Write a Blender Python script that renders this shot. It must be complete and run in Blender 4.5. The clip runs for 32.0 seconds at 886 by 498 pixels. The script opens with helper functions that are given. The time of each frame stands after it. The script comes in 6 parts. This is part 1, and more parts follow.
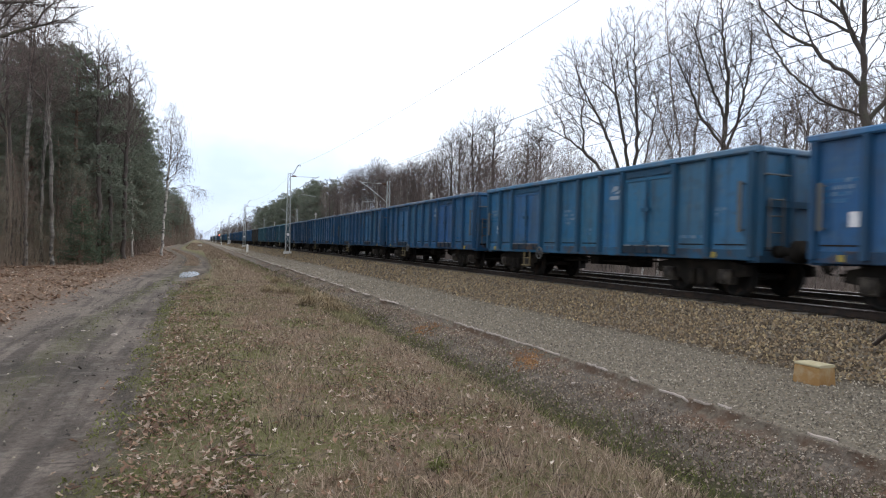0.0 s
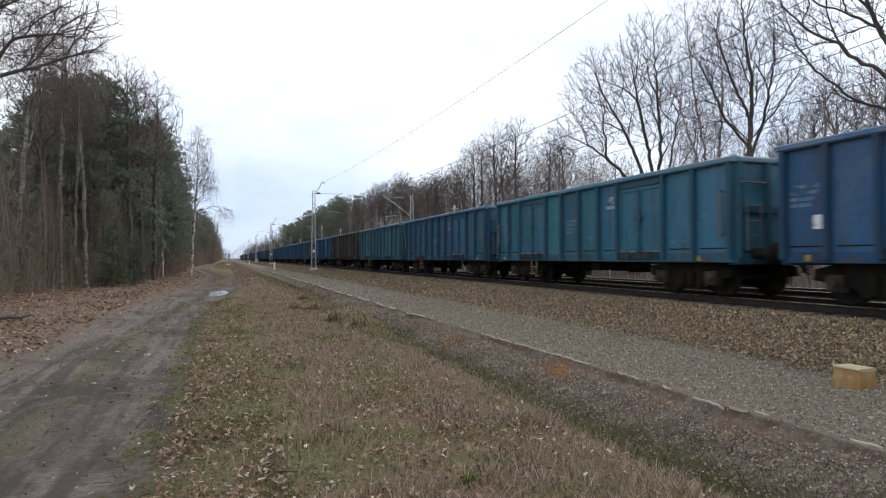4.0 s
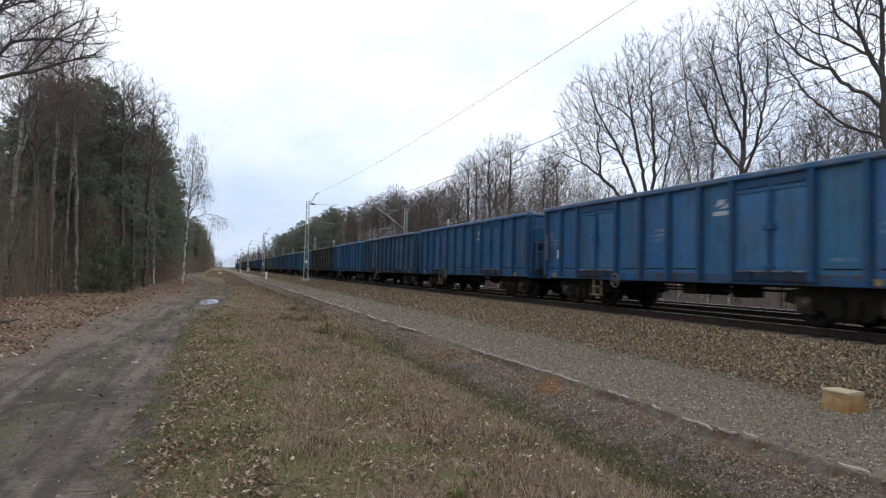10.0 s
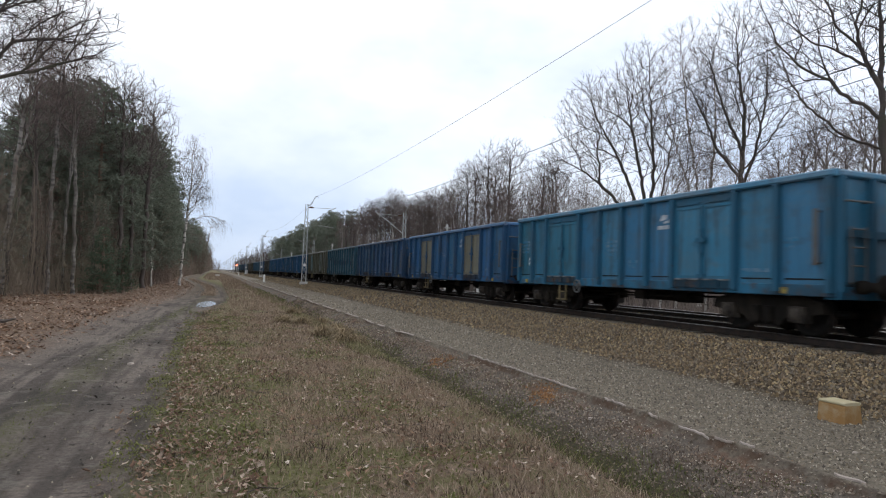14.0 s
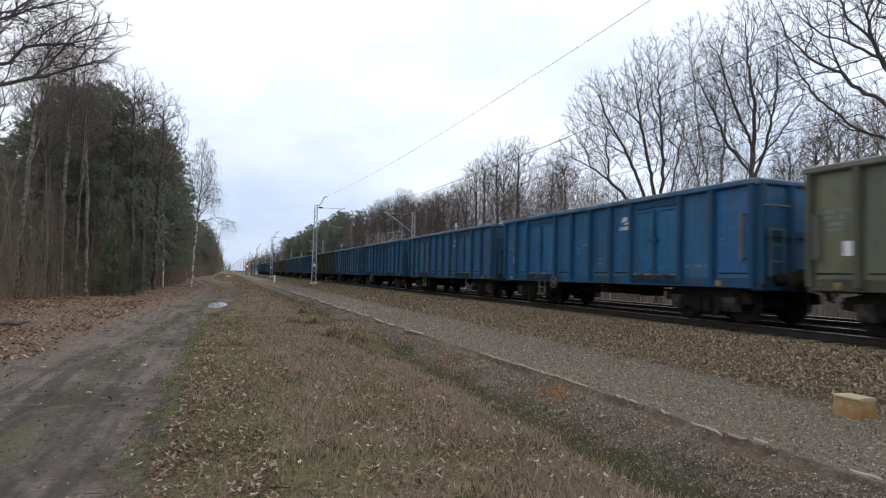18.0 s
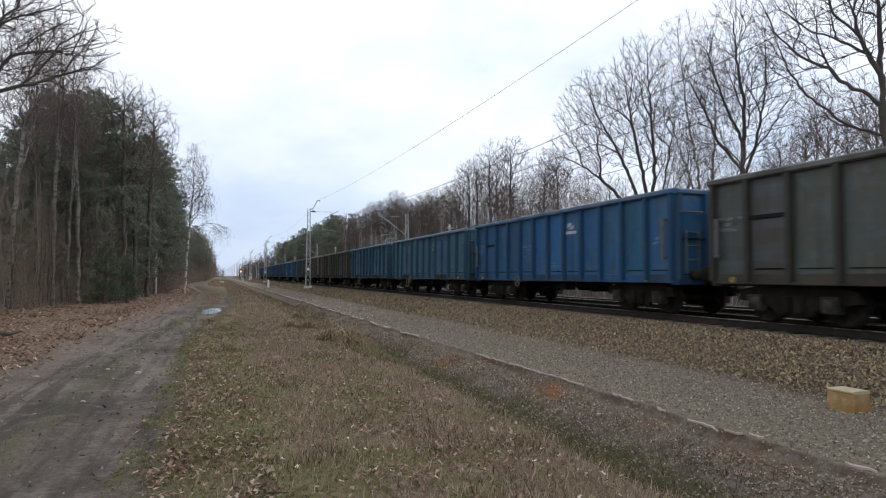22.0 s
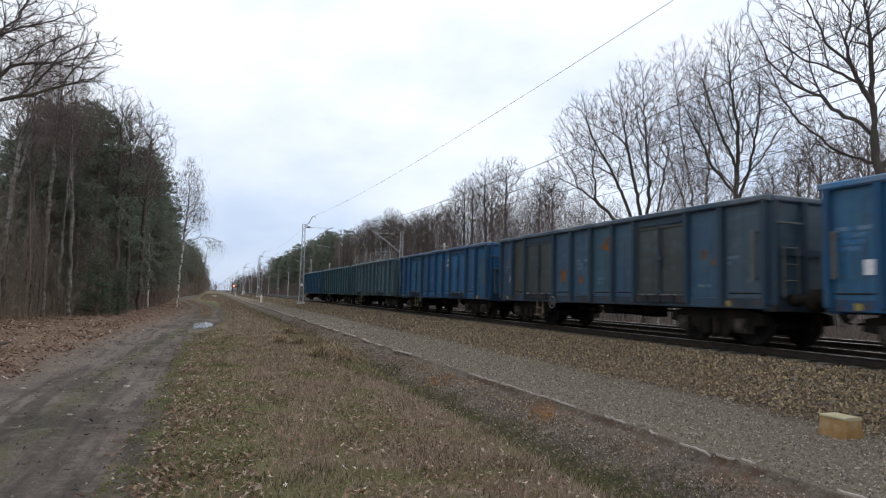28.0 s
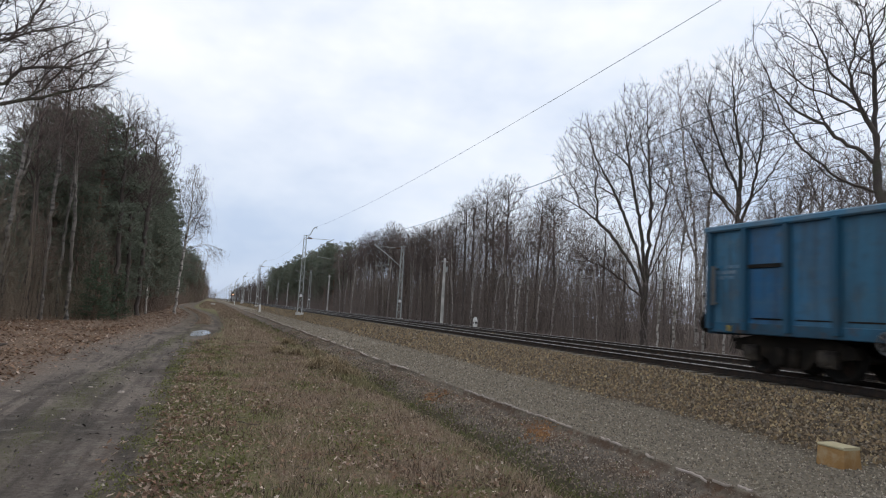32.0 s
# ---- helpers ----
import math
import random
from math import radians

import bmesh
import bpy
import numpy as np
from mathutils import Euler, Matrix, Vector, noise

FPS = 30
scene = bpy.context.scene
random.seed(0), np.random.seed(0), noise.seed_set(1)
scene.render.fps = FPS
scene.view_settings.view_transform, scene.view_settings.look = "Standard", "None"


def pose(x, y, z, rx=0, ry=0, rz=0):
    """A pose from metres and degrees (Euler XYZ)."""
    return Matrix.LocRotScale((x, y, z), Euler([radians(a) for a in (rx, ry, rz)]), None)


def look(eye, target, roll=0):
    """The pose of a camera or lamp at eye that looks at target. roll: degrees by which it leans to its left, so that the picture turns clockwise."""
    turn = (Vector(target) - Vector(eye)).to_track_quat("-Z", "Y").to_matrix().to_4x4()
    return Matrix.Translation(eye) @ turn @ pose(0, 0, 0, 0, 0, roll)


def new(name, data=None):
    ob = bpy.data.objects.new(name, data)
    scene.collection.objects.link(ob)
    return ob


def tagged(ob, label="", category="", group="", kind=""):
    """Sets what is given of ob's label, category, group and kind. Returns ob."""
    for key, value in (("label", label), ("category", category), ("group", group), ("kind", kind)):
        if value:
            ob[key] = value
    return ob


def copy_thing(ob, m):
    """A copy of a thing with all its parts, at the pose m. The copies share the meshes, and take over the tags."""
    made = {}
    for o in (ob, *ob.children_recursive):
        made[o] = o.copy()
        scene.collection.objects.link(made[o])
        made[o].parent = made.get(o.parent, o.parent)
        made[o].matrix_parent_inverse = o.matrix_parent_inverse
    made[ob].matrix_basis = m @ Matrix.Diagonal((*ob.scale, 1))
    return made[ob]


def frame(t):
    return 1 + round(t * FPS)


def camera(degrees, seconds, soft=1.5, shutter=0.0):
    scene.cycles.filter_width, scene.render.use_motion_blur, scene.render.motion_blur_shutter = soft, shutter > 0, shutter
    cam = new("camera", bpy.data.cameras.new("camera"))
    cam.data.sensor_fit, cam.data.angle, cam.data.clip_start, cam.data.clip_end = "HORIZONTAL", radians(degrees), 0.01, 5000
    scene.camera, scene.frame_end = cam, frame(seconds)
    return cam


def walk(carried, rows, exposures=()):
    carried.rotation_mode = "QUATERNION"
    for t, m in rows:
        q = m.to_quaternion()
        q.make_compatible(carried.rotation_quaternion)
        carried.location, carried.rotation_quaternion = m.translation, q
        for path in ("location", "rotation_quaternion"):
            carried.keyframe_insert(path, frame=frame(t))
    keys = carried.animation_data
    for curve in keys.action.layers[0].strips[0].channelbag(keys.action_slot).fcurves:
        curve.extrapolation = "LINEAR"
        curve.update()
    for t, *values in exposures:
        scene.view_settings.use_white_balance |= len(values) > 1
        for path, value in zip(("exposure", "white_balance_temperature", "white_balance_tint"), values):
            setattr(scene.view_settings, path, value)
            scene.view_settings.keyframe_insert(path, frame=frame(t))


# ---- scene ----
cam = camera(71.6, 32.0, soft=1.1, shutter=0.22)
EYE = (0.0, 0.0, 0.98)      # z = 0 is the rail head of the near track
PATH = (
    (0.0, 89.696, -1.573, -21.911),
    (0.5, 89.719, -2.021, -21.906),
    (1.0, 89.858, -2.529, -21.593),
    (1.5, 90.009, -2.896, -21.209),
    (2.0, 90.202, -2.441, -20.843),
    (2.5, 90.529, -1.693, -20.238),
    (3.0, 90.797, -0.832, -19.511),
    (3.5, 90.780, 0.038, -19.403),
    (5.5, 91.241, 0.038, -20.077),
    (6.0, 91.623, -0.252, -20.010),
    (6.5, 91.898, -0.535, -19.872),
    (7.0, 92.132, -0.750, -19.757),
    (7.5, 92.462, -0.249, -19.373),
    (8.0, 92.390, -0.347, -19.105),
    (8.5, 92.237, -0.472, -19.091),
    (9.0, 92.111, -0.730, -19.486),
    (9.5, 92.056, -1.159, -19.973),
    (10.0, 92.105, -1.215, -20.287),
    (10.5, 92.205, -1.370, -20.531),
    (11.0, 92.283, -1.469, -20.656),
    (11.5, 92.332, -1.583, -20.722),
    (12.0, 92.311, -1.787, -20.668),
    (12.5, 92.336, -1.926, -20.575),
    (13.0, 92.425, -2.107, -20.459),
    (13.5, 92.458, -2.049, -20.437),
    (14.0, 92.591, -1.968, -20.465),
    (14.5, 92.636, -1.955, -20.471),
    (16.5, 92.278, -1.757, -19.977),
    (17.0, 92.363, -1.673, -19.824),
    (17.5, 92.387, -1.439, -19.682),
    (18.0, 92.438, -1.344, -19.570),
    (18.5, 92.522, -1.201, -19.374),
    (19.0, 92.623, -1.300, -19.309),
    (19.5, 92.663, -1.830, -19.334),
    (20.0, 92.618, -1.218, -19.379),
    (20.5, 92.250, -0.996, -19.768),
    (21.0, 92.017, -0.495, -20.123),
    (21.5, 92.194, -0.185, -20.276),
    (22.0, 92.590, -0.277, -20.100),
    (22.5, 92.953, -0.656, -19.886),
    (23.0, 93.264, -0.859, -20.065),
    (23.5, 93.446, -0.806, -20.294),
    (24.0, 93.597, -0.912, -20.521),
    (24.5, 93.744, -0.940, -20.676),
    (25.0, 93.864, -0.967, -20.661),
    (25.5, 93.964, -1.110, -20.689),
    (27.5, 94.346, -1.444, -20.730),
    (28.0, 94.307, -1.359, -20.682),
    (28.5, 94.419, -1.506, -20.677),
    (29.0, 94.581, -1.835, -20.705),
    (29.5, 94.742, -2.174, -20.814),
    (30.0, 94.898, -2.576, -20.877),
    (30.5, 95.097, -2.837, -20.999),
    (31.0, 95.278, -2.948, -20.991),
    (31.5, 95.486, -3.146, -20.935),
    (32.0, 95.731, -3.184, -20.778),
)

walk(cam, [(t, pose(*EYE, rx, ry, rz)) for t, rx, ry, rz in PATH],
     exposures=((0.0, 0.32), (3.0, 0.18), (7.0, 0.06), (14.0, 0.0), (24.0, -0.02), (28.0, -0.07), (30.0, -0.14), (32.0, -0.22)))

# ---- the plan ----
TRACK = 12.4                # centre line of the near track; tracks run along y
TRACK_FAR = 16.4
PITCH = 14.04               # wagon length over buffers
WAGONS = 40

# ---- sky and light ----
SUN_EL, SUN_AZ = radians(38), radians(60)
world = bpy.data.worlds.new("sky")
scene.world = world
world.use_nodes = True
wn = world.node_tree
wn.nodes.clear()


def wnode(kind, **values):
    node = wn.nodes.new(kind)
    for key, value in values.items():
        node.inputs[key].default_value = value
    return node


w_out = wnode("ShaderNodeOutputWorld")
w_bg = wnode("ShaderNodeBackground", Strength=1.22)
w_sky = wnode("ShaderNodeTexSky")
w_sky.sky_type = "NISHITA"
w_sky.sun_disc = False
w_sky.sun_elevation, w_sky.sun_rotation = SUN_EL, SUN_AZ
w_dim = wnode("ShaderNodeVectorMath")
w_dim.operation = "SCALE"
w_dim.inputs["Scale"].default_value = 0.10
w_tc = wnode("ShaderNodeTexCoord")
w_map = wnode("ShaderNodeMapping")
w_map.inputs["Scale"].default_value = (1.0, 1.0, 1.9)
w_noise = wnode("ShaderNodeTexNoise", Scale=2.1, Detail=5.0, Roughness=0.55)
w_ramp = wn.nodes.new("ShaderNodeValToRGB")
w_ramp.color_ramp.elements[0].position, w_ramp.color_ramp.elements[0].color = 0.34, (0.70, 0.785, 0.925, 1)
w_ramp.color_ramp.elements[1].position, w_ramp.color_ramp.elements[1].color = 0.60, (1.06, 1.075, 1.10, 1)
w_sep = wnode("ShaderNodeSeparateXYZ")
w_low = wn.nodes.new("ShaderNodeValToRGB")
w_low.color_ramp.elements[0].position, w_low.color_ramp.elements[0].color = 0.0, (0.66, 0.735, 0.86, 1)
w_low.color_ramp.elements[1].position, w_low.color_ramp.elements[1].color = 0.42, (1.06, 1.05, 1.04, 1)
w_mul = wn.nodes.new("ShaderNodeMix")
w_mul.data_type, w_mul.blend_type = "RGBA", "MULTIPLY"
w_mul.inputs[0].default_value = 1.0
w_mix = wn.nodes.new("ShaderNodeMix")
w_mix.data_type = "RGBA"
w_mix.inputs[0].default_value = 0.88
link = wn.links.new
link(w_tc.outputs["Generated"], w_map.inputs["Vector"])
link(w_map.outputs["Vector"], w_noise.inputs["Vector"])
link(w_noise.outputs["Fac"], w_ramp.inputs["Fac"])
link(w_tc.outputs["Generated"], w_sep.inputs[0])
link(w_sep.outputs["Z"], w_low.inputs["Fac"])
link(w_ramp.outputs["Color"], w_mul.inputs[6])
link(w_low.outputs["Color"], w_mul.inputs[7])
link(w_sky.outputs["Color"], w_dim.inputs[0])
link(w_dim.outputs["Vector"], w_mix.inputs[6])
link(w_mul.outputs[2], w_mix.inputs[7])
link(w_mix.outputs[2], w_bg.inputs["Color"])
link(w_bg.outputs["Background"], w_out.inputs["Surface"])

sun_data = bpy.data.lights.new("sun", "SUN")
sun_data.energy, sun_data.angle, sun_data.color = 0.95, radians(25), (1.0, 0.96, 0.9)
sun = new("sun", sun_data)
sun.matrix_basis = look((math.sin(SUN_AZ) * 60, math.cos(SUN_AZ) * 60, math.tan(SUN_EL) * 60), (0, 0, 0))


# ---- materials ----
def material(name, base, rough=0.8, metal=0.0, spots=(), bump=0.0, bump_scale=40.0, coords="Object",
             tint=False, wobble=0.0, spec=0.3, island=0.0, palette=()):
    """A surface with base colour, layers of noise (scale, low, high, colour, amount), fine relief and, with tint, the object's own colour."""
    m = bpy.data.materials.new(name)
    m.use_nodes = True
    nt = m.node_tree
    b = nt.nodes["Principled BSDF"]
    b.inputs["Roughness"].default_value, b.inputs["Metallic"].default_value = rough, metal
    b.inputs["Specular IOR Level"].default_value = spec
    tc = nt.nodes.new("ShaderNodeTexCoord")
    info = nt.nodes.new("ShaderNodeObjectInfo")
    if tint:
        out = info.outputs["Color"]
    elif palette:
        own = nt.nodes.new("ShaderNodeNewGeometry")
        shade = nt.nodes.new("ShaderNodeMath")
        shade.operation = "MULTIPLY_ADD"
        shade.inputs[1].default_value, shade.inputs[2].default_value = 7.31, 0.17
        wrap = nt.nodes.new("ShaderNodeMath")
        wrap.operation = "FRACT"
        ramp = nt.nodes.new("ShaderNodeValToRGB")
        ramp.color_ramp.interpolation = "CONSTANT"
        while len(ramp.color_ramp.elements) < len(palette):
            ramp.color_ramp.elements.new(0.5)
        for i, c in enumerate(palette):
            ramp.color_ramp.elements[i].position, ramp.color_ramp.elements[i].color = i / len(palette), (*c, 1)
        nt.links.new(own.outputs["Random Per Island"], shade.inputs[0])
        nt.links.new(shade.outputs[0], wrap.inputs[0])
        nt.links.new(wrap.outputs[0], ramp.inputs["Fac"])
        out = ramp.outputs["Color"]
    else:
        rgb = nt.nodes.new("ShaderNodeRGB")
        rgb.outputs[0].default_value = (*base, 1)
        out = rgb.outputs[0]
    shift = nt.nodes.new("ShaderNodeMath")
    shift.operation = "MULTIPLY"
    shift.inputs[1].default_value = 37.0
    nt.links.new(info.outputs["Random"], shift.inputs[0])
    for scale, low, high, colour, amount, *stretch in spots:
        mp = nt.nodes.new("ShaderNodeMapping")
        if stretch:
            mp.inputs["Scale"].default_value = stretch[0]
        n = nt.nodes.new("ShaderNodeTexNoise")
        n.noise_dimensions = "4D"
        n.inputs["Scale"].default_value, n.inputs["Detail"].default_value = scale, 6
        nt.links.new(tc.outputs[coords], mp.inputs["Vector"])
        nt.links.new(mp.outputs[0], n.inputs["Vector"])
        nt.links.new(shift.outputs[0], n.inputs["W"])
        r = nt.nodes.new("ShaderNodeMapRange")
        r.inputs["From Min"].default_value, r.inputs["From Max"].default_value = low, high
        r.inputs["To Max"].default_value = amount
        nt.links.new(n.outputs["Fac"], r.inputs["Value"])
        mix = nt.nodes.new("ShaderNodeMix")
        mix.data_type = "RGBA"
        mix.inputs[7].default_value = (*colour, 1)
        nt.links.new(r.outputs[0], mix.inputs[0])
        nt.links.new(out, mix.inputs[6])
        out = mix.outputs[2]
    if wobble or island:
        val = nt.nodes.new("ShaderNodeMapRange")
        amount = wobble or island
        val.inputs["To Min"].default_value, val.inputs["To Max"].default_value = 1 - amount, 1 + amount
        if island:
            geo = nt.nodes.new("ShaderNodeNewGeometry")
            nt.links.new(geo.outputs["Random Per Island"], val.inputs["Value"])
        else:
            nt.links.new(info.outputs["Random"], val.inputs["Value"])
        hsv = nt.nodes.new("ShaderNodeHueSaturation")
        nt.links.new(val.outputs[0], hsv.inputs["Value"])
        nt.links.new(out, hsv.inputs["Color"])
        out = hsv.outputs["Color"]
    nt.links.new(out, b.inputs["Base Color"])
    if bump:
        n = nt.nodes.new("ShaderNodeTexNoise")
        n.inputs["Scale"].default_value, n.inputs["Detail"].default_value = bump_scale, 5
        nt.links.new(tc.outputs[coords], n.inputs["Vector"])
        bp = nt.nodes.new("ShaderNodeBump")
        bp.inputs["Strength"].default_value = bump
        bp.inputs["Distance"].default_value = 0.05
        nt.links.new(n.outputs["Fac"], bp.inputs["Height"])
        nt.links.new(bp.outputs[0], b.inputs["Normal"])
    return m


RUST = (0.075, 0.045, 0.028)
paint = material("wagon_paint", (0, 0, 0), 0.42, spec=0.35, tint=True, wobble=0.12, bump=0.35, bump_scale=2.6, spots=(
    (0.9, 0.45, 0.72, (0.060, 0.098, 0.118), 0.28), (2.2, 0.60, 0.74, RUST, 0.35, (2.0, 2.0, 0.35)),
    (2.8, 0.55, 0.62, (0.036, 0.058, 0.074), 0.30), (3.6, 0.58, 0.66, (0.12, 0.15, 0.165), 0.22), (14.0, 0.62, 0.76, (0.15, 0.15, 0.14), 0.35), (6.0, 0.63, 0.70, RUST, 0.30), (0.5, 0.5, 0.7, (0.05, 0.06, 0.065), 0.30, (1.0, 3.0, 0.25)),
    (1.1, 0.49, 0.66, (0.030, 0.032, 0.034), 0.50, (1.0, 6.0, 0.45)), (1.6, 0.50, 0.70, (0.075, 0.135, 0.17), 0.26, (1.0, 0.5, 3.0)), (5.0, 0.60, 0.72, (0.16, 0.18, 0.19), 0.30, (1.0, 4.0, 0.3))))
rib_paint = material("rib_paint", (0, 0, 0), 0.6, tint=True, spots=(
    (1.2, 0.45, 0.75, (0.05, 0.055, 0.055), 0.5), (6.0, 0.60, 0.74, RUST, 0.5)))
# grey mottling: dust, and the sky's gleam on the rim put into its colour
skylit_rim_paint = material("skylit_rim_paint", (0, 0, 0), 0.5, tint=True, spots=((1.5, 0.40, 0.62, (0.20, 0.21, 0.215), 0.45), (9.0, 0.55, 0.7, RUST, 0.5)))
sill_paint = material("sill_paint", (0, 0, 0), 0.75, tint=True, spots=(
    (0.8, 0.42, 0.66, (0.020, 0.018, 0.017), 0.75), (5.0, 0.50, 0.66, RUST, 0.75)))
running_gear = material("running_gear", (0.0125, 0.011, 0.0095), 0.85, spec=0.12, spots=((3.0, 0.45, 0.7, (0.036, 0.029, 0.022), 0.7),), bump=0.2)
axle_grease = material("axle_grease", (0.024, 0.021, 0.019), 0.7, spec=0.15, spots=((4.0, 0.42, 0.66, (0.085, 0.072, 0.058), 0.8),), bump=0.2)
wheel_steel = material("wheel_steel", (0.012, 0.011, 0.010), 0.7, 0.1, spec=0.15, spots=((4.0, 0.5, 0.7, (0.06, 0.04, 0.03), 0.7),))
white_paint = material("white_paint", (0, 0, 0), 0.7, tint=True, spots=((5.0, 0.42, 0.62, (0.22, 0.26, 0.30), 0.7),))
white_plate = material("white_plate", (0.7, 0.7, 0.72), 0.6, spots=((9.0, 0.55, 0.7, (0.3, 0.3, 0.3), 0.6),))
yellow_paint = material("yellow_paint", (0.32, 0.25, 0.06), 0.65, spots=((12.0, 0.42, 0.6, (0.12, 0.10, 0.06), 0.85),))
step_paint = material("step_paint", (0.20, 0.155, 0.075), 0.7, spots=((6.0, 0.45, 0.65, (0.04, 0.035, 0.03), 0.8),))
ledge_paint = material("ledge_paint", (0.20, 0.22, 0.235), 0.7, spots=((4.0, 0.42, 0.62, (0.05, 0.05, 0.05), 0.85), (11.0, 0.5, 0.7, RUST, 0.5)))
grey_rail = material("grey_rail", (0.10, 0.105, 0.105), 0.6, spots=((5.0, 0.5, 0.7, RUST, 0.6),))
rail_steel = material("rail_steel", (0.022, 0.018, 0.016), 0.75, 0.2, spots=((6.0, 0.4, 0.7, (0.055, 0.034, 0.023), 0.8),))
rail_head = material("rail_head", (0.26, 0.245, 0.235), 0.38, 0.9, spots=((3.0, 0.42, 0.62, (0.075, 0.058, 0.048), 0.85, (1, 1.5, 1)),))
sleeper_concrete = material("sleeper_concrete", (0.17, 0.15, 0.125), 0.9, spots=((5.0, 0.4, 0.7, (0.08, 0.065, 0.05), 0.7),), bump=0.3, wobble=0.15)
mast_steel = material("mast_steel", (0.42, 0.44, 0.43), 0.6, 0.15, spots=((2.0, 0.45, 0.7, (0.12, 0.13, 0.125), 0.7), (9.0, 0.62, 0.72, RUST, 0.5)))
concrete = material("concrete", (0.60, 0.59, 0.565), 0.9, spots=((1.2, 0.4, 0.7, (0.22, 0.215, 0.2), 0.7), (12.0, 0.55, 0.7, (0.14, 0.14, 0.12), 0.5)), bump=0.25)
block_concrete = material("block_concrete", (0.34, 0.215, 0.095), 0.9, spots=((3.0, 0.42, 0.66, (0.25, 0.13, 0.045), 0.8), (9.0, 0.52, 0.7, (0.38, 0.31, 0.20), 0.6)), bump=0.3)
block_top = material("block_top", (0.43, 0.385, 0.26), 0.9, spots=((5.0, 0.45, 0.7, (0.36, 0.30, 0.16), 0.7),), bump=0.3)
insulator = material("insulator", (0.12, 0.06, 0.035), 0.25)
wire_metal = material("wire_metal", (0.055, 0.06, 0.062), 0.6, 0.4)
white_post_paint = material("white_post_paint", (0.72, 0.72, 0.70), 0.8, spots=((6.0, 0.5, 0.7, (0.4, 0.39, 0.35), 0.6),))
black_paint = material("black_paint", (0.02, 0.02, 0.02), 0.6)
bark_dark = material("bark_dark", (0.075, 0.061, 0.056), 0.95, spots=((3.0, 0.4, 0.7, (0.095, 0.082, 0.066), 0.8, (1, 1, 0.3)), (1.2, 0.5, 0.7, (0.06, 0.075, 0.04), 0.5)), bump=0.6, bump_scale=9, wobble=0.2)
bark_alder = material("bark_alder", (0.105, 0.088, 0.079), 0.95, spots=((3.0, 0.4, 0.7, (0.07, 0.057, 0.05), 0.8, (1, 1, 0.3)),), bump=0.5, bump_scale=9, wobble=0.2)
# bark of the deep wood, paler and greyer: distance haze put into its colour
bark_hazed = material("bark_hazed", (0.165, 0.14, 0.125), 0.95, spots=((3.0, 0.4, 0.7, (0.105, 0.088, 0.076), 0.8, (1, 1, 0.3)),), bump=0.5, bump_scale=9, wobble=0.2)
oak_twig = material("oak_twig", (0.055, 0.043, 0.040), 0.9, spots=((0.5, 0.4, 0.7, (0.062, 0.048, 0.042), 0.7),), wobble=0.15)
twig_brown = material("twig_brown", (0.170, 0.128, 0.104), 0.9, spots=((0.5, 0.4, 0.7, (0.215, 0.165, 0.135), 0.7), (0.15, 0.46, 0.62, (0.155, 0.142, 0.098), 0.7)), wobble=0.25)
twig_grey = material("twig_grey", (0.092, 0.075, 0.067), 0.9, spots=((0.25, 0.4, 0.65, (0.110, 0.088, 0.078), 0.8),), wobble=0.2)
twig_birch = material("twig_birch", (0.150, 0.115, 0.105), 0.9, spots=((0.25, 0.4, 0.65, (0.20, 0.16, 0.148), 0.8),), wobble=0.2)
# twigs of the deep wood, lightened to carry the haze in their colour
twig_hazed = material("twig_hazed", (0.165, 0.135, 0.122), 0.9, spots=((0.25, 0.4, 0.65, (0.205, 0.172, 0.156), 0.8),), wobble=0.15)
bark_birch = material("bark_birch", (0.43, 0.40, 0.37), 0.8, spots=((2.6, 0.50, 0.60, (0.06, 0.055, 0.05), 0.9, (1, 1, 2.2)), (0.45, 0.46, 0.64, (0.17, 0.15, 0.125), 0.7)), bump=0.3, wobble=0.25)
bark_birch_grey = material("bark_birch_grey", (0.235, 0.215, 0.195), 0.85, spots=((2.6, 0.46, 0.58, (0.06, 0.055, 0.05), 0.9, (1, 1, 2.2)), (0.6, 0.42, 0.60, (0.11, 0.095, 0.08), 0.85)), bump=0.3, wobble=0.2)
bark_pine = material("bark_pine", (0.22, 0.165, 0.135), 0.95, spots=((2.0, 0.4, 0.7, (0.16, 0.095, 0.06), 0.8, (1, 1, 0.4)),), bump=0.6, bump_scale=8, wobble=0.2)
needles = material("needles", (0.175, 0.200, 0.154), 0.8, spots=((0.35, 0.4, 0.7, (0.195, 0.210, 0.165), 0.8),), island=0.3, spec=0.2)
spruce_green = material("spruce_green", (0.095, 0.125, 0.082), 0.7, spots=((0.9, 0.4, 0.7, (0.06, 0.09, 0.055), 0.8),), island=0.3, spec=0.2)
dry_leaf = material("dry_leaf", (0, 0, 0), 0.75, island=0.4, palette=((0.26, 0.18, 0.13), (0.17, 0.105, 0.07), (0.33, 0.25, 0.19), (0.21, 0.125, 0.085), (0.40, 0.32, 0.26), (0.14, 0.085, 0.06)))
pale_leaf = material("pale_leaf", (0, 0, 0), 0.75, island=0.3, palette=((0.46, 0.38, 0.31), (0.40, 0.33, 0.28), (0.52, 0.45, 0.38), (0.36, 0.28, 0.22)))
dry_grass = material("dry_grass", (0.295, 0.220, 0.160), 0.8, spots=((0.5, 0.4, 0.65, (0.37, 0.283, 0.208), 0.8), (1.5, 0.5, 0.7, (0.18, 0.135, 0.09), 0.7)), island=0.35)
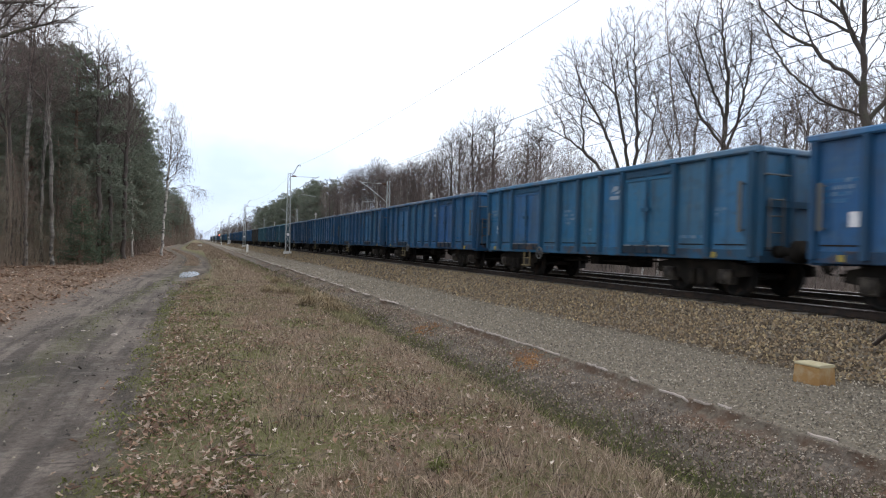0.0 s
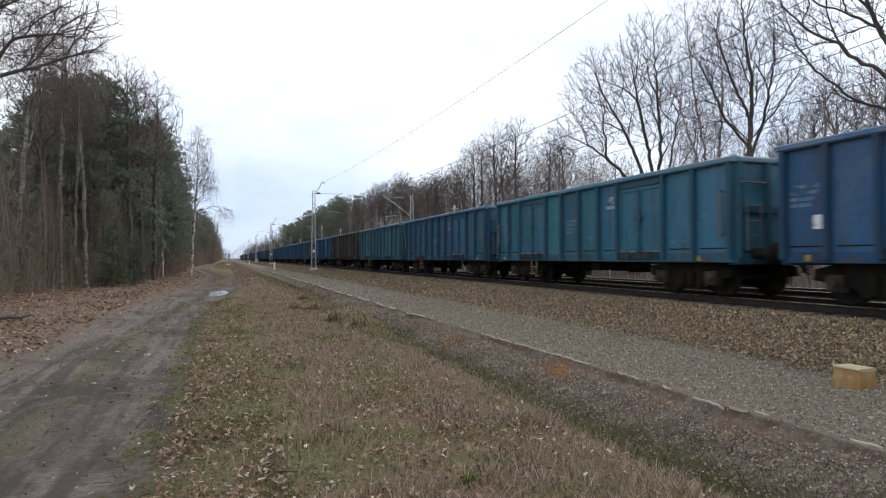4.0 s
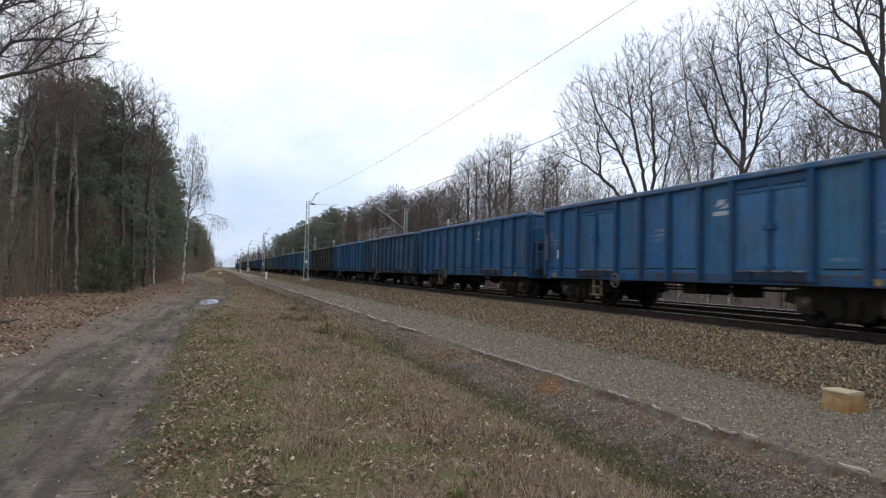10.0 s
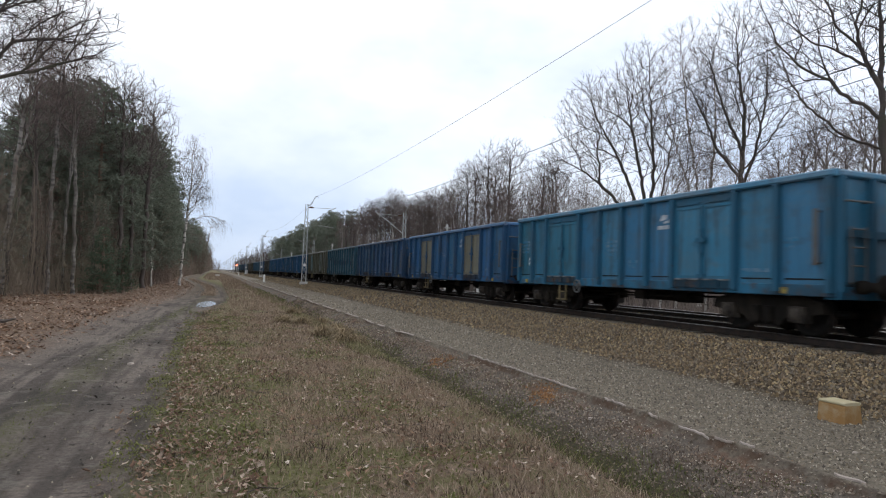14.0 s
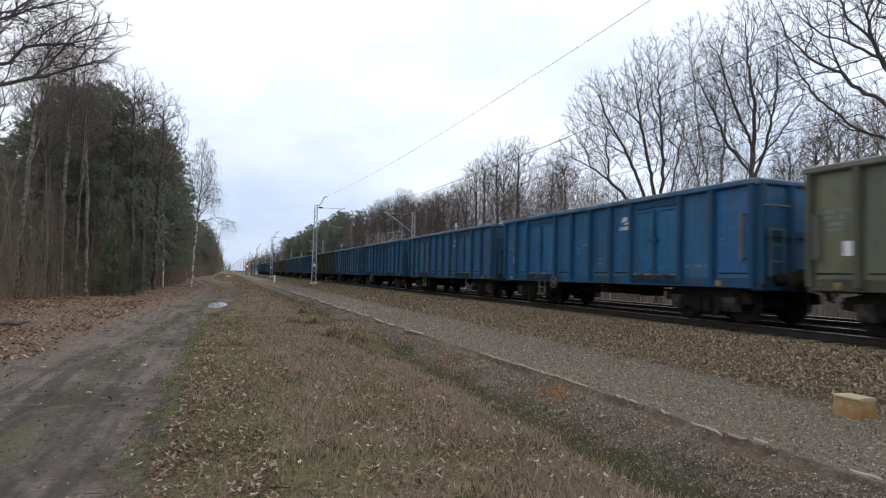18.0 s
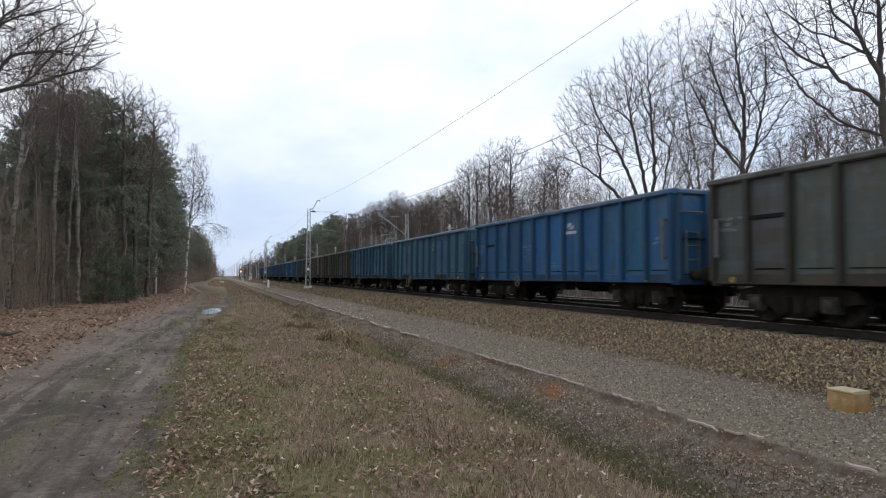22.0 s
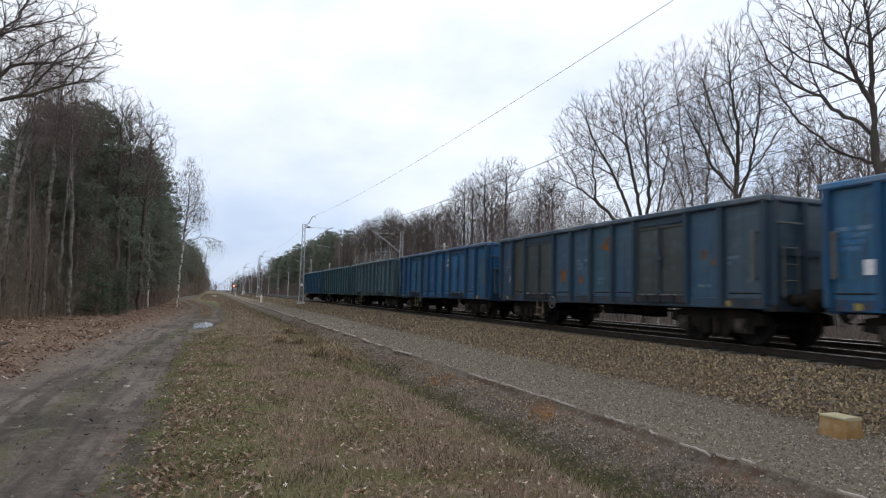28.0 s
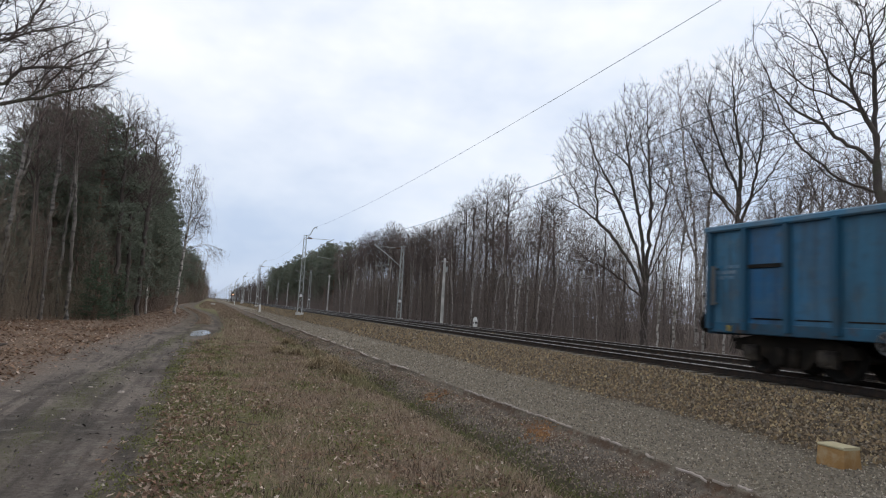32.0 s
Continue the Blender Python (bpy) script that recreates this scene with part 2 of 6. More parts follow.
green_grass = material("green_grass", (0.105, 0.120, 0.042), 0.75, spots=((0.8, 0.4, 0.65, (0.13, 0.13, 0.045), 0.8),), island=0.4)
rim_green = material("rim_green", (0.175, 0.162, 0.074), 0.8, spots=((0.6, 0.4, 0.65, (0.21, 0.18, 0.105), 0.8),), island=0.4)
straw = material("straw", (0.28, 0.222, 0.150), 0.8, spots=((1.5, 0.5, 0.7, (0.22, 0.165, 0.10), 0.7),), island=0.3)
old_straw = material("old_straw", (0, 0, 0), 0.85, island=0.3, palette=((0.26, 0.20, 0.118), (0.20, 0.148, 0.086), (0.34, 0.265, 0.165), (0.13, 0.095, 0.058)))
weed_stalk = material("weed_stalk", (0, 0, 0), 0.85, island=0.3, palette=((0.28, 0.212, 0.158), (0.20, 0.146, 0.108), (0.37, 0.290, 0.216), (0.24, 0.174, 0.124)))
dead_stem = material("dead_stem", (0.092, 0.062, 0.050), 0.9, spots=((2.0, 0.4, 0.65, (0.062, 0.048, 0.032), 0.8),), island=0.4)
ballast_stone = material("ballast_stone", (0, 0, 0), 0.9, island=0.45, spots=((0.35, 0.4, 0.65, (0.13, 0.095, 0.062), 0.3), (9.0, 0.52, 0.66, (0.27, 0.205, 0.13), 0.35)),
                         palette=((0.18, 0.131, 0.073), (0.098, 0.072, 0.047), (0.24, 0.171, 0.091), (0.155, 0.129, 0.099), (0.064, 0.048, 0.033), (0.32, 0.250, 0.142), (0.15, 0.103, 0.059), (0.235, 0.197, 0.144), (0.19, 0.138, 0.088), (0.115, 0.099, 0.079)))
grey_gravel = material("grey_gravel", (0, 0, 0), 0.9, island=0.4, palette=((0.200, 0.170, 0.130), (0.148, 0.128, 0.101), (0.245, 0.212, 0.162), (0.185, 0.150, 0.106), (0.108, 0.093, 0.075), (0.33, 0.292, 0.235)))
bank_stone = material("bank_stone", (0, 0, 0), 0.9, island=0.4, palette=((0.225, 0.182, 0.144), (0.175, 0.140, 0.110), (0.28, 0.235, 0.188), (0.115, 0.091, 0.071), (0.20, 0.142, 0.098), (0.37, 0.325, 0.27)))
moss_green = material("moss_green", (0.165, 0.168, 0.064), 0.9, spots=((3.0, 0.4, 0.65, (0.130, 0.140, 0.050), 0.8),), island=0.4)
red_leaf = material("red_leaf", (0.225, 0.146, 0.098), 0.75, spots=((1.2, 0.4, 0.65, (0.16, 0.092, 0.056), 0.8),), island=0.5)
bank_soil = material("bank_soil", (0.21, 0.168, 0.132), 0.95, spots=((0.8, 0.4, 0.65, (0.13, 0.10, 0.075), 0.8),), island=0.55)
mud_clod = material("mud_clod", (0.080, 0.069, 0.061), 0.95, island=0.5)
sand_crust = material("sand_crust", (0.37, 0.32, 0.285), 0.9, spots=((5.0, 0.4, 0.7, (0.34, 0.29, 0.24), 0.8),), bump=0.4)
orange_sand = material("orange_sand", (0.25, 0.135, 0.062), 0.95, spots=((6.0, 0.45, 0.65, (0.17, 0.085, 0.045), 0.9),), island=0.4)


def let_through(m, share):
    """Thin leaves and needles: part of the light passes."""
    nt = m.node_tree
    b, out = nt.nodes["Principled BSDF"], nt.nodes["Material Output"]
    t, mix = nt.nodes.new("ShaderNodeBsdfTranslucent"), nt.nodes.new("ShaderNodeMixShader")
    mix.inputs[0].default_value = share
    nt.links.new(b.inputs["Base Color"].links[0].from_socket, t.inputs["Color"])
    nt.links.new(b.outputs[0], mix.inputs[1])
    nt.links.new(t.outputs[0], mix.inputs[2])
    nt.links.new(mix.outputs[0], out.inputs["Surface"])


for leafy in (needles, spruce_green, dry_leaf, green_grass, moss_green):
    let_through(leafy, 0.35)


def ground_material():
    m = bpy.data.materials.new("ground_cover")
    m.use_nodes = True
    nt = m.node_tree
    b = nt.nodes["Principled BSDF"]
    b.inputs["Roughness"].default_value = 0.95
    b.inputs["Specular IOR Level"].default_value = 0.15
    tc = nt.nodes.new("ShaderNodeTexCoord")
    sep = nt.nodes.new("ShaderNodeSeparateXYZ")
    nt.links.new(tc.outputs["Object"], sep.inputs[0])

    def noise_of(scale, detail=6, rough=0.6):
        n = nt.nodes.new("ShaderNodeTexNoise")
        n.inputs["Scale"].default_value, n.inputs["Detail"].default_value, n.inputs["Roughness"].default_value = scale, detail, rough
        nt.links.new(tc.outputs["Object"], n.inputs["Vector"])
        return n.outputs["Fac"]

    def maths(kind, a, bb):
        n = nt.nodes.new("ShaderNodeMath")
        n.operation = kind
        for i, v in enumerate((a, bb)):
            if isinstance(v, (int, float)):
                n.inputs[i].default_value = v
            else:
                nt.links.new(v, n.inputs[i])
        return n.outputs[0]

    def strip(stops):
        """Colour across the way, from stops (x, colour)."""
        r = nt.nodes.new("ShaderNodeValToRGB")
        while len(r.color_ramp.elements) < len(stops):
            r.color_ramp.elements.new(0.5)
        for e, (x, c) in zip(r.color_ramp.elements, stops):
            e.position, e.color = (x + 15) / 40, (*c, 1)
        nt.links.new(pos, r.inputs["Fac"])
        return r.outputs["Color"]

    calm = nt.nodes.new("ShaderNodeMapRange")
    calm.inputs["From Min"].default_value, calm.inputs["From Max"].default_value = 1.5, 3.2
    calm.inputs["To Min"].default_value, calm.inputs["To Max"].default_value = 1.5, 0.45
    nt.links.new(sep.outputs["X"], calm.inputs["Value"])
    ragged = maths("MULTIPLY", maths("SUBTRACT", noise_of(0.9, 5), 0.5), calm.outputs[0])
    fine = maths("MULTIPLY", maths("SUBTRACT", noise_of(5.0, 4), 0.5), 0.5)
    swing = []
    for y0, y1, far in ((10.0, 45.0, 1.5), (50.0, 115.0, 3.4)):
        bow = nt.nodes.new("ShaderNodeMapRange")
        bow.interpolation_type = "SMOOTHSTEP"
        bow.inputs["From Min"].default_value, bow.inputs["From Max"].default_value, bow.inputs["To Max"].default_value = y0, y1, far
        nt.links.new(sep.outputs["Y"], bow.inputs["Value"])
        swing.append(bow.outputs[0])
    bend = maths("SUBTRACT", swing[0], swing[1])
    keep = nt.nodes.new("ShaderNodeMapRange")
    keep.inputs["From Min"].default_value, keep.inputs["From Max"].default_value = 3.5, 1.0
    nt.links.new(sep.outputs["X"], keep.inputs["Value"])
    x = maths("ADD", maths("ADD", sep.outputs["X"], ragged), fine)
    x = maths("SUBTRACT", x, maths("MULTIPLY", bend, keep.outputs[0]))
    pos = maths("DIVIDE", maths("ADD", x, 15.0), 40.0)
    LITTER, LITTER2 = (0.085, 0.058, 0.042), (0.235, 0.165, 0.120)
    DIRT, DIRT2 = (0.108, 0.090, 0.078), (0.224, 0.188, 0.163)
    # GRASS is the low tone, darkened for shadow gaps in the turf
    GRASS, GRASS2, MOSS = (0.098, 0.070, 0.049), (0.270, 0.202, 0.145), (0.092, 0.100, 0.040)
    # ditch bottom: dark green moss, with the hollow's shade mixed into the colour
    SHADED_MOSS, BANK = (0.058, 0.056, 0.026), (0.20, 0.172, 0.146)
    DITCH, GRAVEL, GRAVEL2 = (0.105, 0.088, 0.073), (0.117, 0.100, 0.078), (0.242, 0.210, 0.166)
    # ballast bed: oily brown, deepened to paint the shade between the stones
    BALLAST, BALLAST2, FOREST = (0.052, 0.039, 0.027), (0.120, 0.090, 0.061), (0.105, 0.085, 0.070)
    low = strip(((-9, LITTER), (-3.9, LITTER), (-2.9, DIRT), (-2.1, DIRT), (-1.75, MOSS), (-1.35, DIRT), (-1.0, DIRT), (-0.72, (0.066, 0.053, 0.045)), (-0.35, (0.096, 0.094, 0.040)), (0.3, (0.092, 0.084, 0.042)), (0.9, GRASS),
                 (3.15, GRASS), (3.5, SHADED_MOSS), (4.35, SHADED_MOSS), (4.6, DITCH), (5.15, DITCH), (5.35, GRAVEL), (7.7, GRAVEL), (8.0, BALLAST), (18.5, BALLAST), (21, FOREST)))
    high = strip(((-9, LITTER2), (-3.9, LITTER2), (-2.9, DIRT2), (-2.1, DIRT2), (-1.75, DIRT), (-1.35, DIRT2), (-1.0, DIRT2), (-0.72, (0.135, 0.108, 0.090)), (-0.35, (0.165, 0.155, 0.082)), (0.3, (0.20, 0.172, 0.105)), (0.9, GRASS2),
                  (3.1, GRASS2), (3.45, (0.072, 0.070, 0.034)), (4.35, (0.062, 0.056, 0.032)), (4.62, BANK), (5.15, BANK), (5.35, GRAVEL2), (7.7, GRAVEL2), (8.0, BALLAST2), (18.5, BALLAST2), (21, LITTER)))

    def blend(fac, a, bb):
        n = nt.nodes.new("ShaderNodeMix")
        n.data_type = "RGBA"
        for i, v in ((0, fac), (6, a), (7, bb)):
            if isinstance(v, (int, float)):
                n.inputs[i].default_value = v
            elif isinstance(v, tuple):
                n.inputs[i].default_value = (*v, 1)
            else:
                nt.links.new(v, n.inputs[i])
        return n.outputs[2]

    def ramped(v, lo, hi, top=1.0):
        n = nt.nodes.new("ShaderNodeMapRange")
        n.inputs["From Min"].default_value, n.inputs["From Max"].default_value, n.inputs["To Max"].default_value = lo, hi, top
        nt.links.new(v, n.inputs["Value"])
        return n.outputs[0]

    col = blend(ramped(noise_of(18.0, 8, 0.7), 0.35, 0.65), low, high)
    patch = ramped(noise_of(1.2, 6, 0.65), 0.41, 0.57)
    grassy = maths("MULTIPLY", patch, maths("MULTIPLY", ramped(x, -0.6, 0.4), ramped(x, 4.2, 3.0)))
    col = blend(maths("MULTIPLY", grassy, 0.72), col, (0.118, 0.120, 0.046))
    red = ramped(noise_of(0.8, 6, 0.7), 0.54, 0.66)
    red = maths("MULTIPLY", red, maths("MULTIPLY", ramped(x, -0.4, 0.4), ramped(x, 3.6, 2.4)))
    col = blend(maths("MULTIPLY", red, 0.7), col, (0.15, 0.080, 0.055))
    damp = ramped(noise_of(0.45, 5, 0.6), 0.45, 0.62)
    damp = maths("MULTIPLY", damp, maths("MULTIPLY", ramped(x, -3.2, -2.6), ramped(x, -0.3, -0.9)))
    col = blend(maths("MULTIPLY", damp, 0.6), col, (0.046, 0.040, 0.035))
    stretch = nt.nodes.new("ShaderNodeMapping")
    stretch.inputs["Scale"].default_value = (4.5, 0.35, 1.0)
    nt.links.new(tc.outputs["Object"], stretch.inputs["Vector"])
    ruts = nt.nodes.new("ShaderNodeTexNoise")
    ruts.inputs["Scale"].default_value, ruts.inputs["Detail"].default_value = 1.0, 6
    nt.links.new(stretch.outputs[0], ruts.inputs["Vector"])
    on_path = maths("MULTIPLY", ramped(x, -3.1, -2.7), ramped(x, -0.2, -0.7))
    col = blend(maths("MULTIPLY", maths("MULTIPLY", ramped(ruts.outputs["Fac"], 0.48, 0.62), on_path), 0.72), col, (0.052, 0.045, 0.040))
    col = blend(maths("MULTIPLY", maths("MULTIPLY", ramped(noise_of(3.2, 6, 0.7), 0.54, 0.66), on_path), 0.5), col, (0.21, 0.19, 0.165))
    wet = maths("MULTIPLY", ramped(noise_of(1.3, 6, 0.65), 0.47, 0.60), maths("MULTIPLY", ramped(x, 4.1, 4.5), ramped(x, 5.3, 5.1)))
    col = blend(maths("MULTIPLY", wet, 0.35), col, (0.060, 0.046, 0.034))
    iron = maths("MULTIPLY", ramped(noise_of(0.9, 6, 0.7), 0.46, 0.60), maths("MULTIPLY", ramped(x, 4.75, 5.1), ramped(x, 5.32, 5.2)))
    col = blend(maths("MULTIPLY", iron, 0.7), col, (0.165, 0.085, 0.048))
    # red-brown soil under the crust, darkened to paint the shadow of its overhang
    lip = maths("MULTIPLY", ramped(noise_of(0.7, 6, 0.7), 0.50, 0.60), maths("MULTIPLY", ramped(sep.outputs["X"], 5.19, 5.25), ramped(sep.outputs["X"], 5.33, 5.29)))
    col = blend(maths("MULTIPLY", lip, 0.75), col, (0.090, 0.050, 0.032))
    worn = maths("MAXIMUM", maths("MULTIPLY", ramped(x, -2.55, -2.3), ramped(x, -1.95, -2.15)), maths("MULTIPLY", ramped(x, -1.25, -1.0), ramped(x, -0.65, -0.85)))
    grown = maths("MULTIPLY", maths("MULTIPLY", ramped(sep.outputs["Y"], 30.0, 46.0), on_path), maths("SUBTRACT", 1.0, maths("MULTIPLY", worn, 0.85)))
    col = blend(maths("MULTIPLY", grown, 0.72), col, blend(ramped(noise_of(6.0, 6, 0.7), 0.4, 0.62), (0.095, 0.074, 0.052), (0.165, 0.128, 0.090)))
    nt.links.new(col, b.inputs["Base Color"])
    bp = nt.nodes.new("ShaderNodeBump")
    bp.inputs["Strength"].default_value, bp.inputs["Distance"].default_value = 0.8, 0.06
    nt.links.new(maths("ADD", noise_of(14.0, 8, 0.7), maths("MULTIPLY", noise_of(55.0, 4, 0.7), 0.5)), bp.inputs["Height"])
    nt.links.new(bp.outputs[0], b.inputs["Normal"])
    return m


# ---- mesh helpers ----
class Shape:
    """Gathers points and faces of one mesh."""

    def __init__(self):
        self.v, self.f = [], []

    def box(self, x0, x1, y0, y1, z0, z1, c=0.0):
        """A box; c: chamfer of the edges along its longest way."""
        if x0 > x1: x0, x1 = x1, x0
        if y0 > y1: y0, y1 = y1, y0
        if z0 > z1: z0, z1 = z1, z0
        n = len(self.v)
        if not c:
            self.v += [(x0, y0, z0), (x1, y0, z0), (x1, y1, z0), (x0, y1, z0), (x0, y0, z1), (x1, y0, z1), (x1, y1, z1), (x0, y1, z1)]
            self.f += [tuple(n + i for i in q) for q in ((0, 3, 2, 1), (4, 5, 6, 7), (0, 1, 5, 4), (1, 2, 6, 5), (2, 3, 7, 6), (3, 0, 4, 7))]
            return self
        size = (x1 - x0, y1 - y0, z1 - z0)
        axis = size.index(max(size))
        lo, hi = (x0, y0, z0), (x1, y1, z1)
        a, b = [i for i in range(3) if i != axis]
        if axis == 1:
            a, b = b, a
        ring = ((lo[a] + c, lo[b]), (hi[a] - c, lo[b]), (hi[a], lo[b] + c), (hi[a], hi[b] - c), (hi[a] - c, hi[b]), (lo[a] + c, hi[b]), (lo[a], hi[b] - c), (lo[a], lo[b] + c))
        for end in (lo[axis], hi[axis]):
            for p, q in ring:
                point = [0, 0, 0]
                point[axis], point[a], point[b] = end, p, q
                self.v.append(tuple(point))
        self.f += [(n + i, n + (i + 1) % 8, n + 8 + (i + 1) % 8, n + 8 + i) for i in range(8)]
        self.f += [tuple(n + 7 - i for i in range(8)), tuple(n + 8 + i for i in range(8))]
        return self

    def tube(self, points, radii, sides=6, cap=True):
        """A round bar along points."""
        n = len(self.v)
        points = [Vector(p) for p in points]
        side = None
        for i, p in enumerate(points):
            d = (points[min(i + 1, len(points) - 1)] - points[max(i - 1, 0)]).normalized()
            if side is None:
                side = d.orthogonal().normalized()
            side = (side - d * side.dot(d))
            side = side.normalized() if side.length > 1e-6 else d.orthogonal().normalized()
            up = d.cross(side)
            r = radii[i] if isinstance(radii, (list, tuple)) else radii
            for k in range(sides):
                a = 2 * math.pi * k / sides
                self.v.append(tuple(p + side * (r * math.cos(a)) + up * (r * math.sin(a))))
        for i in range(len(points) - 1):
            for k in range(sides):
                a, b = n + i * sides + k, n + i * sides + (k + 1) % sides
                self.f.append((a, b, b + sides, a + sides))
        if cap:
            self.f += [tuple(n + sides - 1 - k for k in range(sides)), tuple(n + (len(points) - 1) * sides + k for k in range(sides))]
        return self

    def spike(self, a, b, w):
        """A thin three-sided twig from a to its tip b."""
        n = len(self.v)
        d = b - a
        u = d.orthogonal().normalized() * w
        v = d.cross(u).normalized() * (w * 0.87)
        self.v += [tuple(a + u), tuple(a - u * 0.5 + v), tuple(a - u * 0.5 - v), tuple(b)]
        self.f += [(n, n + 1, n + 3), (n + 1, n + 2, n + 3), (n + 2, n, n + 3)]
        return self

    def lathe(self, profile, sides=20, axis="x", at=(0, 0, 0)):
        """A turned body: profile of (along, radius)."""
        n = len(self.v)
        for along, r in profile:
            for k in range(sides):
                a = 2 * math.pi * k / sides
                c, s = r * math.cos(a), r * math.sin(a)
                p = {"x": (along, c, s), "y": (s, along, c), "z": (c, s, along)}[axis]
                self.v.append((p[0] + at[0], p[1] + at[1], p[2] + at[2]))
        for i in range(len(profile) - 1):
            for k in range(sides):
                a, b = n + i * sides + k, n + i * sides + (k + 1) % sides
                self.f.append((a, b, b + sides, a + sides))
        self.f += [tuple(n + sides - 1 - k for k in range(sides)), tuple(n + (len(profile) - 1) * sides + k for k in range(sides))]
        return self

    def slab(self, outline, z0, z1, axis="z"):
        """An upright prism over an outline of (a, b)."""
        n, k = len(self.v), len(outline)
        for z in (z0, z1):
            for a, b in outline:
                self.v.append({"z": (a, b, z), "x": (z, a, b), "y": (a, z, b)}[axis])
        self.f += [tuple(n + k - 1 - i for i in range(k)), tuple(n + k + i for i in range(k))]
        self.f += [(n + i, n + (i + 1) % k, n + k + (i + 1) % k, n + k + i) for i in range(k)]
        return self

    def mesh(self, name, mat, smooth=False):
        me = bpy.data.meshes.new(name)
        me.from_pydata(self.v, [], self.f)
        me.materials.append(mat)
        if smooth:
            me.polygons.foreach_set("use_smooth", [True] * len(me.polygons))
        return me


def part(name, shape, mat, parent=None, label="", smooth=False):
    """One mesh object, under a thing or a part."""
    ob = new(name, shape if isinstance(shape, bpy.types.Mesh) else shape.mesh(name, mat, smooth))
    ob.parent = parent
    return tagged(ob, label)


def thing(name, label, category, at=(0, 0, 0), group="", kind="", turn=0.0):
    ob = new(name)
    ob.matrix_basis = pose(*at, 0, 0, turn)
    ob.empty_display_size = 0.2
    return tagged(ob, label, category, group, kind)


# ---- ground ----
PROFILE_X = (-40, -14, -6, -3.4, -2.7, -2.2, -1.75, -1.3, -0.9, -0.3, 1.5, 2.7, 3.2, 3.6, 4.0, 4.35, 5.05, 5.25, 5.31, 5.5, 7.6, 8.0, 10.3, 10.7, 18.2, 18.7, 21.0, 23.0, 30, 60)
PROFILE_Z = (-0.2, -0.35, -0.48, -0.60, -0.68, -0.67, -0.63, -0.68, -0.68, -0.60, -0.60, -0.62, -0.69, -0.89, -1.10, -1.09, -0.84, -0.77, -0.69, -0.685, -0.66, -0.60, -0.27, -0.22, -0.22, -0.27, -0.70, -0.75, -0.55, -0.3)


def bend(x, y):
    """How far the dirt track has swung to the right at y; further on it turns back to the wood."""
    u, v = min(max((y - 10) / 35, 0), 1), min(max((y - 50) / 65, 0), 1)
    return (1.5 * u * u * (3 - 2 * u) - 3.4 * v * v * (3 - 2 * v)) * min(max((3.5 - x) / 2.5, 0), 1)


def height(x, y):
    z = float(np.interp(x - bend(x, y), PROFILE_X, PROFILE_Z))
    near = 1.0 if 0 < y < 200 else 0.3
    z += 0.035 * near * noise.noise((x * 0.7, y * 0.45, 0)) + 0.018 * near * noise.noise((x * 2.6, y * 2.2, 3.1)) * (0.3 if 10 < x < 19 else 1)
    if abs(y - 31.3) < 8 and abs(x) < 2:
        z -= 0.10 * math.exp(-((x + 0.30) / 0.42) ** 2 - ((y - 31.3) / 2.3) ** 2)
    if 2.9 < x < 5.24:
        z += (0.06 * noise.noise((x * 1.3, y * 0.9, 8)) + 0.035 * noise.noise((x * 3.4, y * 2.8, 5))) * near
    return z


def build_ground():
    xs = [-3000, -900, -300, -120, -60, -40, -30, -24, -18, -14, -12] + sorted([-10 + 0.15 * i for i in range(125)] + [5.25, 5.31, 5.36]) + [8.9 + 0.3 * i for i in range(47)] + [24, 26, 30, 36, 45, 60, 90, 150, 400, 1200, 3000]
    ys = [-80, -30, -10, -3, 0] + [0.5 + 0.18 * i for i in range(110)] + [20.5 + 0.8 * i for i in range(50)] + [61 + 4 * i for i in range(35)] + [205, 230, 260, 300, 360, 450, 600, 800, 1200, 2000, 4000]
    s = Shape()
    s.v = [(x, y, height(x, y)) for y in ys for x in xs]
    n = len(xs)
    s.f = [(j * n + i, j * n + i + 1, (j + 1) * n + i + 1, (j + 1) * n + i) for j in range(len(ys) - 1) for i in range(n - 1)]
    tagged(part("ground", s, ground_material(), smooth=True), "leafy dirt track, dry grass verge, ditch, gravel strip and ballast bank", "ground", kind="structure")


build_ground()

# the rain puddle in the wheel rut
water = material("puddle_water", (0.045, 0.042, 0.038), 0.12, spec=0.5, bump=0.5, bump_scale=14)
puddle = Shape()
puddle_ring = []
for i in range(26):
    a = 2 * math.pi * i / 26
    r = 1.0 + 0.28 * noise.noise((math.cos(a) * 1.6, math.sin(a) * 1.6, 4.2))
    puddle_ring.append((-0.30 + 0.42 * r * math.cos(a) + 0.22 * r * math.sin(a), 31.3 + 2.9 * r * math.sin(a)))
puddle.slab(puddle_ring, -0.95, -0.694)
tagged(part("puddle", puddle, water), "shallow rain puddle in the rut of the dirt track", "puddle", kind="structure")


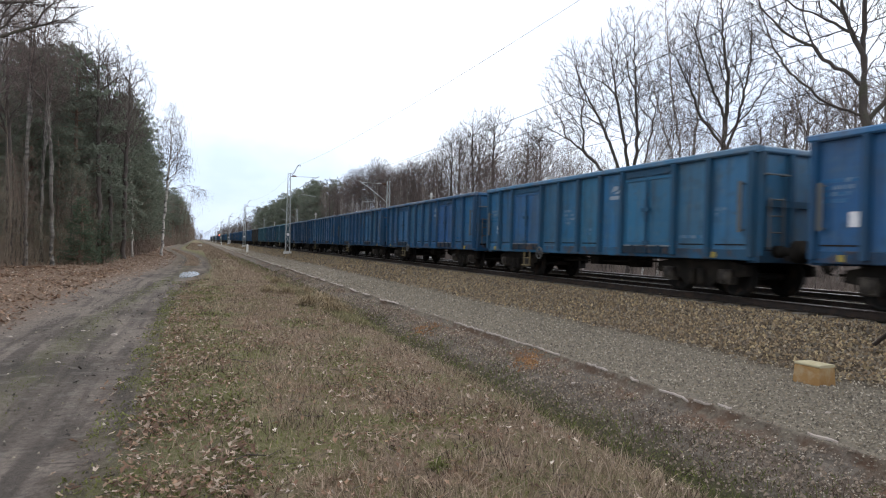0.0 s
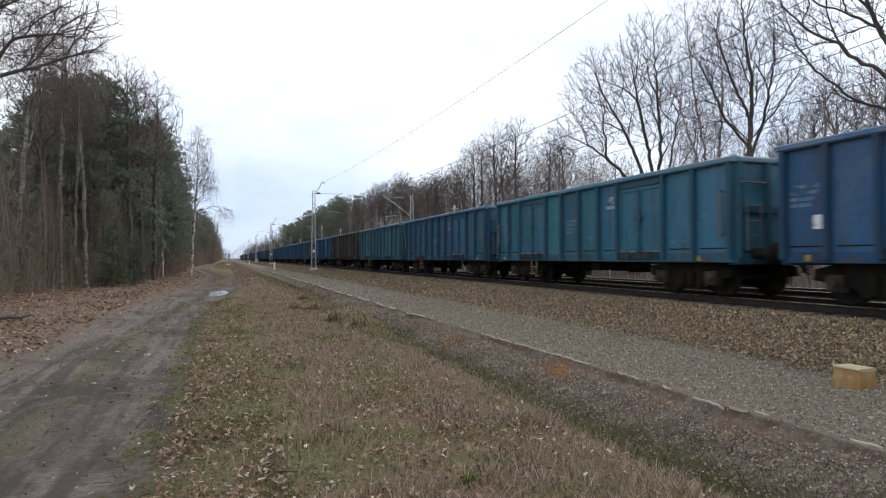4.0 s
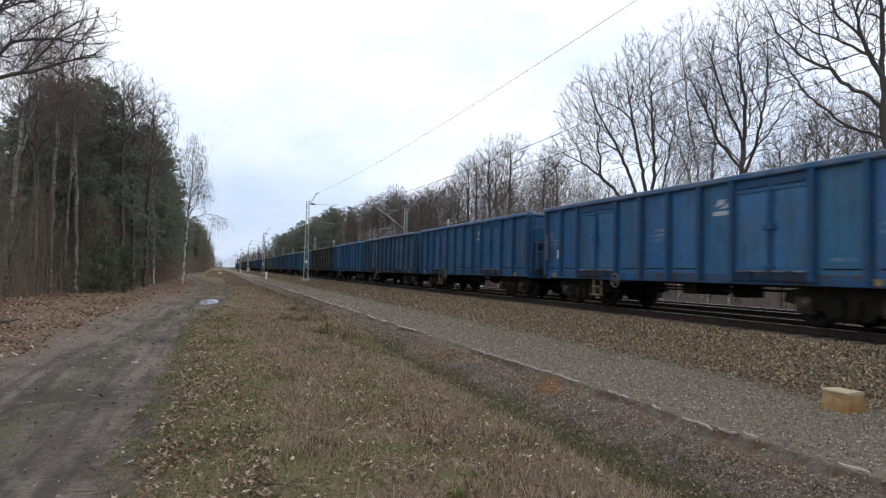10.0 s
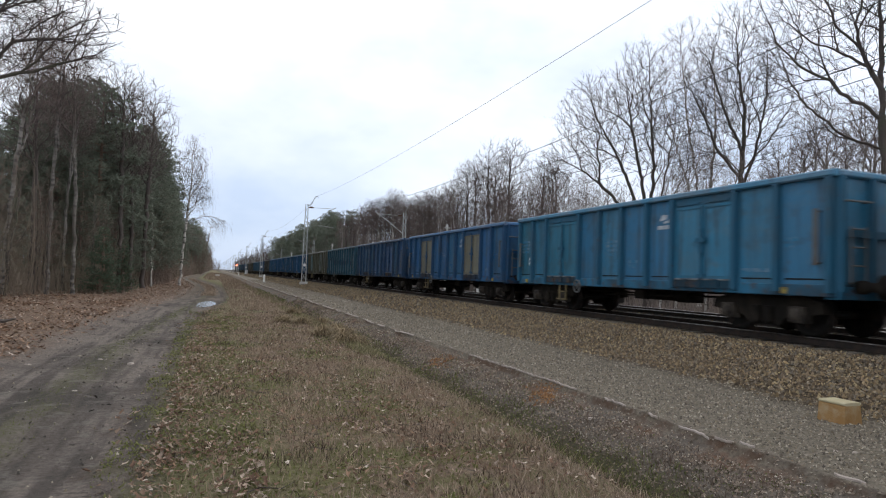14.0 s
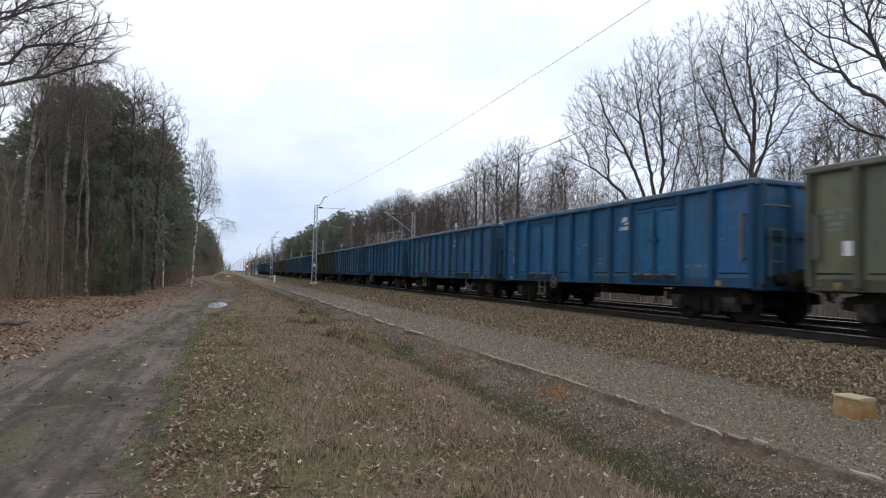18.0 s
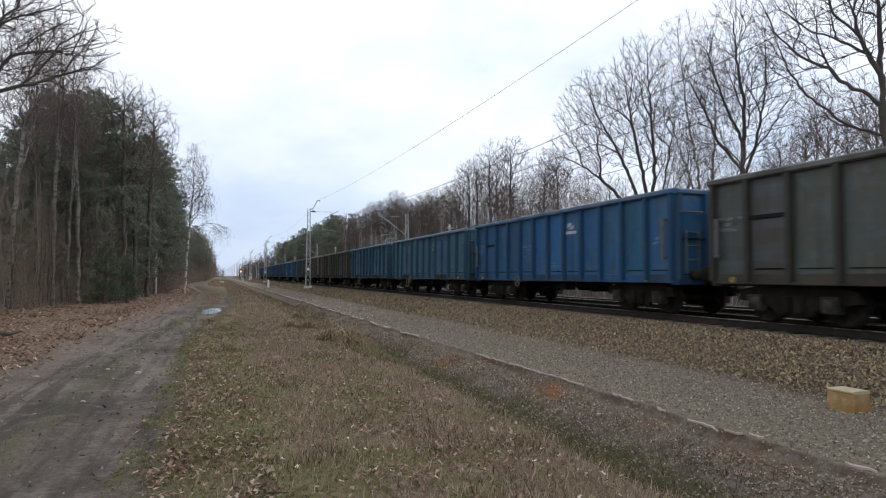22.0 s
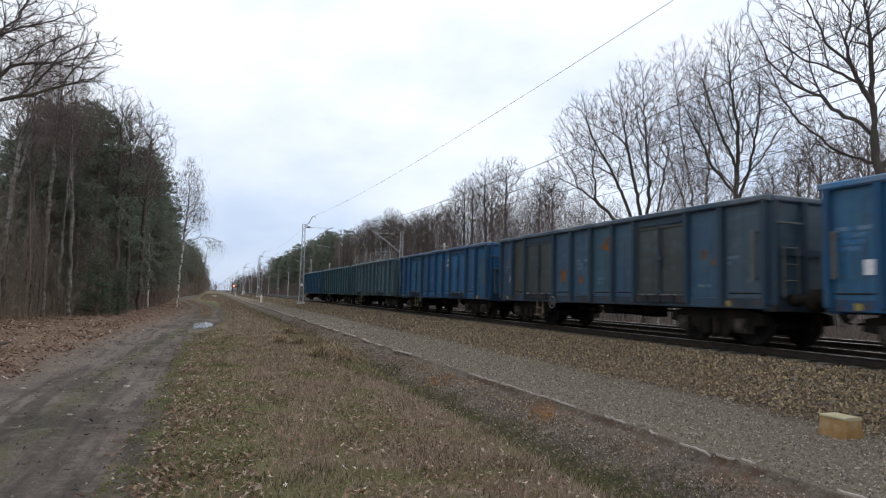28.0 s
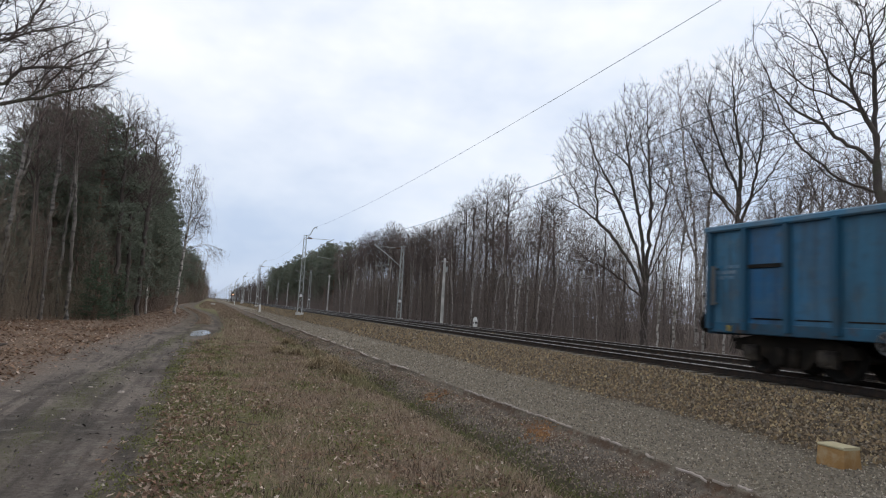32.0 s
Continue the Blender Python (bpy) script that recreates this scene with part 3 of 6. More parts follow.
# ---- tracks ----
def build_track(cx, name, label):
    track = thing(name, label, "railway track", kind="structure")
    for side in (-0.755, 0.755):
        x = cx + side
        body = Shape()
        for y0, y1 in ((-40, 60), (60, 1500)):
            body.slab(((x - 0.075, -0.172), (x + 0.075, -0.172), (x + 0.075, -0.160), (x + 0.014, -0.145), (x + 0.010, -0.045), (x + 0.036, -0.036), (x + 0.036, -0.017),
                       (x - 0.036, -0.017), (x - 0.036, -0.036), (x - 0.010, -0.045), (x - 0.014, -0.145), (x - 0.075, -0.160)), y0, y1, "y")
        rail = part("rail", body, rail_steel, track)
        head = Shape().slab(((x - 0.036, -0.017), (x + 0.036, -0.017), (x + 0.029, -0.005), (x + 0.016, 0.0), (x - 0.016, 0.0), (x - 0.029, -0.005)), -40, 1500, "y")
        part("running_surface", head, rail_head, rail, "shiny worn rail head")
    return track


def sleeper_mesh():
    s = Shape()
    s.slab(((-1.30, -0.30), (1.30, -0.30), (1.30, -0.195), (0.95, -0.175), (0.5, -0.19), (-0.5, -0.19), (-0.95, -0.175), (-1.30, -0.195)), -0.13, 0.13, "y")
    return s


near_track = build_track(TRACK, "track_1", "railway track with worn steel rails on ballast")
far_track = build_track(TRACK_FAR, "track_2", "second railway track behind the train")


# ---- overhead line ----
def catenary(y, y0, y1, z_low, z_end):
    k = (y - (y0 + y1) / 2) / ((y1 - y0) / 2)
    return z_low + (z_end - z_low) * k * k


SPANS = [3 + 66 * i for i in range(-1, 15)]
FAR_SPANS = [-1 + 66 * i for i in range(0, 15)]


def lattice_mast(x, y, top, reach, near):
    """A steel mast of two channels with lacing, a cantilever over its track and a gooseneck for the feeder."""
    d = 1 if reach > 0 else -1
    mast = thing("catenary_mast", "grey steel lattice catenary mast with a bracket over the track", "mast", (x, y, -0.35), group="catenary masts")
    part("footing", Shape().box(-0.4, 0.4, -0.35, 0.35, -0.6, 0.25, 0.05), concrete, mast)
    h = top + 0.35
    for s in (-1, 1):
        leg = Shape()
        leg.slab(((s * 0.24 - 0.05, -0.07), (s * 0.24 + 0.05, -0.07), (s * 0.24 + 0.05, 0.07), (s * 0.24 - 0.05, 0.07)), 0.2, h)
        leg.v = [(v[0] * (1 - 0.45 * (v[2] - 0.2) / h), v[1], v[2]) for v in leg.v]
        part("leg", leg, mast_steel, mast)
    steps = 11
    lacing = Shape()
    for i in range(steps):
        z0, z1 = 0.5 + (h - 0.8) * i / steps, 0.5 + (h - 0.8) * (i + 1) / steps
        w0, w1 = 0.23 * (1 - 0.45 * z0 / h), 0.23 * (1 - 0.45 * z1 / h)
        s = 1 if i % 2 else -1
        for p, q in (((-s * w0, -0.06, z0), (s * w1, -0.06, z1)), ((s * w0, 0.06, z0), (-s * w1, 0.06, z1))):
            if y < 80:
                part("lacing_bar", Shape().tube([p, q], 0.022, 4), mast_steel, mast)
            else:
                lacing.tube([p, q], 0.022, 4)
    if lacing.v:
        tagged(part("lacing", lacing, mast_steel, mast), kind="stuff")
    if near:
        goose = Shape().tube([(0, 0, h - 0.05), (0.32, 0, h - 0.12), (0.55, 0, h + 0.15), (0.82, 0, h + 0.78), (0.98, 0, h + 0.95), (1.15, 0, h + 0.98), (1.2, 0, h + 0.8)], 0.045, 6)
        part("gooseneck_bracket", goose, mast_steel, mast)
        part("feeder_insulator", Shape().lathe([(-0.24, 0.03), (-0.2, 0.08), (-0.12, 0.05), (-0.06, 0.08), (0.02, 0.05), (0.08, 0.08), (0.14, 0.03)], 10, "x", (0.55, 0, h - 0.28)), insulator, mast)
    arm = part("cantilever", Shape().tube([(d * 0.2, 0, h - 2.3), (d * abs(reach) * 0.62, 0, h - 1.0), (d * abs(reach) * 1.06, 0, h - 0.18)], 0.042, 6), mast_steel, mast)
    part("top_tie", Shape().tube([(d * 0.15, 0, h - 0.35), (d * abs(reach) * 1.02, 0, h - 0.3)], 0.022, 5), mast_steel, arm)
    part("registration_arm", Shape().tube([(d * abs(reach) * 0.45, 0, h - 2.25), (d * abs(reach) * 0.98, 0, h - 2.45)], 0.025, 5), mast_steel, arm)
    part("drop_tube", Shape().tube([(d * abs(reach) * 0.5, 0, h - 1.3), (d * abs(reach) * 0.5, 0, h - 2.4)], 0.02, 5), mast_steel, arm)
    part("arm_insulator", Shape().lathe([(-0.28, 0.03), (-0.22, 0.075), (-0.1, 0.05), (0.0, 0.075), (0.12, 0.05), (0.2, 0.075), (0.26, 0.03)], 10, "x", (d * 0.5, 0, h - 0.34)), insulator, mast)
    plate = Shape().box(-0.14, 0.14, -0.10, -0.09, 1.95, 2.25)
    part("number_plate", plate, white_plate, mast, "small white plate")
    return mast


for y in SPANS[2:]:
    lattice_mast(9.35, y, 8.5, TRACK - 9.35, True)
for y in FAR_SPANS[1:]:
    lattice_mast(19.5, y, 7.9, TRACK_FAR - 19.5, False)


def wire(name, line, x_at, z_at, spans, radius):
    s = Shape()
    pts = []
    for y0, y1 in zip(spans, spans[1:]):
        n = 14 if y1 < 150 else 5
        pts += [(x_at(y0 + (y1 - y0) * i / n), y0 + (y1 - y0) * i / n, z_at(y0 + (y1 - y0) * i / n, y0, y1)) for i in range(n)]
    s.tube(pts, radius, 4)
    part(name, s, wire_metal, line)


def zigzag(c):
    return lambda y: c + 0.18 * math.sin(math.pi * y / 66)


def near_messenger(y, a, b):
    if a > 60:
        return catenary(y, a, b, 6.42, 7.7)
    return 6.4 + (1.3 * ((y - 28) / 41) ** 2 if y > 28 else 0.0012 * (28 - y) ** 2)


def overhead_line(label, c, spans, messenger, drop_spans):
    line = thing("overhead_line", label, "overhead line")
    wire("messenger_wire", line, lambda y: c, messenger, spans, 0.012)
    wire("contact_wire", line, zigzag(c), lambda y, a, b: 5.72, spans, 0.011)
    for y0, y1 in drop_spans:
        for i in range(1, 9):
            y = y0 + (y1 - y0) * i / 9
            part("dropper", Shape().tube([(c, y, 5.72), (c, y, messenger(y, y0, y1))], 0.005, 3), wire_metal, line)


overhead_line("dark catenary and contact wires over the near track", TRACK, SPANS, near_messenger, ((3, 69), (69, 135)))
overhead_line("dark catenary and contact wires over the far track", TRACK_FAR, FAR_SPANS, lambda y, a, b: catenary(y, a, b, 6.5, 7.2), ((-1, 65), (65, 131)))
feeder = thing("feeder_line", "single dark feeder wire along the mast tops", "overhead line")
wire("feeder_wire", feeder, lambda y: 10.45, lambda y, a, b: 8.38 + 1.1 * ((y - 24) / 45) ** 2 if a < 60 else catenary(y, a, b, 8.4, 9.5), SPANS, 0.007)

# ---- poles, posts and signal ----
for i, (y, h) in enumerate(((54, 5.9), (114, 6.4), (178, 6.4), (240, 6.4), (300, 6.4), (362, 6.4), (425, 6.4))):
    pole = thing("concrete_pole", "pale concrete line pole with a short crossbar beyond the tracks", "pole", (20.4, y, -0.7), group="concrete poles")
    shaft = Shape().slab(((-0.13, -0.13), (0.13, -0.13), (0.13, 0.13), (-0.13, 0.13)), -0.3, h + 0.7)
    shaft.v = [(v[0] * (1 - 0.35 * (v[2] > 1)), v[1] * (1 - 0.35 * (v[2] > 1)), v[2]) for v in shaft.v]
    part("shaft", shaft, concrete, pole)
    part("crossbar", Shape().box(-0.32, 0.32, -0.05, 0.05, h + 0.35, h + 0.45), mast_steel, pole)
    for dx in (-0.28, 0.28):
        part("insulator", Shape().lathe([(0.0, 0.02), (0.03, 0.045), (0.09, 0.045), (0.12, 0.02)], 8, "z", (dx, 0, h + 0.45)), insulator, pole)
    if i == 0:
        part("switch_box", Shape().box(0.09, 0.30, -0.1, 0.1, h - 0.6, h - 0.1, 0.02), mast_steel, pole)
        part("lamp_bracket", Shape().tube([(-0.05, -0.1, h - 0.2), (-0.25, -0.3, h + 0.05), (-0.3, -0.4, h + 0.0)], 0.03, 5), mast_steel, pole)


def marker_post(x, y, h, w, mat_label, bars=True):
    post = thing("marker_post", mat_label, "marker post", (x, y, height(x, y) - 0.03))
    s = Shape().slab(((-w, -w), (w, -w), (w, w), (-w, w)), 0, h * 0.82)
    n = len(s.v)
    s.slab(((-w, -w), (w, -w), (w, w), (-w, w)), h * 0.82, h)
    s.v = s.v[:n + 4] + [(v[0] * 0.45, v[1] * 0.45, v[2]) for v in s.v[n + 4:]]
    part("post", s, white_post_paint, post)
    if bars:
        part("figure_bar", Shape().box(-w * 0.6, w * 0.6, -w - 0.006, -w - 0.001, h * 0.55, h * 0.68), black_paint, post, "dark worn figures")
        part("figure_bar", Shape().box(-w - 0.006, -w - 0.001, -w * 0.6, w * 0.6, h * 0.55, h * 0.68), black_paint, post, "dark worn figures")


marker_post(6.85, 92, 1.15, 0.135, "white concrete kilometre post on the gravel strip", False)
marker_post(20.3, 46, 1.2, 0.14, "white concrete kilometre post beside the far track")
marker_post(7.0, 192, 1.05, 0.10, "white concrete kilometre post on the gravel strip", False)
marker_post(20.3, 146, 0.95, 0.15, "white concrete kilometre post beside the far track", False)

red_glow = bpy.data.materials.new("red_signal_light")
red_glow.use_nodes = True
red_glow.node_tree.nodes["Principled BSDF"].inputs["Emission Color"].default_value = (1.0, 0.10, 0.03, 1)
red_glow.node_tree.nodes["Principled BSDF"].inputs["Emission Strength"].default_value = 22.0
signal = thing("railway_signal", "dark railway colour light signal showing red", "signal", (14.4, 437, -0.3))
part("mast", Shape().tube([(0, 0, -0.3), (0, 0, 5.8)], 0.08, 8), mast_steel, signal)
head = part("signal_head", Shape().box(-0.45, 0.45, -0.12, 0.08, 3.7, 5.9, 0.06), black_paint, signal)
part("red_lamp", Shape().lathe([(-0.18, 0.30), (-0.13, 0.36), (-0.1, 0.36)], 14, "y", (0, 0, 4.3)), red_glow, head, "glowing red lamp")
for dz in (5.0, 5.5):
    part("lamp_hood", Shape().lathe([(-0.24, 0.10), (-0.13, 0.11)], 12, "y", (0, 0, dz)), black_paint, head)
cabinet = thing("relay_cabinet", "pale grey trackside relay cabinet", "cabinet", (9.6, 203, -0.4))
part("case", Shape().box(-0.4, 0.4, -0.3, 0.3, 0, 1.3, 0.03), white_plate, cabinet)
part("roof", Shape().box(-0.45, 0.45, -0.35, 0.35, 1.3, 1.36), mast_steel, cabinet)

# the guy rod and anchor by the ballast
guy = thing("guy_rod", "dark steel guy rod rising from the ballast", "guy rod", (9.55, 6.35, -0.42))
part("rod", Shape().tube([(0, 0, -0.1), (0.05, -1.6, 1.5), (0.1, -4.6, 4.6)], 0.03, 6), rail_steel, guy)
part("anchor", Shape().box(-0.12, 0.12, -0.16, 0.16, -0.2, 0.04, 0.02), sleeper_concrete, guy)

# the ochre block on the gravel strip
block = thing("concrete_block", "ochre stained concrete block on the gravel strip", "concrete block", (7.42, 5.53, height(7.42, 5.53) - 0.02))
bb = Shape().box(-0.15, 0.15, -0.185, 0.185, 0, 0.25, 0.012)
bb.v = [(v[0] * (1 - 0.10 * (v[2] > 0.1)), v[1] * (1 - 0.06 * (v[2] > 0.1)), v[2]) for v in bb.v]
part("body", bb, block_concrete, block)
part("cap", Shape().box(-0.14, 0.14, -0.175, 0.175, 0.25, 0.285, 0.010), block_top, block, "pale worn top slab")

stub = thing("concrete_block", "broken pale concrete block lying on the far verge", "concrete block", (0.9, 150, height(0.9, 150) - 0.05), turn=25)
part("body", Shape().box(-0.45, 0.35, -0.3, 0.3, 0, 0.42, 0.05), concrete, stub)
part("chip", Shape().box(0.36, 0.62, -0.2, 0.15, 0, 0.24, 0.04), block_concrete, stub, "ochre broken piece")

# ---- trees ----
def skeleton(seed, guides, lobes, count, step, kill, rise, wander, thrift=0.42, sharp=0.9):
    """Limbs that grow from guide lines towards points strewn through the crown's lobes (x, y, z, rx, ry, rz): nodes, and each node's parent."""
    r = np.random.default_rng(seed)
    pts, parent = [np.array((0.0, 0.0, -0.4))], [-1]
    for line in guides:
        line = [np.array(p, dtype=float) for p in line]
        i = int(np.argmin([np.sum((p - line[0]) ** 2) for p in pts]))
        for p, q in zip([pts[i]] + line[1:], line[1:]):
            n = max(1, round(float(np.linalg.norm(q - p)) / step))
            for k in range(1, n + 1):
                pts.append(p + (q - p) * k / n + r.normal(0, step * 0.09, 3))
                parent.append(i)
                i = len(pts) - 1
    size = np.array([l[3] * l[4] * l[5] for l in lobes])
    pick = r.choice(len(lobes), count, p=size / size.sum())
    way = r.normal(0, 1, (count, 3))
    way /= np.linalg.norm(way, axis=1)[:, None]
    lobe = np.array(lobes, dtype=float)[pick]
    goal = lobe[:, :3] + way * lobe[:, 3:] * (r.random(count) ** 0.40)[:, None]
    n, room = len(pts), len(pts) + count * 9
    pos, heading, path = np.zeros((room, 3)), np.zeros((room, 3)), np.zeros(room)
    pos[:n] = pts
    heading[0] = (0, 0, 1)
    for i in range(1, n):
        d = pos[i] - pos[parent[i]]
        l = float(np.linalg.norm(d))
        heading[i], path[i] = d / (l + 1e-9), path[parent[i]] + l
    for g in goal:
        way = g - pos[:n]
        l = np.sqrt((way * way).sum(axis=1)) + 1e-6
        turned = 1 - (way * heading[:n]).sum(axis=1) / l
        i = int((l * (1 + sharp * turned) + thrift * path[:n]).argmin())
        if l[i] < kill:
            continue
        p, long = pos[i], float(l[i])
        end = way[i] / long + np.array((0, 0, rise))
        end /= np.linalg.norm(end)
        c1, c2 = p + (heading[i] * 0.6 + way[i] / long * 0.4) * long * 0.35, g - end * long * 0.35
        k = min(max(1, round(long / step)), 9)
        for j in range(1, k + 1):
            u = j / k
            q = p * (1 - u) ** 3 + c1 * 3 * u * (1 - u) ** 2 + c2 * 3 * u * u * (1 - u) + g * u ** 3 + r.normal(0, wander * step * 0.35, 3)
            d = q - pos[i]
            length = float(np.linalg.norm(d)) + 1e-9
            pos[n], heading[n], path[n] = q, d / length, path[i] + length
            parent.append(i)
            i, n = n, n + 1
        if n > room - 12:
            break
    pos = pos[:n]
    return pos, parent


def bare_tree(name, seed, guides, lobes, count, radius, bark, twig, label, step=0.36, kill=0.33, rise=0.10, wander=0.16, least=0.0072,
              sprigs=2, sprig=(0.25, 0.65), droop=0.0, thick=0.03, sharp=0.9, swell=0.5, group=""):
    """A leafless tree: trunk and limbs, and a crown of fine branches that end in sprigs."""
    pos, parent = skeleton(seed, guides, lobes, count, step, kill, rise, wander, sharp=sharp)
    n = len(pos)
    tips = [0] * n
    for i in range(n - 1, -1, -1):
        tips[i] = max(tips[i], 1)
        if i:
            tips[parent[i]] += tips[i]
    rad = [max(least, radius * (t / tips[0]) ** swell) for t in tips]
    kids = [[] for _ in range(n)]
    for i in range(1, n):
        kids[parent[i]].append(i)
    for k in kids:
        k.sort(key=lambda i: -rad[i])
    r = random.Random(seed)
    wood, twigs = Shape(), Shape()
    starts = [(None, 0)]
    while starts:
        root, i = starts.pop()
        line, radii = ([pos[root]], [rad[i]]) if root is not None else ([], [])
        while True:
            flare = 1 + 0.5 * math.exp(-max(pos[i][2], 0) / 0.25) if pos[i][2] < 1 else 1
            line.append(pos[i])
            radii.append(rad[i] * flare)
            starts += [(i, k) for k in kids[i][1:]]
            if not kids[i]:
                break
            i = kids[i][0]
        cut = next((j for j, w in enumerate(radii) if w < thick), len(radii))
        if cut >= 2:
            wood.tube(line[:cut + 1], radii[:cut + 1], 8 if radii[0] > 0.08 else 5, cap=False)
        if cut < len(line) - 1 or cut < 2:
            twigs.tube(line[max(cut - 1, 0):] if cut >= 2 else line, radii[max(cut - 1, 0):] if cut >= 2 else radii, 3, cap=False)
    for i in range(1, n):
        if rad[i] > least * 2.2:
            continue
        d = Vector(pos[i] - pos[parent[i]]).normalized()
        for _ in range(sprigs if kids[i] else sprigs + 2):
            p = Vector(pos[parent[i]]).lerp(Vector(pos[i]), r.random())
            l = r.uniform(*sprig)
            q = p + (d * 0.75 + Vector((r.gauss(0, 0.5), r.gauss(0, 0.5), r.gauss(0.18 - droop, 0.4)))) * l
            twigs.spike(p, q, least * 0.75)
            if droop:
                twigs.spike(q.lerp(p, 0.1), q + Vector((r.gauss(0, 0.12), r.gauss(0, 0.12), -droop * l * r.uniform(0.8, 1.8))), least * 0.6)
    tree = thing(name, label, "tree", group=group)
    part("trunk", wood, bark, tree, smooth=True)
    part("crown", twigs, twig, tree, "leafless branches and twigs", smooth=True)
    return tree


def tuft(s, p, size, r, blades):
    """A clump of needles: thin blades round a point."""
    for _ in range(blades):
        d = Vector((r.gauss(0, 1), r.gauss(0, 1), r.gauss(0.25, 0.8))).normalized()
        w = d.orthogonal().normalized() * (size * r.uniform(0.07, 0.13))
        q = p + d * (size * r.uniform(0.6, 1.1))
        n = len(s.v)
        base = p + Vector((r.uniform(-1, 1), r.uniform(-1, 1), r.uniform(-1, 1))) * size * 0.4
        s.v += [tuple(base - w), tuple(base + w), tuple(q)]
        s.f.append((n, n + 1, n + 2))


def pine_tree(tall, seed, crown_from=0.5, size=0.34, mat=needles, spread=2.3, name="pine_tree", label="tall scots pine with a dark green crown", step=0.46, blades=11, thick=7.0, peak=4.5):
    r = random.Random(seed)
    wood, green = Shape(), Shape()
    wood.tube([(0, 0, -0.4), (0, 0, 0.3), (r.uniform(-.1, .1), 0.1, tall * 0.4), (r.uniform(-.2, .2), r.uniform(-.2, .2), tall * 0.75), (0, 0, tall)], [0.24, 0.19, 0.15, 0.09, 0.02], 7, cap=False)
    for _ in range(26):
        z, a, l = tall * r.uniform(0.12, crown_from + 0.1), r.uniform(0, 6.28), r.uniform(0.5, 1.6)
        wood.spike(Vector((0, 0, z)), Vector((math.cos(a) * l, math.sin(a) * l, z + r.uniform(-0.3, 0.3))), 0.022)
    z = tall * crown_from
    while z < tall:
        k = (z - tall * crown_from) / (tall * (1 - crown_from))
        reach = spread * (1 - k ** peak) ** 0.8 * r.uniform(0.55, 1.15) + (0.5 if peak > 2 else 0.15)
        for b in range(r.randint(4, 5)):
            a = r.uniform(0, 6.28)
            tip = Vector((math.cos(a) * reach, math.sin(a) * reach, z + reach * r.uniform(-0.05, 0.35)))
            root = Vector((0, 0, z))
            wood.tube([tuple(root), tuple(tip)], [0.035, 0.008], 3, cap=False)
            for j in range(max(3, int(reach * thick))):
                f = r.uniform(0.25, 1.05)
                q = root.lerp(tip, f) + Vector((r.gauss(0, 0.9), r.gauss(0, 0.9), r.gauss(0.1, 0.6))) * size
                tuft(green, q, size * r.uniform(0.7, 1.2), r, blades)
        z += step * r.uniform(0.6, 1.3)
    tuft(green, Vector((0, 0, tall)), size, r, 14)
    tree = thing(name, label, "tree")
    part("trunk", wood, bark_pine, tree, smooth=True)
    part("crown", green, mat, tree, "dark green needle clumps")
    return tree


def place(tree, x, y, turn=0.0, scale=1.0):
    tree.scale = (scale, scale, scale)
    tree.matrix_basis = pose(x, y, height(x, y), 0, 0, turn) @ Matrix.Diagonal((scale, scale, scale, 1))
    return tree


def again(tree, x, y, turn, scale):
    c = copy_thing(tree, Matrix.Identity(4))
    c.matrix_basis = pose(x, y, height(x, y), 0, 0, turn) @ Matrix.Diagonal((scale, scale, scale, 1))
    return c


def at(az, dist):
    """Plan place at an azimuth from the tracks' direction, to the right, and a distance."""
    return math.sin(radians(az)) * dist, math.cos(radians(az)) * dist


# the large bare trees beyond the tracks, each turned to face the dirt track
FOOT = (0, 0, -0.4)
place(bare_tree("oak_tree", 11, (
    (FOOT, (0, 0, 3.4), (0.1, 0, 5.0)), ((0, 0, 3.2), (-0.8, 0.2, 5.2), (-2.2, 0.4, 7.2), (-3.8, 0.5, 8.7), (-5.4, 0.5, 9.6)), ((0, 0, 3.6), (-0.6, -0.4, 6.4), (-1.9, -0.7, 9.6), (-3.3, -0.9, 12.2)),
    ((0, 0, 3.9), (-0.3, 0.5, 7.6), (-1.0, 0.8, 11.0), (-1.5, 1.0, 14.4)), ((0.1, 0, 4.4), (0.25, -0.2, 9.0), (0, -0.3, 13.4), (-0.2, -0.3, 16.6)), ((0.1, 0, 4.2), (0.8, 0.3, 7.4), (1.4, 0.4, 10.8), (1.6, 0.4, 13.4)), ((0, 0, 3.8), (1.0, -0.4, 6.2), (2.1, -0.6, 8.4)),
    ((0, 0, 3.0), (-1.0, -0.3, 3.9), (-2.1, -0.4, 4.8), (-3.3, -0.5, 5.3), (-4.7, -0.5, 5.3)), ((0, 0, 1.5), (0.7, 0.3, 4.0), (1.0, 0.4, 7.5))),
    ((-2.2, 0, 12.0, 3.9, 3.6, 3.4), (-0.5, 0, 13.6, 2.0, 2.4, 3.9), (0.9, 0, 10.0, 2.0, 2.6, 3.0), (-4.4, 0, 9.8, 2.5, 2.2, 1.9), (-3.4, -0.5, 5.2, 2.2, 1.5, 1.2)), 3200, 0.20, bark_dark, oak_twig,
    "bare oak with a domed crown of arching limbs beyond the tracks", sharp=0.55, swell=0.46, sprigs=3, sprig=(0.2, 0.5)), *at(38.8, 40), -38.8)
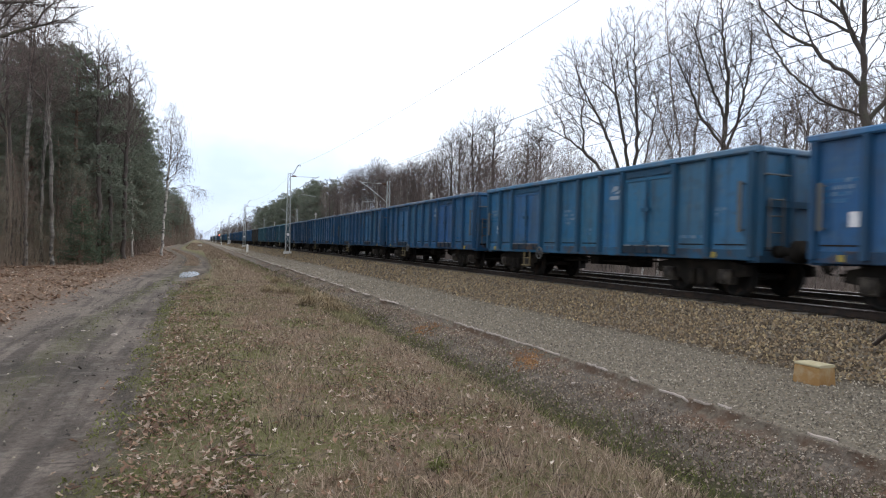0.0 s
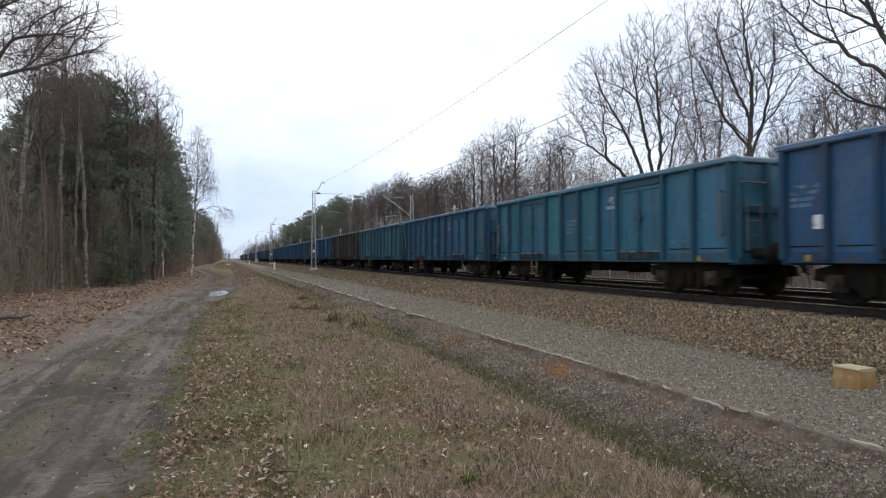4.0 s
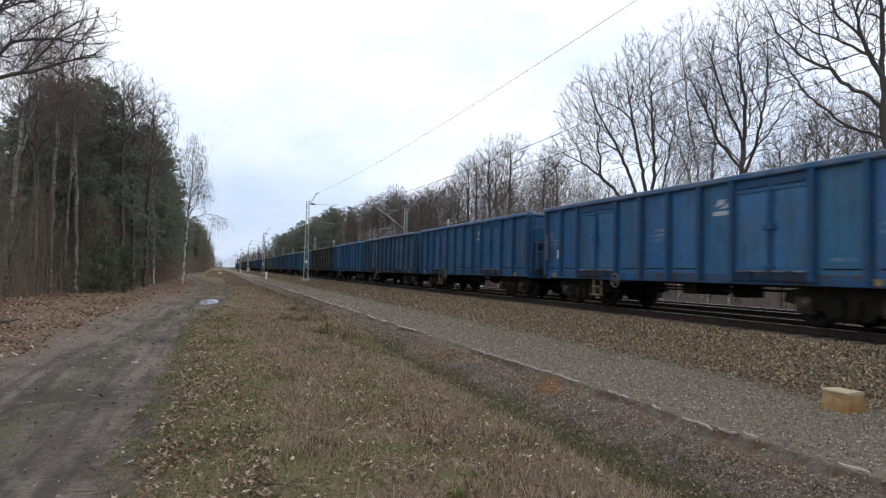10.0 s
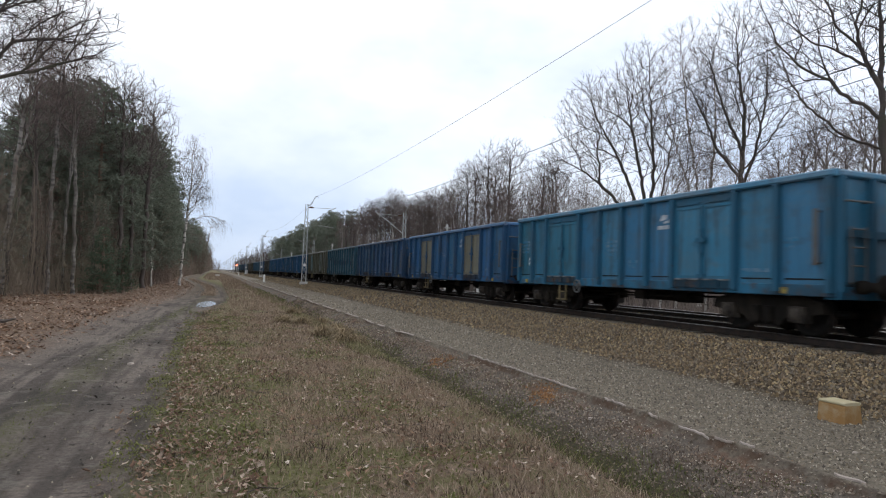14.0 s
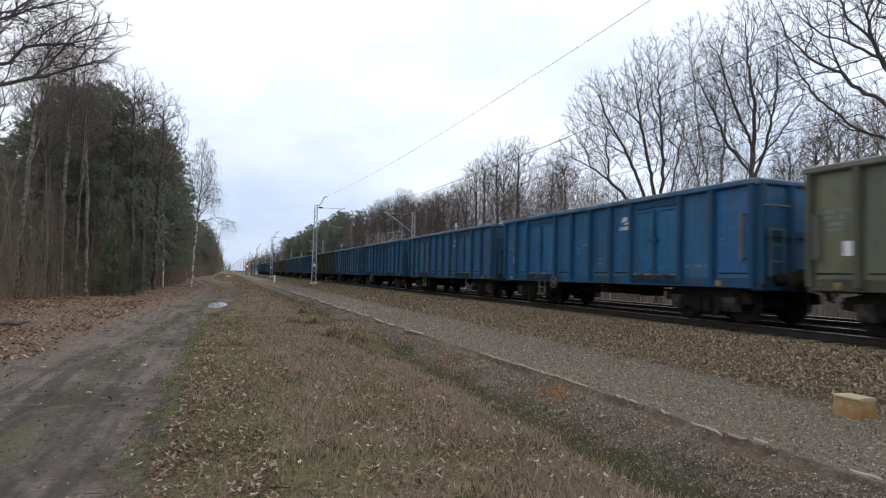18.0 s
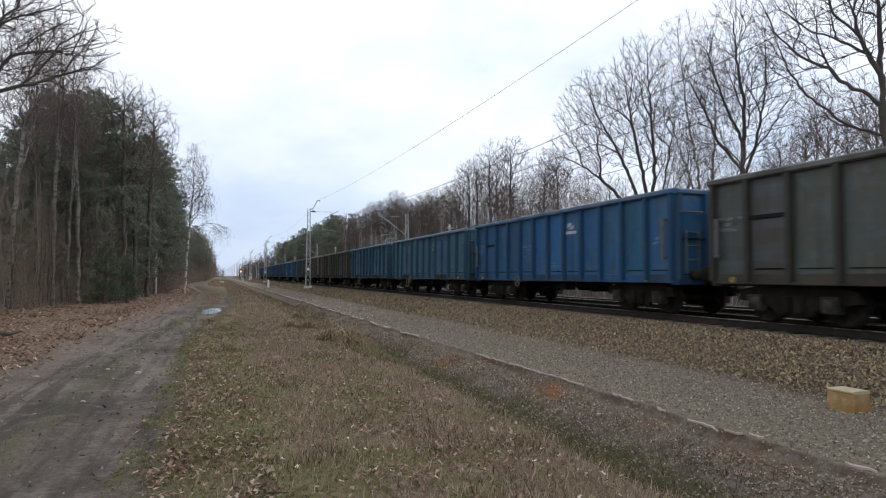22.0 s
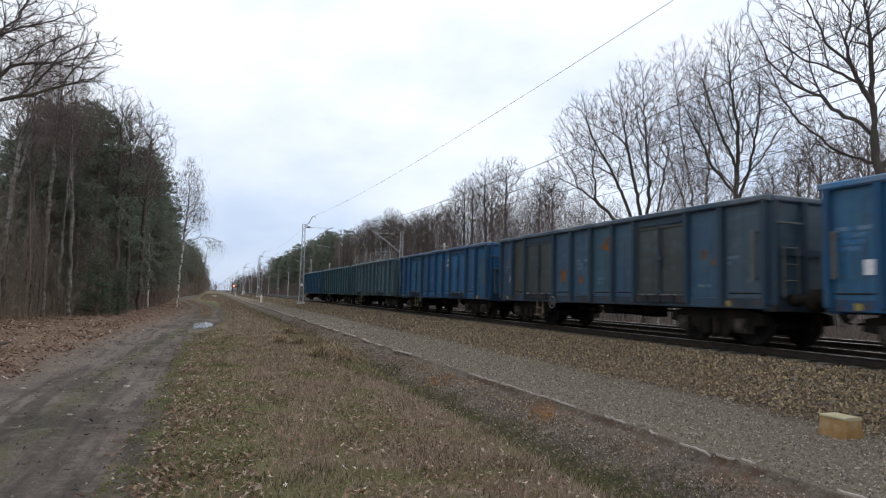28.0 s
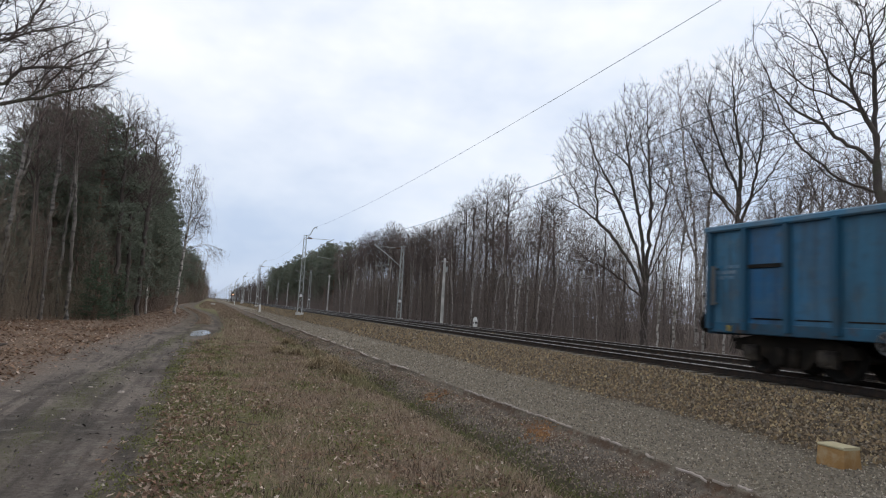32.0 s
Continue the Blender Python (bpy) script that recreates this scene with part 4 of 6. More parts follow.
place(bare_tree("oak_tree", 23, (
    (FOOT, (0, 0, 6.5), (0.25, 0, 9.7), (0.3, 0, 12.3), (-0.1, 0, 14.9), (-0.2, 0, 17.0)), ((0.1, 0, 7.2), (0.9, -0.3, 9.5), (1.5, -0.4, 13.0), (1.5, -0.3, 16.0)),
    ((0.1, 0, 7.8), (-1.2, 0.3, 10.0), (-2.4, 0.4, 13.2)), ((0.3, 0, 8.4), (1.4, 0.2, 10.0), (2.6, 0.3, 12.0)), ((0.2, 0, 9.6), (-0.8, -0.5, 12.2), (-1.7, -0.8, 15.4))),
    ((-0.3, 0, 14.8, 2.5, 2.5, 4.3), (1.1, 0, 12.2, 2.2, 2.2, 3.8), (-2.0, 0, 12.6, 2.0, 2.2, 4.4)), 2600, 0.19, bark_dark, oak_twig,
    "tall bare oak with steep limbs beyond the tracks", rise=0.22, sharp=0.8, swell=0.46, sprigs=3, sprig=(0.2, 0.5)), *at(46.0, 41), -46)
place(bare_tree("birch_tree", 29, (
    (FOOT, (0, 0, 5), (-0.3, 0, 9), (-1.0, 0, 13.5), (-1.5, 0, 19.0)), ((0, 0, 3), (0.6, 0.2, 8), (0.9, 0.3, 13), (0.7, 0.2, 18.0)), ((-0.1, 0, 6), (-1.3, -0.3, 10), (-2.6, -0.4, 15.0))),
    ((-1.2, 0, 15.6, 2.6, 2.4, 5.6), (0.8, 0, 14.0, 1.8, 2.0, 5.0)), 1350, 0.14, bark_birch, twig_birch, "tall bare birch with several pale stems beyond the tracks",
    rise=0.30, sprigs=2, droop=0.35), *at(43.1, 47), -43)
place(bare_tree("oak_tree", 37, (
    (FOOT, (0.1, 0, 5), (-0.25, 0, 8.0), (-0.3, 0, 10.7), (-0.8, 0, 11.9), (-1.2, 0, 13.0), (-2.1, -0.2, 14.1), (-2.5, -0.3, 15.4), (-3.0, -0.3, 16.8)),
    ((-0.25, 0, 9.3), (-0.4, 0.4, 11.7), (-0.3, 0.6, 14.0), (-0.7, 0.8, 17.4)), ((-0.3, 0, 9.5), (-1.1, -0.2, 10.2), (-1.9, -0.3, 10.8), (-2.3, -0.4, 11.4), (-3.3, -0.5, 12.1), (-4.6, -0.4, 13.7), (-5.4, -0.3, 16.2)),
    ((-2.3, -0.4, 11.4), (-3.3, -0.9, 11.5), (-4.9, -1.2, 12.5)), ((-0.9, 0, 12.0), (-2.3, 0.3, 13.2), (-3.2, 0.6, 13.8), (-4.6, 0.9, 15.5)), ((-1.2, 0, 13.0), (-1.3, -0.4, 13.9), (-0.7, -0.8, 16.2)),
    ((-0.2, 0, 8.0), (-1.7, -0.3, 8.7), (-2.8, -0.5, 9.9)), ((0, 0, 7.5), (1.3, 0.2, 9.8), (2.6, 0.3, 12.6))),
    ((-2.9, 0, 15.0, 3.2, 3.0, 4.0), (0.4, 0, 15.6, 3.2, 3.0, 4.2), (-4.0, -0.4, 12.6, 1.9, 1.9, 1.9), (2.2, 0, 12.0, 2.4, 2.6, 3.2), (-2.4, 0, 9.9, 1.6, 1.6, 1.3)), 2600, 0.205, bark_dark, oak_twig,
    "massive bare oak with long crooked limbs beyond the tracks", wander=0.22, sharp=0.55, swell=0.45, sprigs=3, sprig=(0.2, 0.5)), *at(56.5, 34), -56.5)
place(bare_tree("oak_tree", 51, (
    (FOOT, (0, 0, 4.2), (0.1, 0, 6.2), (0.3, 0.1, 9.0), (0.4, 0.2, 11.5)), ((0, 0, 4.6), (1.4, -0.1, 5.7), (2.7, -0.2, 6.1), (3.6, -0.2, 6.6), (4.1, -0.2, 6.9), (4.5, -0.2, 7.6), (5.3, -0.2, 8.1)),
    ((0, 0, 5.0), (1.4, 0.3, 6.2), (2.7, 0.4, 6.8), (3.0, 0.4, 7.3), (4.2, 0.5, 7.8), (4.9, 0.5, 8.1)), ((0.1, 0, 5.8), (1.4, -0.5, 7.0), (2.6, -0.7, 7.7), (3.7, -0.8, 8.4), (4.5, -0.8, 9.1)),
    ((0.1, 0, 6.2), (1.4, 0.6, 7.6), (2.6, 0.9, 8.3), (4.0, 1.0, 8.9)), ((2.6, -0.7, 7.7), (3.0, -0.8, 8.4), (3.4, -0.9, 9.6)), ((0.2, 0, 7.4), (1.4, 0.1, 8.8), (2.8, 0.1, 10.2))),
    ((3.4, 0, 8.0, 2.1, 2.0, 1.7), (1.6, 0, 9.2, 2.2, 2.2, 2.4), (0.2, 0, 11.0, 2.4, 2.4, 2.4), (4.3, 0, 7.9, 1.5, 1.5, 1.0)), 2500, 0.15, bark_dark, oak_twig,
    "bare spreading tree at the wood's edge beside the track", step=0.24, kill=0.22, rise=0.03, least=0.0045, sprigs=3, sprig=(0.12, 0.36), thick=0.02, sharp=0.6, swell=0.43), -7.9, 17.6, 24.2)


# kinds of lesser trees, each built once
def upright(r, tall, lean):
    """A trunk line that wavers a little on its way up."""
    a, b = r.uniform(-lean, lean), r.uniform(-lean, lean)
    return (FOOT, (a * 0.1, b * 0.1, tall * 0.25), (a * 0.5, b * 0.4, tall * 0.5), (a * 0.7, b * 0.9, tall * 0.75), (a, b, tall * 0.96))


def alder(seed, count=820, least=0.0088, label="slender bare alder in the wood", bark=bark_alder, twig=twig_grey):
    r = random.Random(seed)
    line = upright(r, 14.5, 0.6)
    a, b = line[-1][:2]
    lobes = ((a * 0.6, b * 0.6, 10.4, 1.9, 1.9, 3.2), (a * 0.8 + r.uniform(-0.5, 0.5), b, 12.3, 1.9, 1.9, 2.2), (r.uniform(-1.2, 1.2), r.uniform(-1.2, 1.2), 8.6, 1.5, 1.5, 1.5))
    return bare_tree("alder_tree", seed, (line,), lobes, count, 0.13, bark, twig, label, step=0.34, kill=0.30, rise=0.0, wander=0.22, least=least, sprigs=3, sprig=(0.2, 0.5), sharp=0.5, swell=0.47, group="bare trees of the wood")


def birch(seed, count=560, least=0.0075, label="bare birch with a pale trunk", bark=bark_birch):
    r = random.Random(seed)
    line = upright(r, 14.5, 1.0)
    a, b = line[-1][:2]
    fork = ((a * 0.4, b * 0.35, 5.5), (a * 0.4 + r.uniform(-0.5, 0.5), b, 9.0), (a + r.uniform(-1, 1), b + r.uniform(-0.8, 0.8), 12.8))
    lobes = ((a * 0.8, b * 0.8, 11.2, 1.5, 1.5, 3.6), (fork[2][0], fork[2][1], 11.0, 1.2, 1.2, 3.0))
    return bare_tree("birch_tree", seed, (line, fork), lobes, count, 0.088, bark, twig_birch, label, step=0.34, kill=0.30, rise=0.25, least=least, sprigs=2, droop=0.5, thick=0.024, group="birches of the wood")


def young_tree(seed):
    r = random.Random(seed)
    line = upright(r, 9.0, 0.9)
    a, b = line[-1][:2]
    return bare_tree("young_tree", seed, (line,), ((a * 0.5, b * 0.5, 5.2, 1.2, 1.2, 3.2), (a * 0.9, b * 0.9, 7.6, 0.8, 0.8, 1.8)), 200, 0.06, bark_dark, twig_brown,
                     "thin bare young tree in the wood", step=0.34, kill=0.32, rise=0.3, least=0.007, sprigs=2, sprig=(0.2, 0.6), thick=0.02, group="young trees of the wood")


tall_kinds = [alder(s) for s in (101, 102, 103)]
birch_kinds = [birch(s) for s in (201, 202, 203)]
grey_birch_kinds = [birch(s, label="bare birch with a grey stained trunk", bark=bark_birch_grey) for s in (204, 205)]
thin_kinds = [young_tree(s) for s in (301, 302, 303)]
far_tall_kinds = [alder(s, 400, 0.012, "slender bare alder deep in the wood", bark_hazed, twig_hazed) for s in (111, 112)]
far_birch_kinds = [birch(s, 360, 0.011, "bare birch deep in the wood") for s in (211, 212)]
pine_kinds = [pine_tree(15.0, s, 0.34, spread=2.5) for s in (401, 402)] + [pine_tree(13.5, 403, 0.16, spread=2.4)]
for tree in pine_kinds:
    tagged(tree, group="pines of the wood")
used = set()


def plant(kinds, i, x, y, turn, scale):
    tree = kinds[i % len(kinds)]
    if tree.name not in used:
        used.add(tree.name)
        return place(tree, x, y, turn, scale)
    return again(tree, x, y, turn, scale)


def wood_edge(y):
    """The left-hand wood's edge along the dirt track."""
    return float(np.interp(y, (20, 30, 36, 44, 58, 80, 110, 160, 300), (-9.0, -7.0, -5.6, -5.0, -3.9, -4.4, -5.6, -4.6, -3.4)))


wr = random.Random(77)
# right-hand wood: slender trees and birches, pines further on
for az, dist, kind, i, scale in ((24.6, 68, tall_kinds, 0, 1.16), (26.2, 66, tall_kinds, 1, 1.16), (22.6, 66, tall_kinds, 2, 1.0), (23.4, 72, tall_kinds, 1, 1.1), (29.2, 60, tall_kinds, 0, 0.98), (31.0, 62, tall_kinds, 2, 1.0), (25.4, 74, far_tall_kinds, 0, 1.1), (30.2, 68, far_tall_kinds, 1, 0.98),
                                 (33.2, 54, birch_kinds, 0, 0.82), (35.2, 52, tall_kinds, 1, 0.72), (41.2, 36, birch_kinds, 2, 0.72), (49.5, 46, birch_kinds, 0, 0.7), (48.0, 52, thin_kinds, 1, 1.0),
                                 (47.6, 50, tall_kinds, 0, 0.74), (49.0, 52, tall_kinds, 1, 0.88), (50.6, 50, far_tall_kinds, 0, 0.9), (52.2, 54, far_tall_kinds, 1, 1.0), (53.6, 48, tall_kinds, 0, 0.84), (55.4, 52, far_tall_kinds, 0, 1.04), (57.4, 50, far_tall_kinds, 1, 1.0), (36.4, 56, tall_kinds, 0, 0.62), (33.0, 58, thin_kinds, 1, 1.05), (36.8, 44, thin_kinds, 0, 1.0), (45.2, 34, birch_kinds, 0, 0.6), (14.4, 104, birch_kinds, 1, 1.02), (15.2, 100, birch_kinds, 2, 1.0), (16.2, 98, birch_kinds, 0, 0.92),
                                 (13.5, 108, birch_kinds, 1, 1.02), (12.3, 112, birch_kinds, 2, 0.98), (17.2, 92, tall_kinds, 2, 0.92), (18.4, 86, tall_kinds, 1, 0.92), (19.6, 80, tall_kinds, 0, 0.93), (20.6, 78, tall_kinds, 2, 0.98), (21.6, 72, tall_kinds, 1, 0.90), (23.4, 58, birch_kinds, 2, 0.75), (26.7, 56, birch_kinds, 0, 0.72), (27.4, 55, birch_kinds, 1, 0.68), (30.8, 50, birch_kinds, 2, 0.7), (32.7, 47, birch_kinds, 1, 0.62), (34.8, 44, birch_kinds, 0, 0.55), (39.9, 35.5, birch_kinds, 2, 0.62), (43.6, 34, birch_kinds, 0, 0.6), (51.4, 45, far_birch_kinds, 0, 1.0), (54.6, 44, far_birch_kinds, 1, 1.0), (58.6, 46, far_tall_kinds, 0, 0.98), (60.0, 50, far_tall_kinds, 1, 1.05)):
    x, y = at(az, dist)
    plant(kind, i, x, y, wr.uniform(0, 360), scale)
for y in range(16, 300, 4):
    x = 25.5 + wr.random() ** 1.3 * 14
    k = wr.random()
    kinds = (far_tall_kinds if y > 70 else tall_kinds) if k < 0.45 else (far_birch_kinds if y > 70 else birch_kinds) if k < 0.62 else thin_kinds
    if 142 < y < 260 and wr.random() < 0.75:
        kinds = pine_kinds
        x = min(x, 31.0)
    sc = (wr.uniform(0.76, 0.96) if y > 62 else wr.uniform(0.38, 0.52)) if kinds is not thin_kinds else wr.uniform(0.8, 1.2)
    plant(kinds, wr.randint(0, 2), x, y + wr.uniform(-2, 2), wr.uniform(0, 360), sc * (1.22 if kinds is pine_kinds else 1))
for i in range(30):
    az = 10.8 + 0.32 * i + wr.uniform(-0.15, 0.15)
    x = 26.0 + wr.random() * 5.0
    kinds = birch_kinds if wr.random() < (0.7 if 12.5 < az < 15.5 else 0.3) else tall_kinds
    plant(kinds, wr.randint(0, 2), x, x / math.tan(radians(az)), wr.uniform(0, 360), wr.uniform(0.96, 1.10) if az < 16.5 else wr.uniform(0.84, 1.0))
for i in range(18):
    az = 11.5 + 1.05 * i + wr.uniform(-0.4, 0.4)
    x = 24.6 + wr.random() * 2.5
    plant(birch_kinds, wr.randint(0, 2), x, x / math.tan(radians(az)), wr.uniform(0, 360), wr.uniform(0.9, 1.05) if az < 16 else wr.uniform(0.6, 0.82))
for y in range(140, 300, 5):
    plant(pine_kinds, wr.randint(0, 2), 25.0 + wr.random() * 5, y + wr.uniform(-2, 2), wr.uniform(0, 360), wr.uniform(1.0, 1.18))
place(bare_tree("birch_tree", 207, (
    (FOOT, (0.15, 0, 3.0), (0.35, 0, 6.0), (0.5, 0, 8.5), (0.6, 0, 12.4)), ((0.3, 0, 5.2), (1.1, -0.1, 5.9), (2.0, -0.2, 6.2), (2.9, -0.3, 6.0), (3.5, -0.4, 5.4)), ((0.25, 0, 4.2), (1.1, 0.3, 4.5), (1.9, 0.4, 4.0)),
    ((0.45, 0, 7.6), (1.2, 0.2, 9.2), (1.7, 0.3, 10.8)), ((0.45, 0, 7.2), (-0.2, 0.2, 9.0), (-0.6, 0.3, 11.0))),
    ((0.6, 0, 10.2, 1.4, 1.4, 3.2), (1.2, 0, 8.6, 1.2, 1.2, 2.2), (2.8, -0.3, 5.7, 0.9, 0.8, 0.5)), 520, 0.105, bark_birch, twig_birch, "leaning birch with drooping branches over the dirt track",
    step=0.32, kill=0.30, rise=0.1, least=0.008, sprigs=2, sprig=(0.3, 0.8), droop=0.9), -2.75, 58, 0)
# left-hand wood: pines behind, birches and bare trees at the edge
for x, y, kinds, i, scale in ((-8.4, 31.0, grey_birch_kinds, 0, 0.94), (-7.2, 33.0, grey_birch_kinds, 1, 0.96), (-6.3, 33.8, grey_birch_kinds, 0, 0.90), (-10.6, 33.0, far_tall_kinds, 0, 0.95), (-4.3, 50, birch_kinds, 0, 0.85), (-4.5, 46, tall_kinds, 0, 1.0), (-5.2, 40.5, tall_kinds, 1, 0.95), (-4.9, 43, tall_kinds, 2, 0.9),
                              (-8.3, 35, tall_kinds, 0, 0.86), (-7.4, 37, grey_birch_kinds, 1, 0.85),
                              (-9.6, 28, thin_kinds, 2, 0.80), (-8.4, 25, thin_kinds, 1, 1.0), (-6.6, 41, pine_kinds, 0, 0.80), (-9.4, 44, pine_kinds, 1, 0.84), (-11.0, 46, pine_kinds, 0, 0.80), (-12.6, 45, pine_kinds, 2, 0.64), (-14.2, 48, pine_kinds, 1, 0.6), (-10.2, 50, pine_kinds, 2, 1.03), (-13.2, 52, pine_kinds, 0, 0.82), (-15.8, 50, pine_kinds, 2, 0.66), (-8.4, 48, pine_kinds, 0, 0.94), (-8.4, 39, pine_kinds, 1, 0.77), (-6.2, 50, pine_kinds, 2, 0.85),
                              (-7.0, 38.5, pine_kinds, 2, 0.5), (-9.6, 37.5, pine_kinds, 2, 0.55), (-6.0, 44, pine_kinds, 2, 0.6), (-5.4, 48, pine_kinds, 2, 0.55), (-11.6, 39, pine_kinds, 2, 0.6), (-5.0, 54, pine_kinds, 2, 0.6), (-5.2, 60, pine_kinds, 2, 0.7), (-4.9, 67, pine_kinds, 2, 0.7)):
    plant(kinds, i, x, y, wr.uniform(0, 360), scale)
for y in range(26, 300, 4):
    for j in range(3 if y < 90 else 1):
        x = wood_edge(y) - 0.6 - wr.random() ** 1.3 * (15 if y < 90 else 7)
        k = wr.random()
        kinds = pine_kinds if k < (0.60 if y > 46 else 0.0) else far_tall_kinds if k < 0.74 else far_birch_kinds if k < 0.84 else thin_kinds
        sc = (wr.uniform(0.78, 0.96) if y > 46 else wr.uniform(0.45, 0.62)) if kinds is not thin_kinds else wr.uniform(0.6, 0.9)
        if kinds is pine_kinds:
            x = min(x, -6.2) if 60 < y < 130 else min(x, -4.9) if y > 60 else x
            sc *= 1.1 if y > 60 else 1.0
        if x < -0.22 * y:
            sc *= 0.72
        plant(kinds, wr.randint(0, 2), x, y + wr.uniform(-2, 2), wr.uniform(0, 360), sc)
for y in range(24, 66, 2):
    for j in range(2):
        plant(thin_kinds, wr.randint(0, 2), wood_edge(y) - 0.2 - wr.random() * 3.0, y + wr.uniform(-1, 1), wr.uniform(0, 360), wr.uniform(0.5, 0.85))
for y in range(18, 110, 3):
    plant(thin_kinds, wr.randint(0, 2), 24.2 + wr.random() * 4.0, y + wr.uniform(-1, 1), wr.uniform(0, 360), wr.uniform(0.5, 1.0) * (0.6 if y < 52 else 1.0))
spruce = pine_tree(4.6, 510, 0.04, 0.17, spruce_green, 1.25, "spruce_tree", "young green spruce at the wood's edge", 0.17, 9, 13.0, 1.0)
place(spruce, -5.3, 35.0, 0, 0.72)
again(spruce, -4.5, 36.6, 70, 0.56)


def stems(name, label, spot, count, tall, seed, mat, boughs=13, twigs=3):
    """The depth of a wood: upright stems with boughs and twigs, far too many to count."""
    r = random.Random(seed)
    s = Shape()
    for _ in range(count):
        x, y = spot(r)
        h = tall * r.uniform(0.5, 1.12) * (0.76 if x > 20 and y < 46 else 0.88 if x > 20 and y < 58 else 1.0)
        w = 0.026 + 0.00034 * math.hypot(x, y)
        p = Vector((x, y, height(x, y) - 0.1))
        lean = Vector((r.gauss(0, 0.10), r.gauss(0, 0.10), 1))
        mid, top = p + lean * h * 0.5 + Vector((r.gauss(0, 0.35), r.gauss(0, 0.35), 0)), p + lean * h
        s.tube([p, mid, top], [w, w * 0.65, w * 0.15], 3, cap=False)
        for b in range(boughs):
            f = 0.18 + 0.80 * r.random() ** 0.8
            a = p.lerp(mid, f * 2) if f < 0.5 else mid.lerp(top, f * 2 - 1)
            t = r.uniform(0, 6.283)
            reach = h * 0.22 * (1.2 - f) * r.uniform(0.6, 1.2) + 0.3
            q = a + Vector((math.cos(t) * reach, math.sin(t) * reach, reach * r.uniform(0.1, 1.0)))
            s.spike(a, q, w * 0.34)
            for _k in range(twigs):
                c = a.lerp(q, r.uniform(0.2, 0.95))
                s.spike(c, c + Vector((r.gauss(0, 0.45), r.gauss(0, 0.45), r.uniform(0.0, 0.8))) * reach * 0.8, w * 0.2)
    tagged(part(name, s, mat), label, "wood", kind="stuff")


stems("far_wood", "dense bare wood beyond the tracks", lambda r: (25.5 + r.random() ** 1.4 * 34, (14 + 300 * r.random() ** 1.6 if r.random() < 0.45 else r.uniform(55, 190))), 1100, 12.0, 71, twig_hazed, 14, 5)
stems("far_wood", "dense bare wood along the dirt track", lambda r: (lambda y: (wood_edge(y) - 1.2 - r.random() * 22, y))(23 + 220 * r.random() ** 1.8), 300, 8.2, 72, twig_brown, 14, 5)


stems("far_wood", "close set bare stems deep in the wood beyond the tracks", lambda r: (30 + r.random() * 60, 10 + 330 * r.random() ** 1.4), 1500, 11.5, 73, twig_hazed, 7, 4)
stems("far_wood", "close set bare stems deep in the wood along the dirt track", lambda r: (lambda y: (wood_edge(y) - 2 - r.random() * 30, y))(23 + 230 * r.random() ** 1.6), 560, 7.5, 74, twig_brown, 5, 3)

stems("far_wood", "bare wood along the line in the far distance", lambda r: (23.5 + r.random() * 30, 255 + 640 * r.random() ** 1.5), 900, 17.0, 75, twig_grey, 11, 3)
stems("far_wood", "wood along the dirt track in the far distance", lambda r: (-3.2 - r.random() ** 1.5 * 25, 180 + 720 * r.random() ** 1.3), 850, 16.0, 76, twig_brown, 11, 3)


stems("far_wood", "wood where the dirt track ends in the far distance", lambda r: (-120 + r.random() * 128, 800 + 250 * r.random()), 260, 15.0, 77, twig_hazed, 8, 2)


stems("far_wood", "dense bare saplings at the foot of the wood beyond the tracks", lambda r: (25 + r.random() ** 1.3 * 16, r.uniform(30, 120)), 520, 8.0, 78, twig_hazed, 12, 4)


def thicket(name, label, spot, count, tall, seed, mat):
    """Undergrowth: many thin tangled stems, each with a spray of twigs."""
    r = random.Random(seed)
    s = Shape()
    for _ in range(count):
        x, y = spot(r)
        z = height(x, y)
        h = tall * r.uniform(0.25, 1.0) ** 1.3 * 1.3
        w = 0.006 + 0.00018 * math.hypot(x, y)
        p = Vector((x, y, z - 0.05))
        q = p + Vector((r.gauss(0, 0.26) * h, r.gauss(0, 0.26) * h, h))
        s.spike(p, q, w * 1.2)
        for _k in range(7):
            a = p.lerp(q, r.uniform(0.08, 0.9))
            l = h * r.uniform(0.15, 0.5)
            s.spike(a, a + Vector((r.gauss(0, 0.6), r.gauss(0, 0.6), r.gauss(0.35, 0.4))) * l, w * 0.7)
    tagged(part(name, s, mat), label, "undergrowth", kind="stuff")


thicket("undergrowth", "dense leafless undergrowth of the wood beyond the tracks", lambda r: (23.5 + r.random() ** 1.2 * 22, 12 + 280 * r.random() ** 1.6), 7000, 4.6, 61, twig_hazed)
thicket("undergrowth", "dense leafless undergrowth at the wood's edge along the dirt track", lambda r: (lambda y: (wood_edge(y) - 0.1 - r.random() ** 1.3 * 13, y))(23 + 250 * r.random() ** 1.7), 8000, 3.0, 62, twig_brown)

# ---- the goods train ----
HALF = 6.375                       # half the body length
A_RIBS = (0.0, 1.05, 2.05, 4.1, 5.2, 6.3, 7.4, 8.4, 10.4, 11.5, 12.75)
A_DOORS = (2, 7)                   # bays with a pair of doors
B_RIBS = tuple(12.75 * i / 12 for i in range(13))
meshes = {}


def cached(key, make, mat, smooth=False):
    if key not in meshes:
        meshes[key] = make().mesh(key[0], mat, smooth)
    return meshes[key]


def at_side(a, b, x0, x1, z0, z1, c=0.0):
    return Shape().box(x0, x1, HALF - a, HALF - b, z0, z1, c)


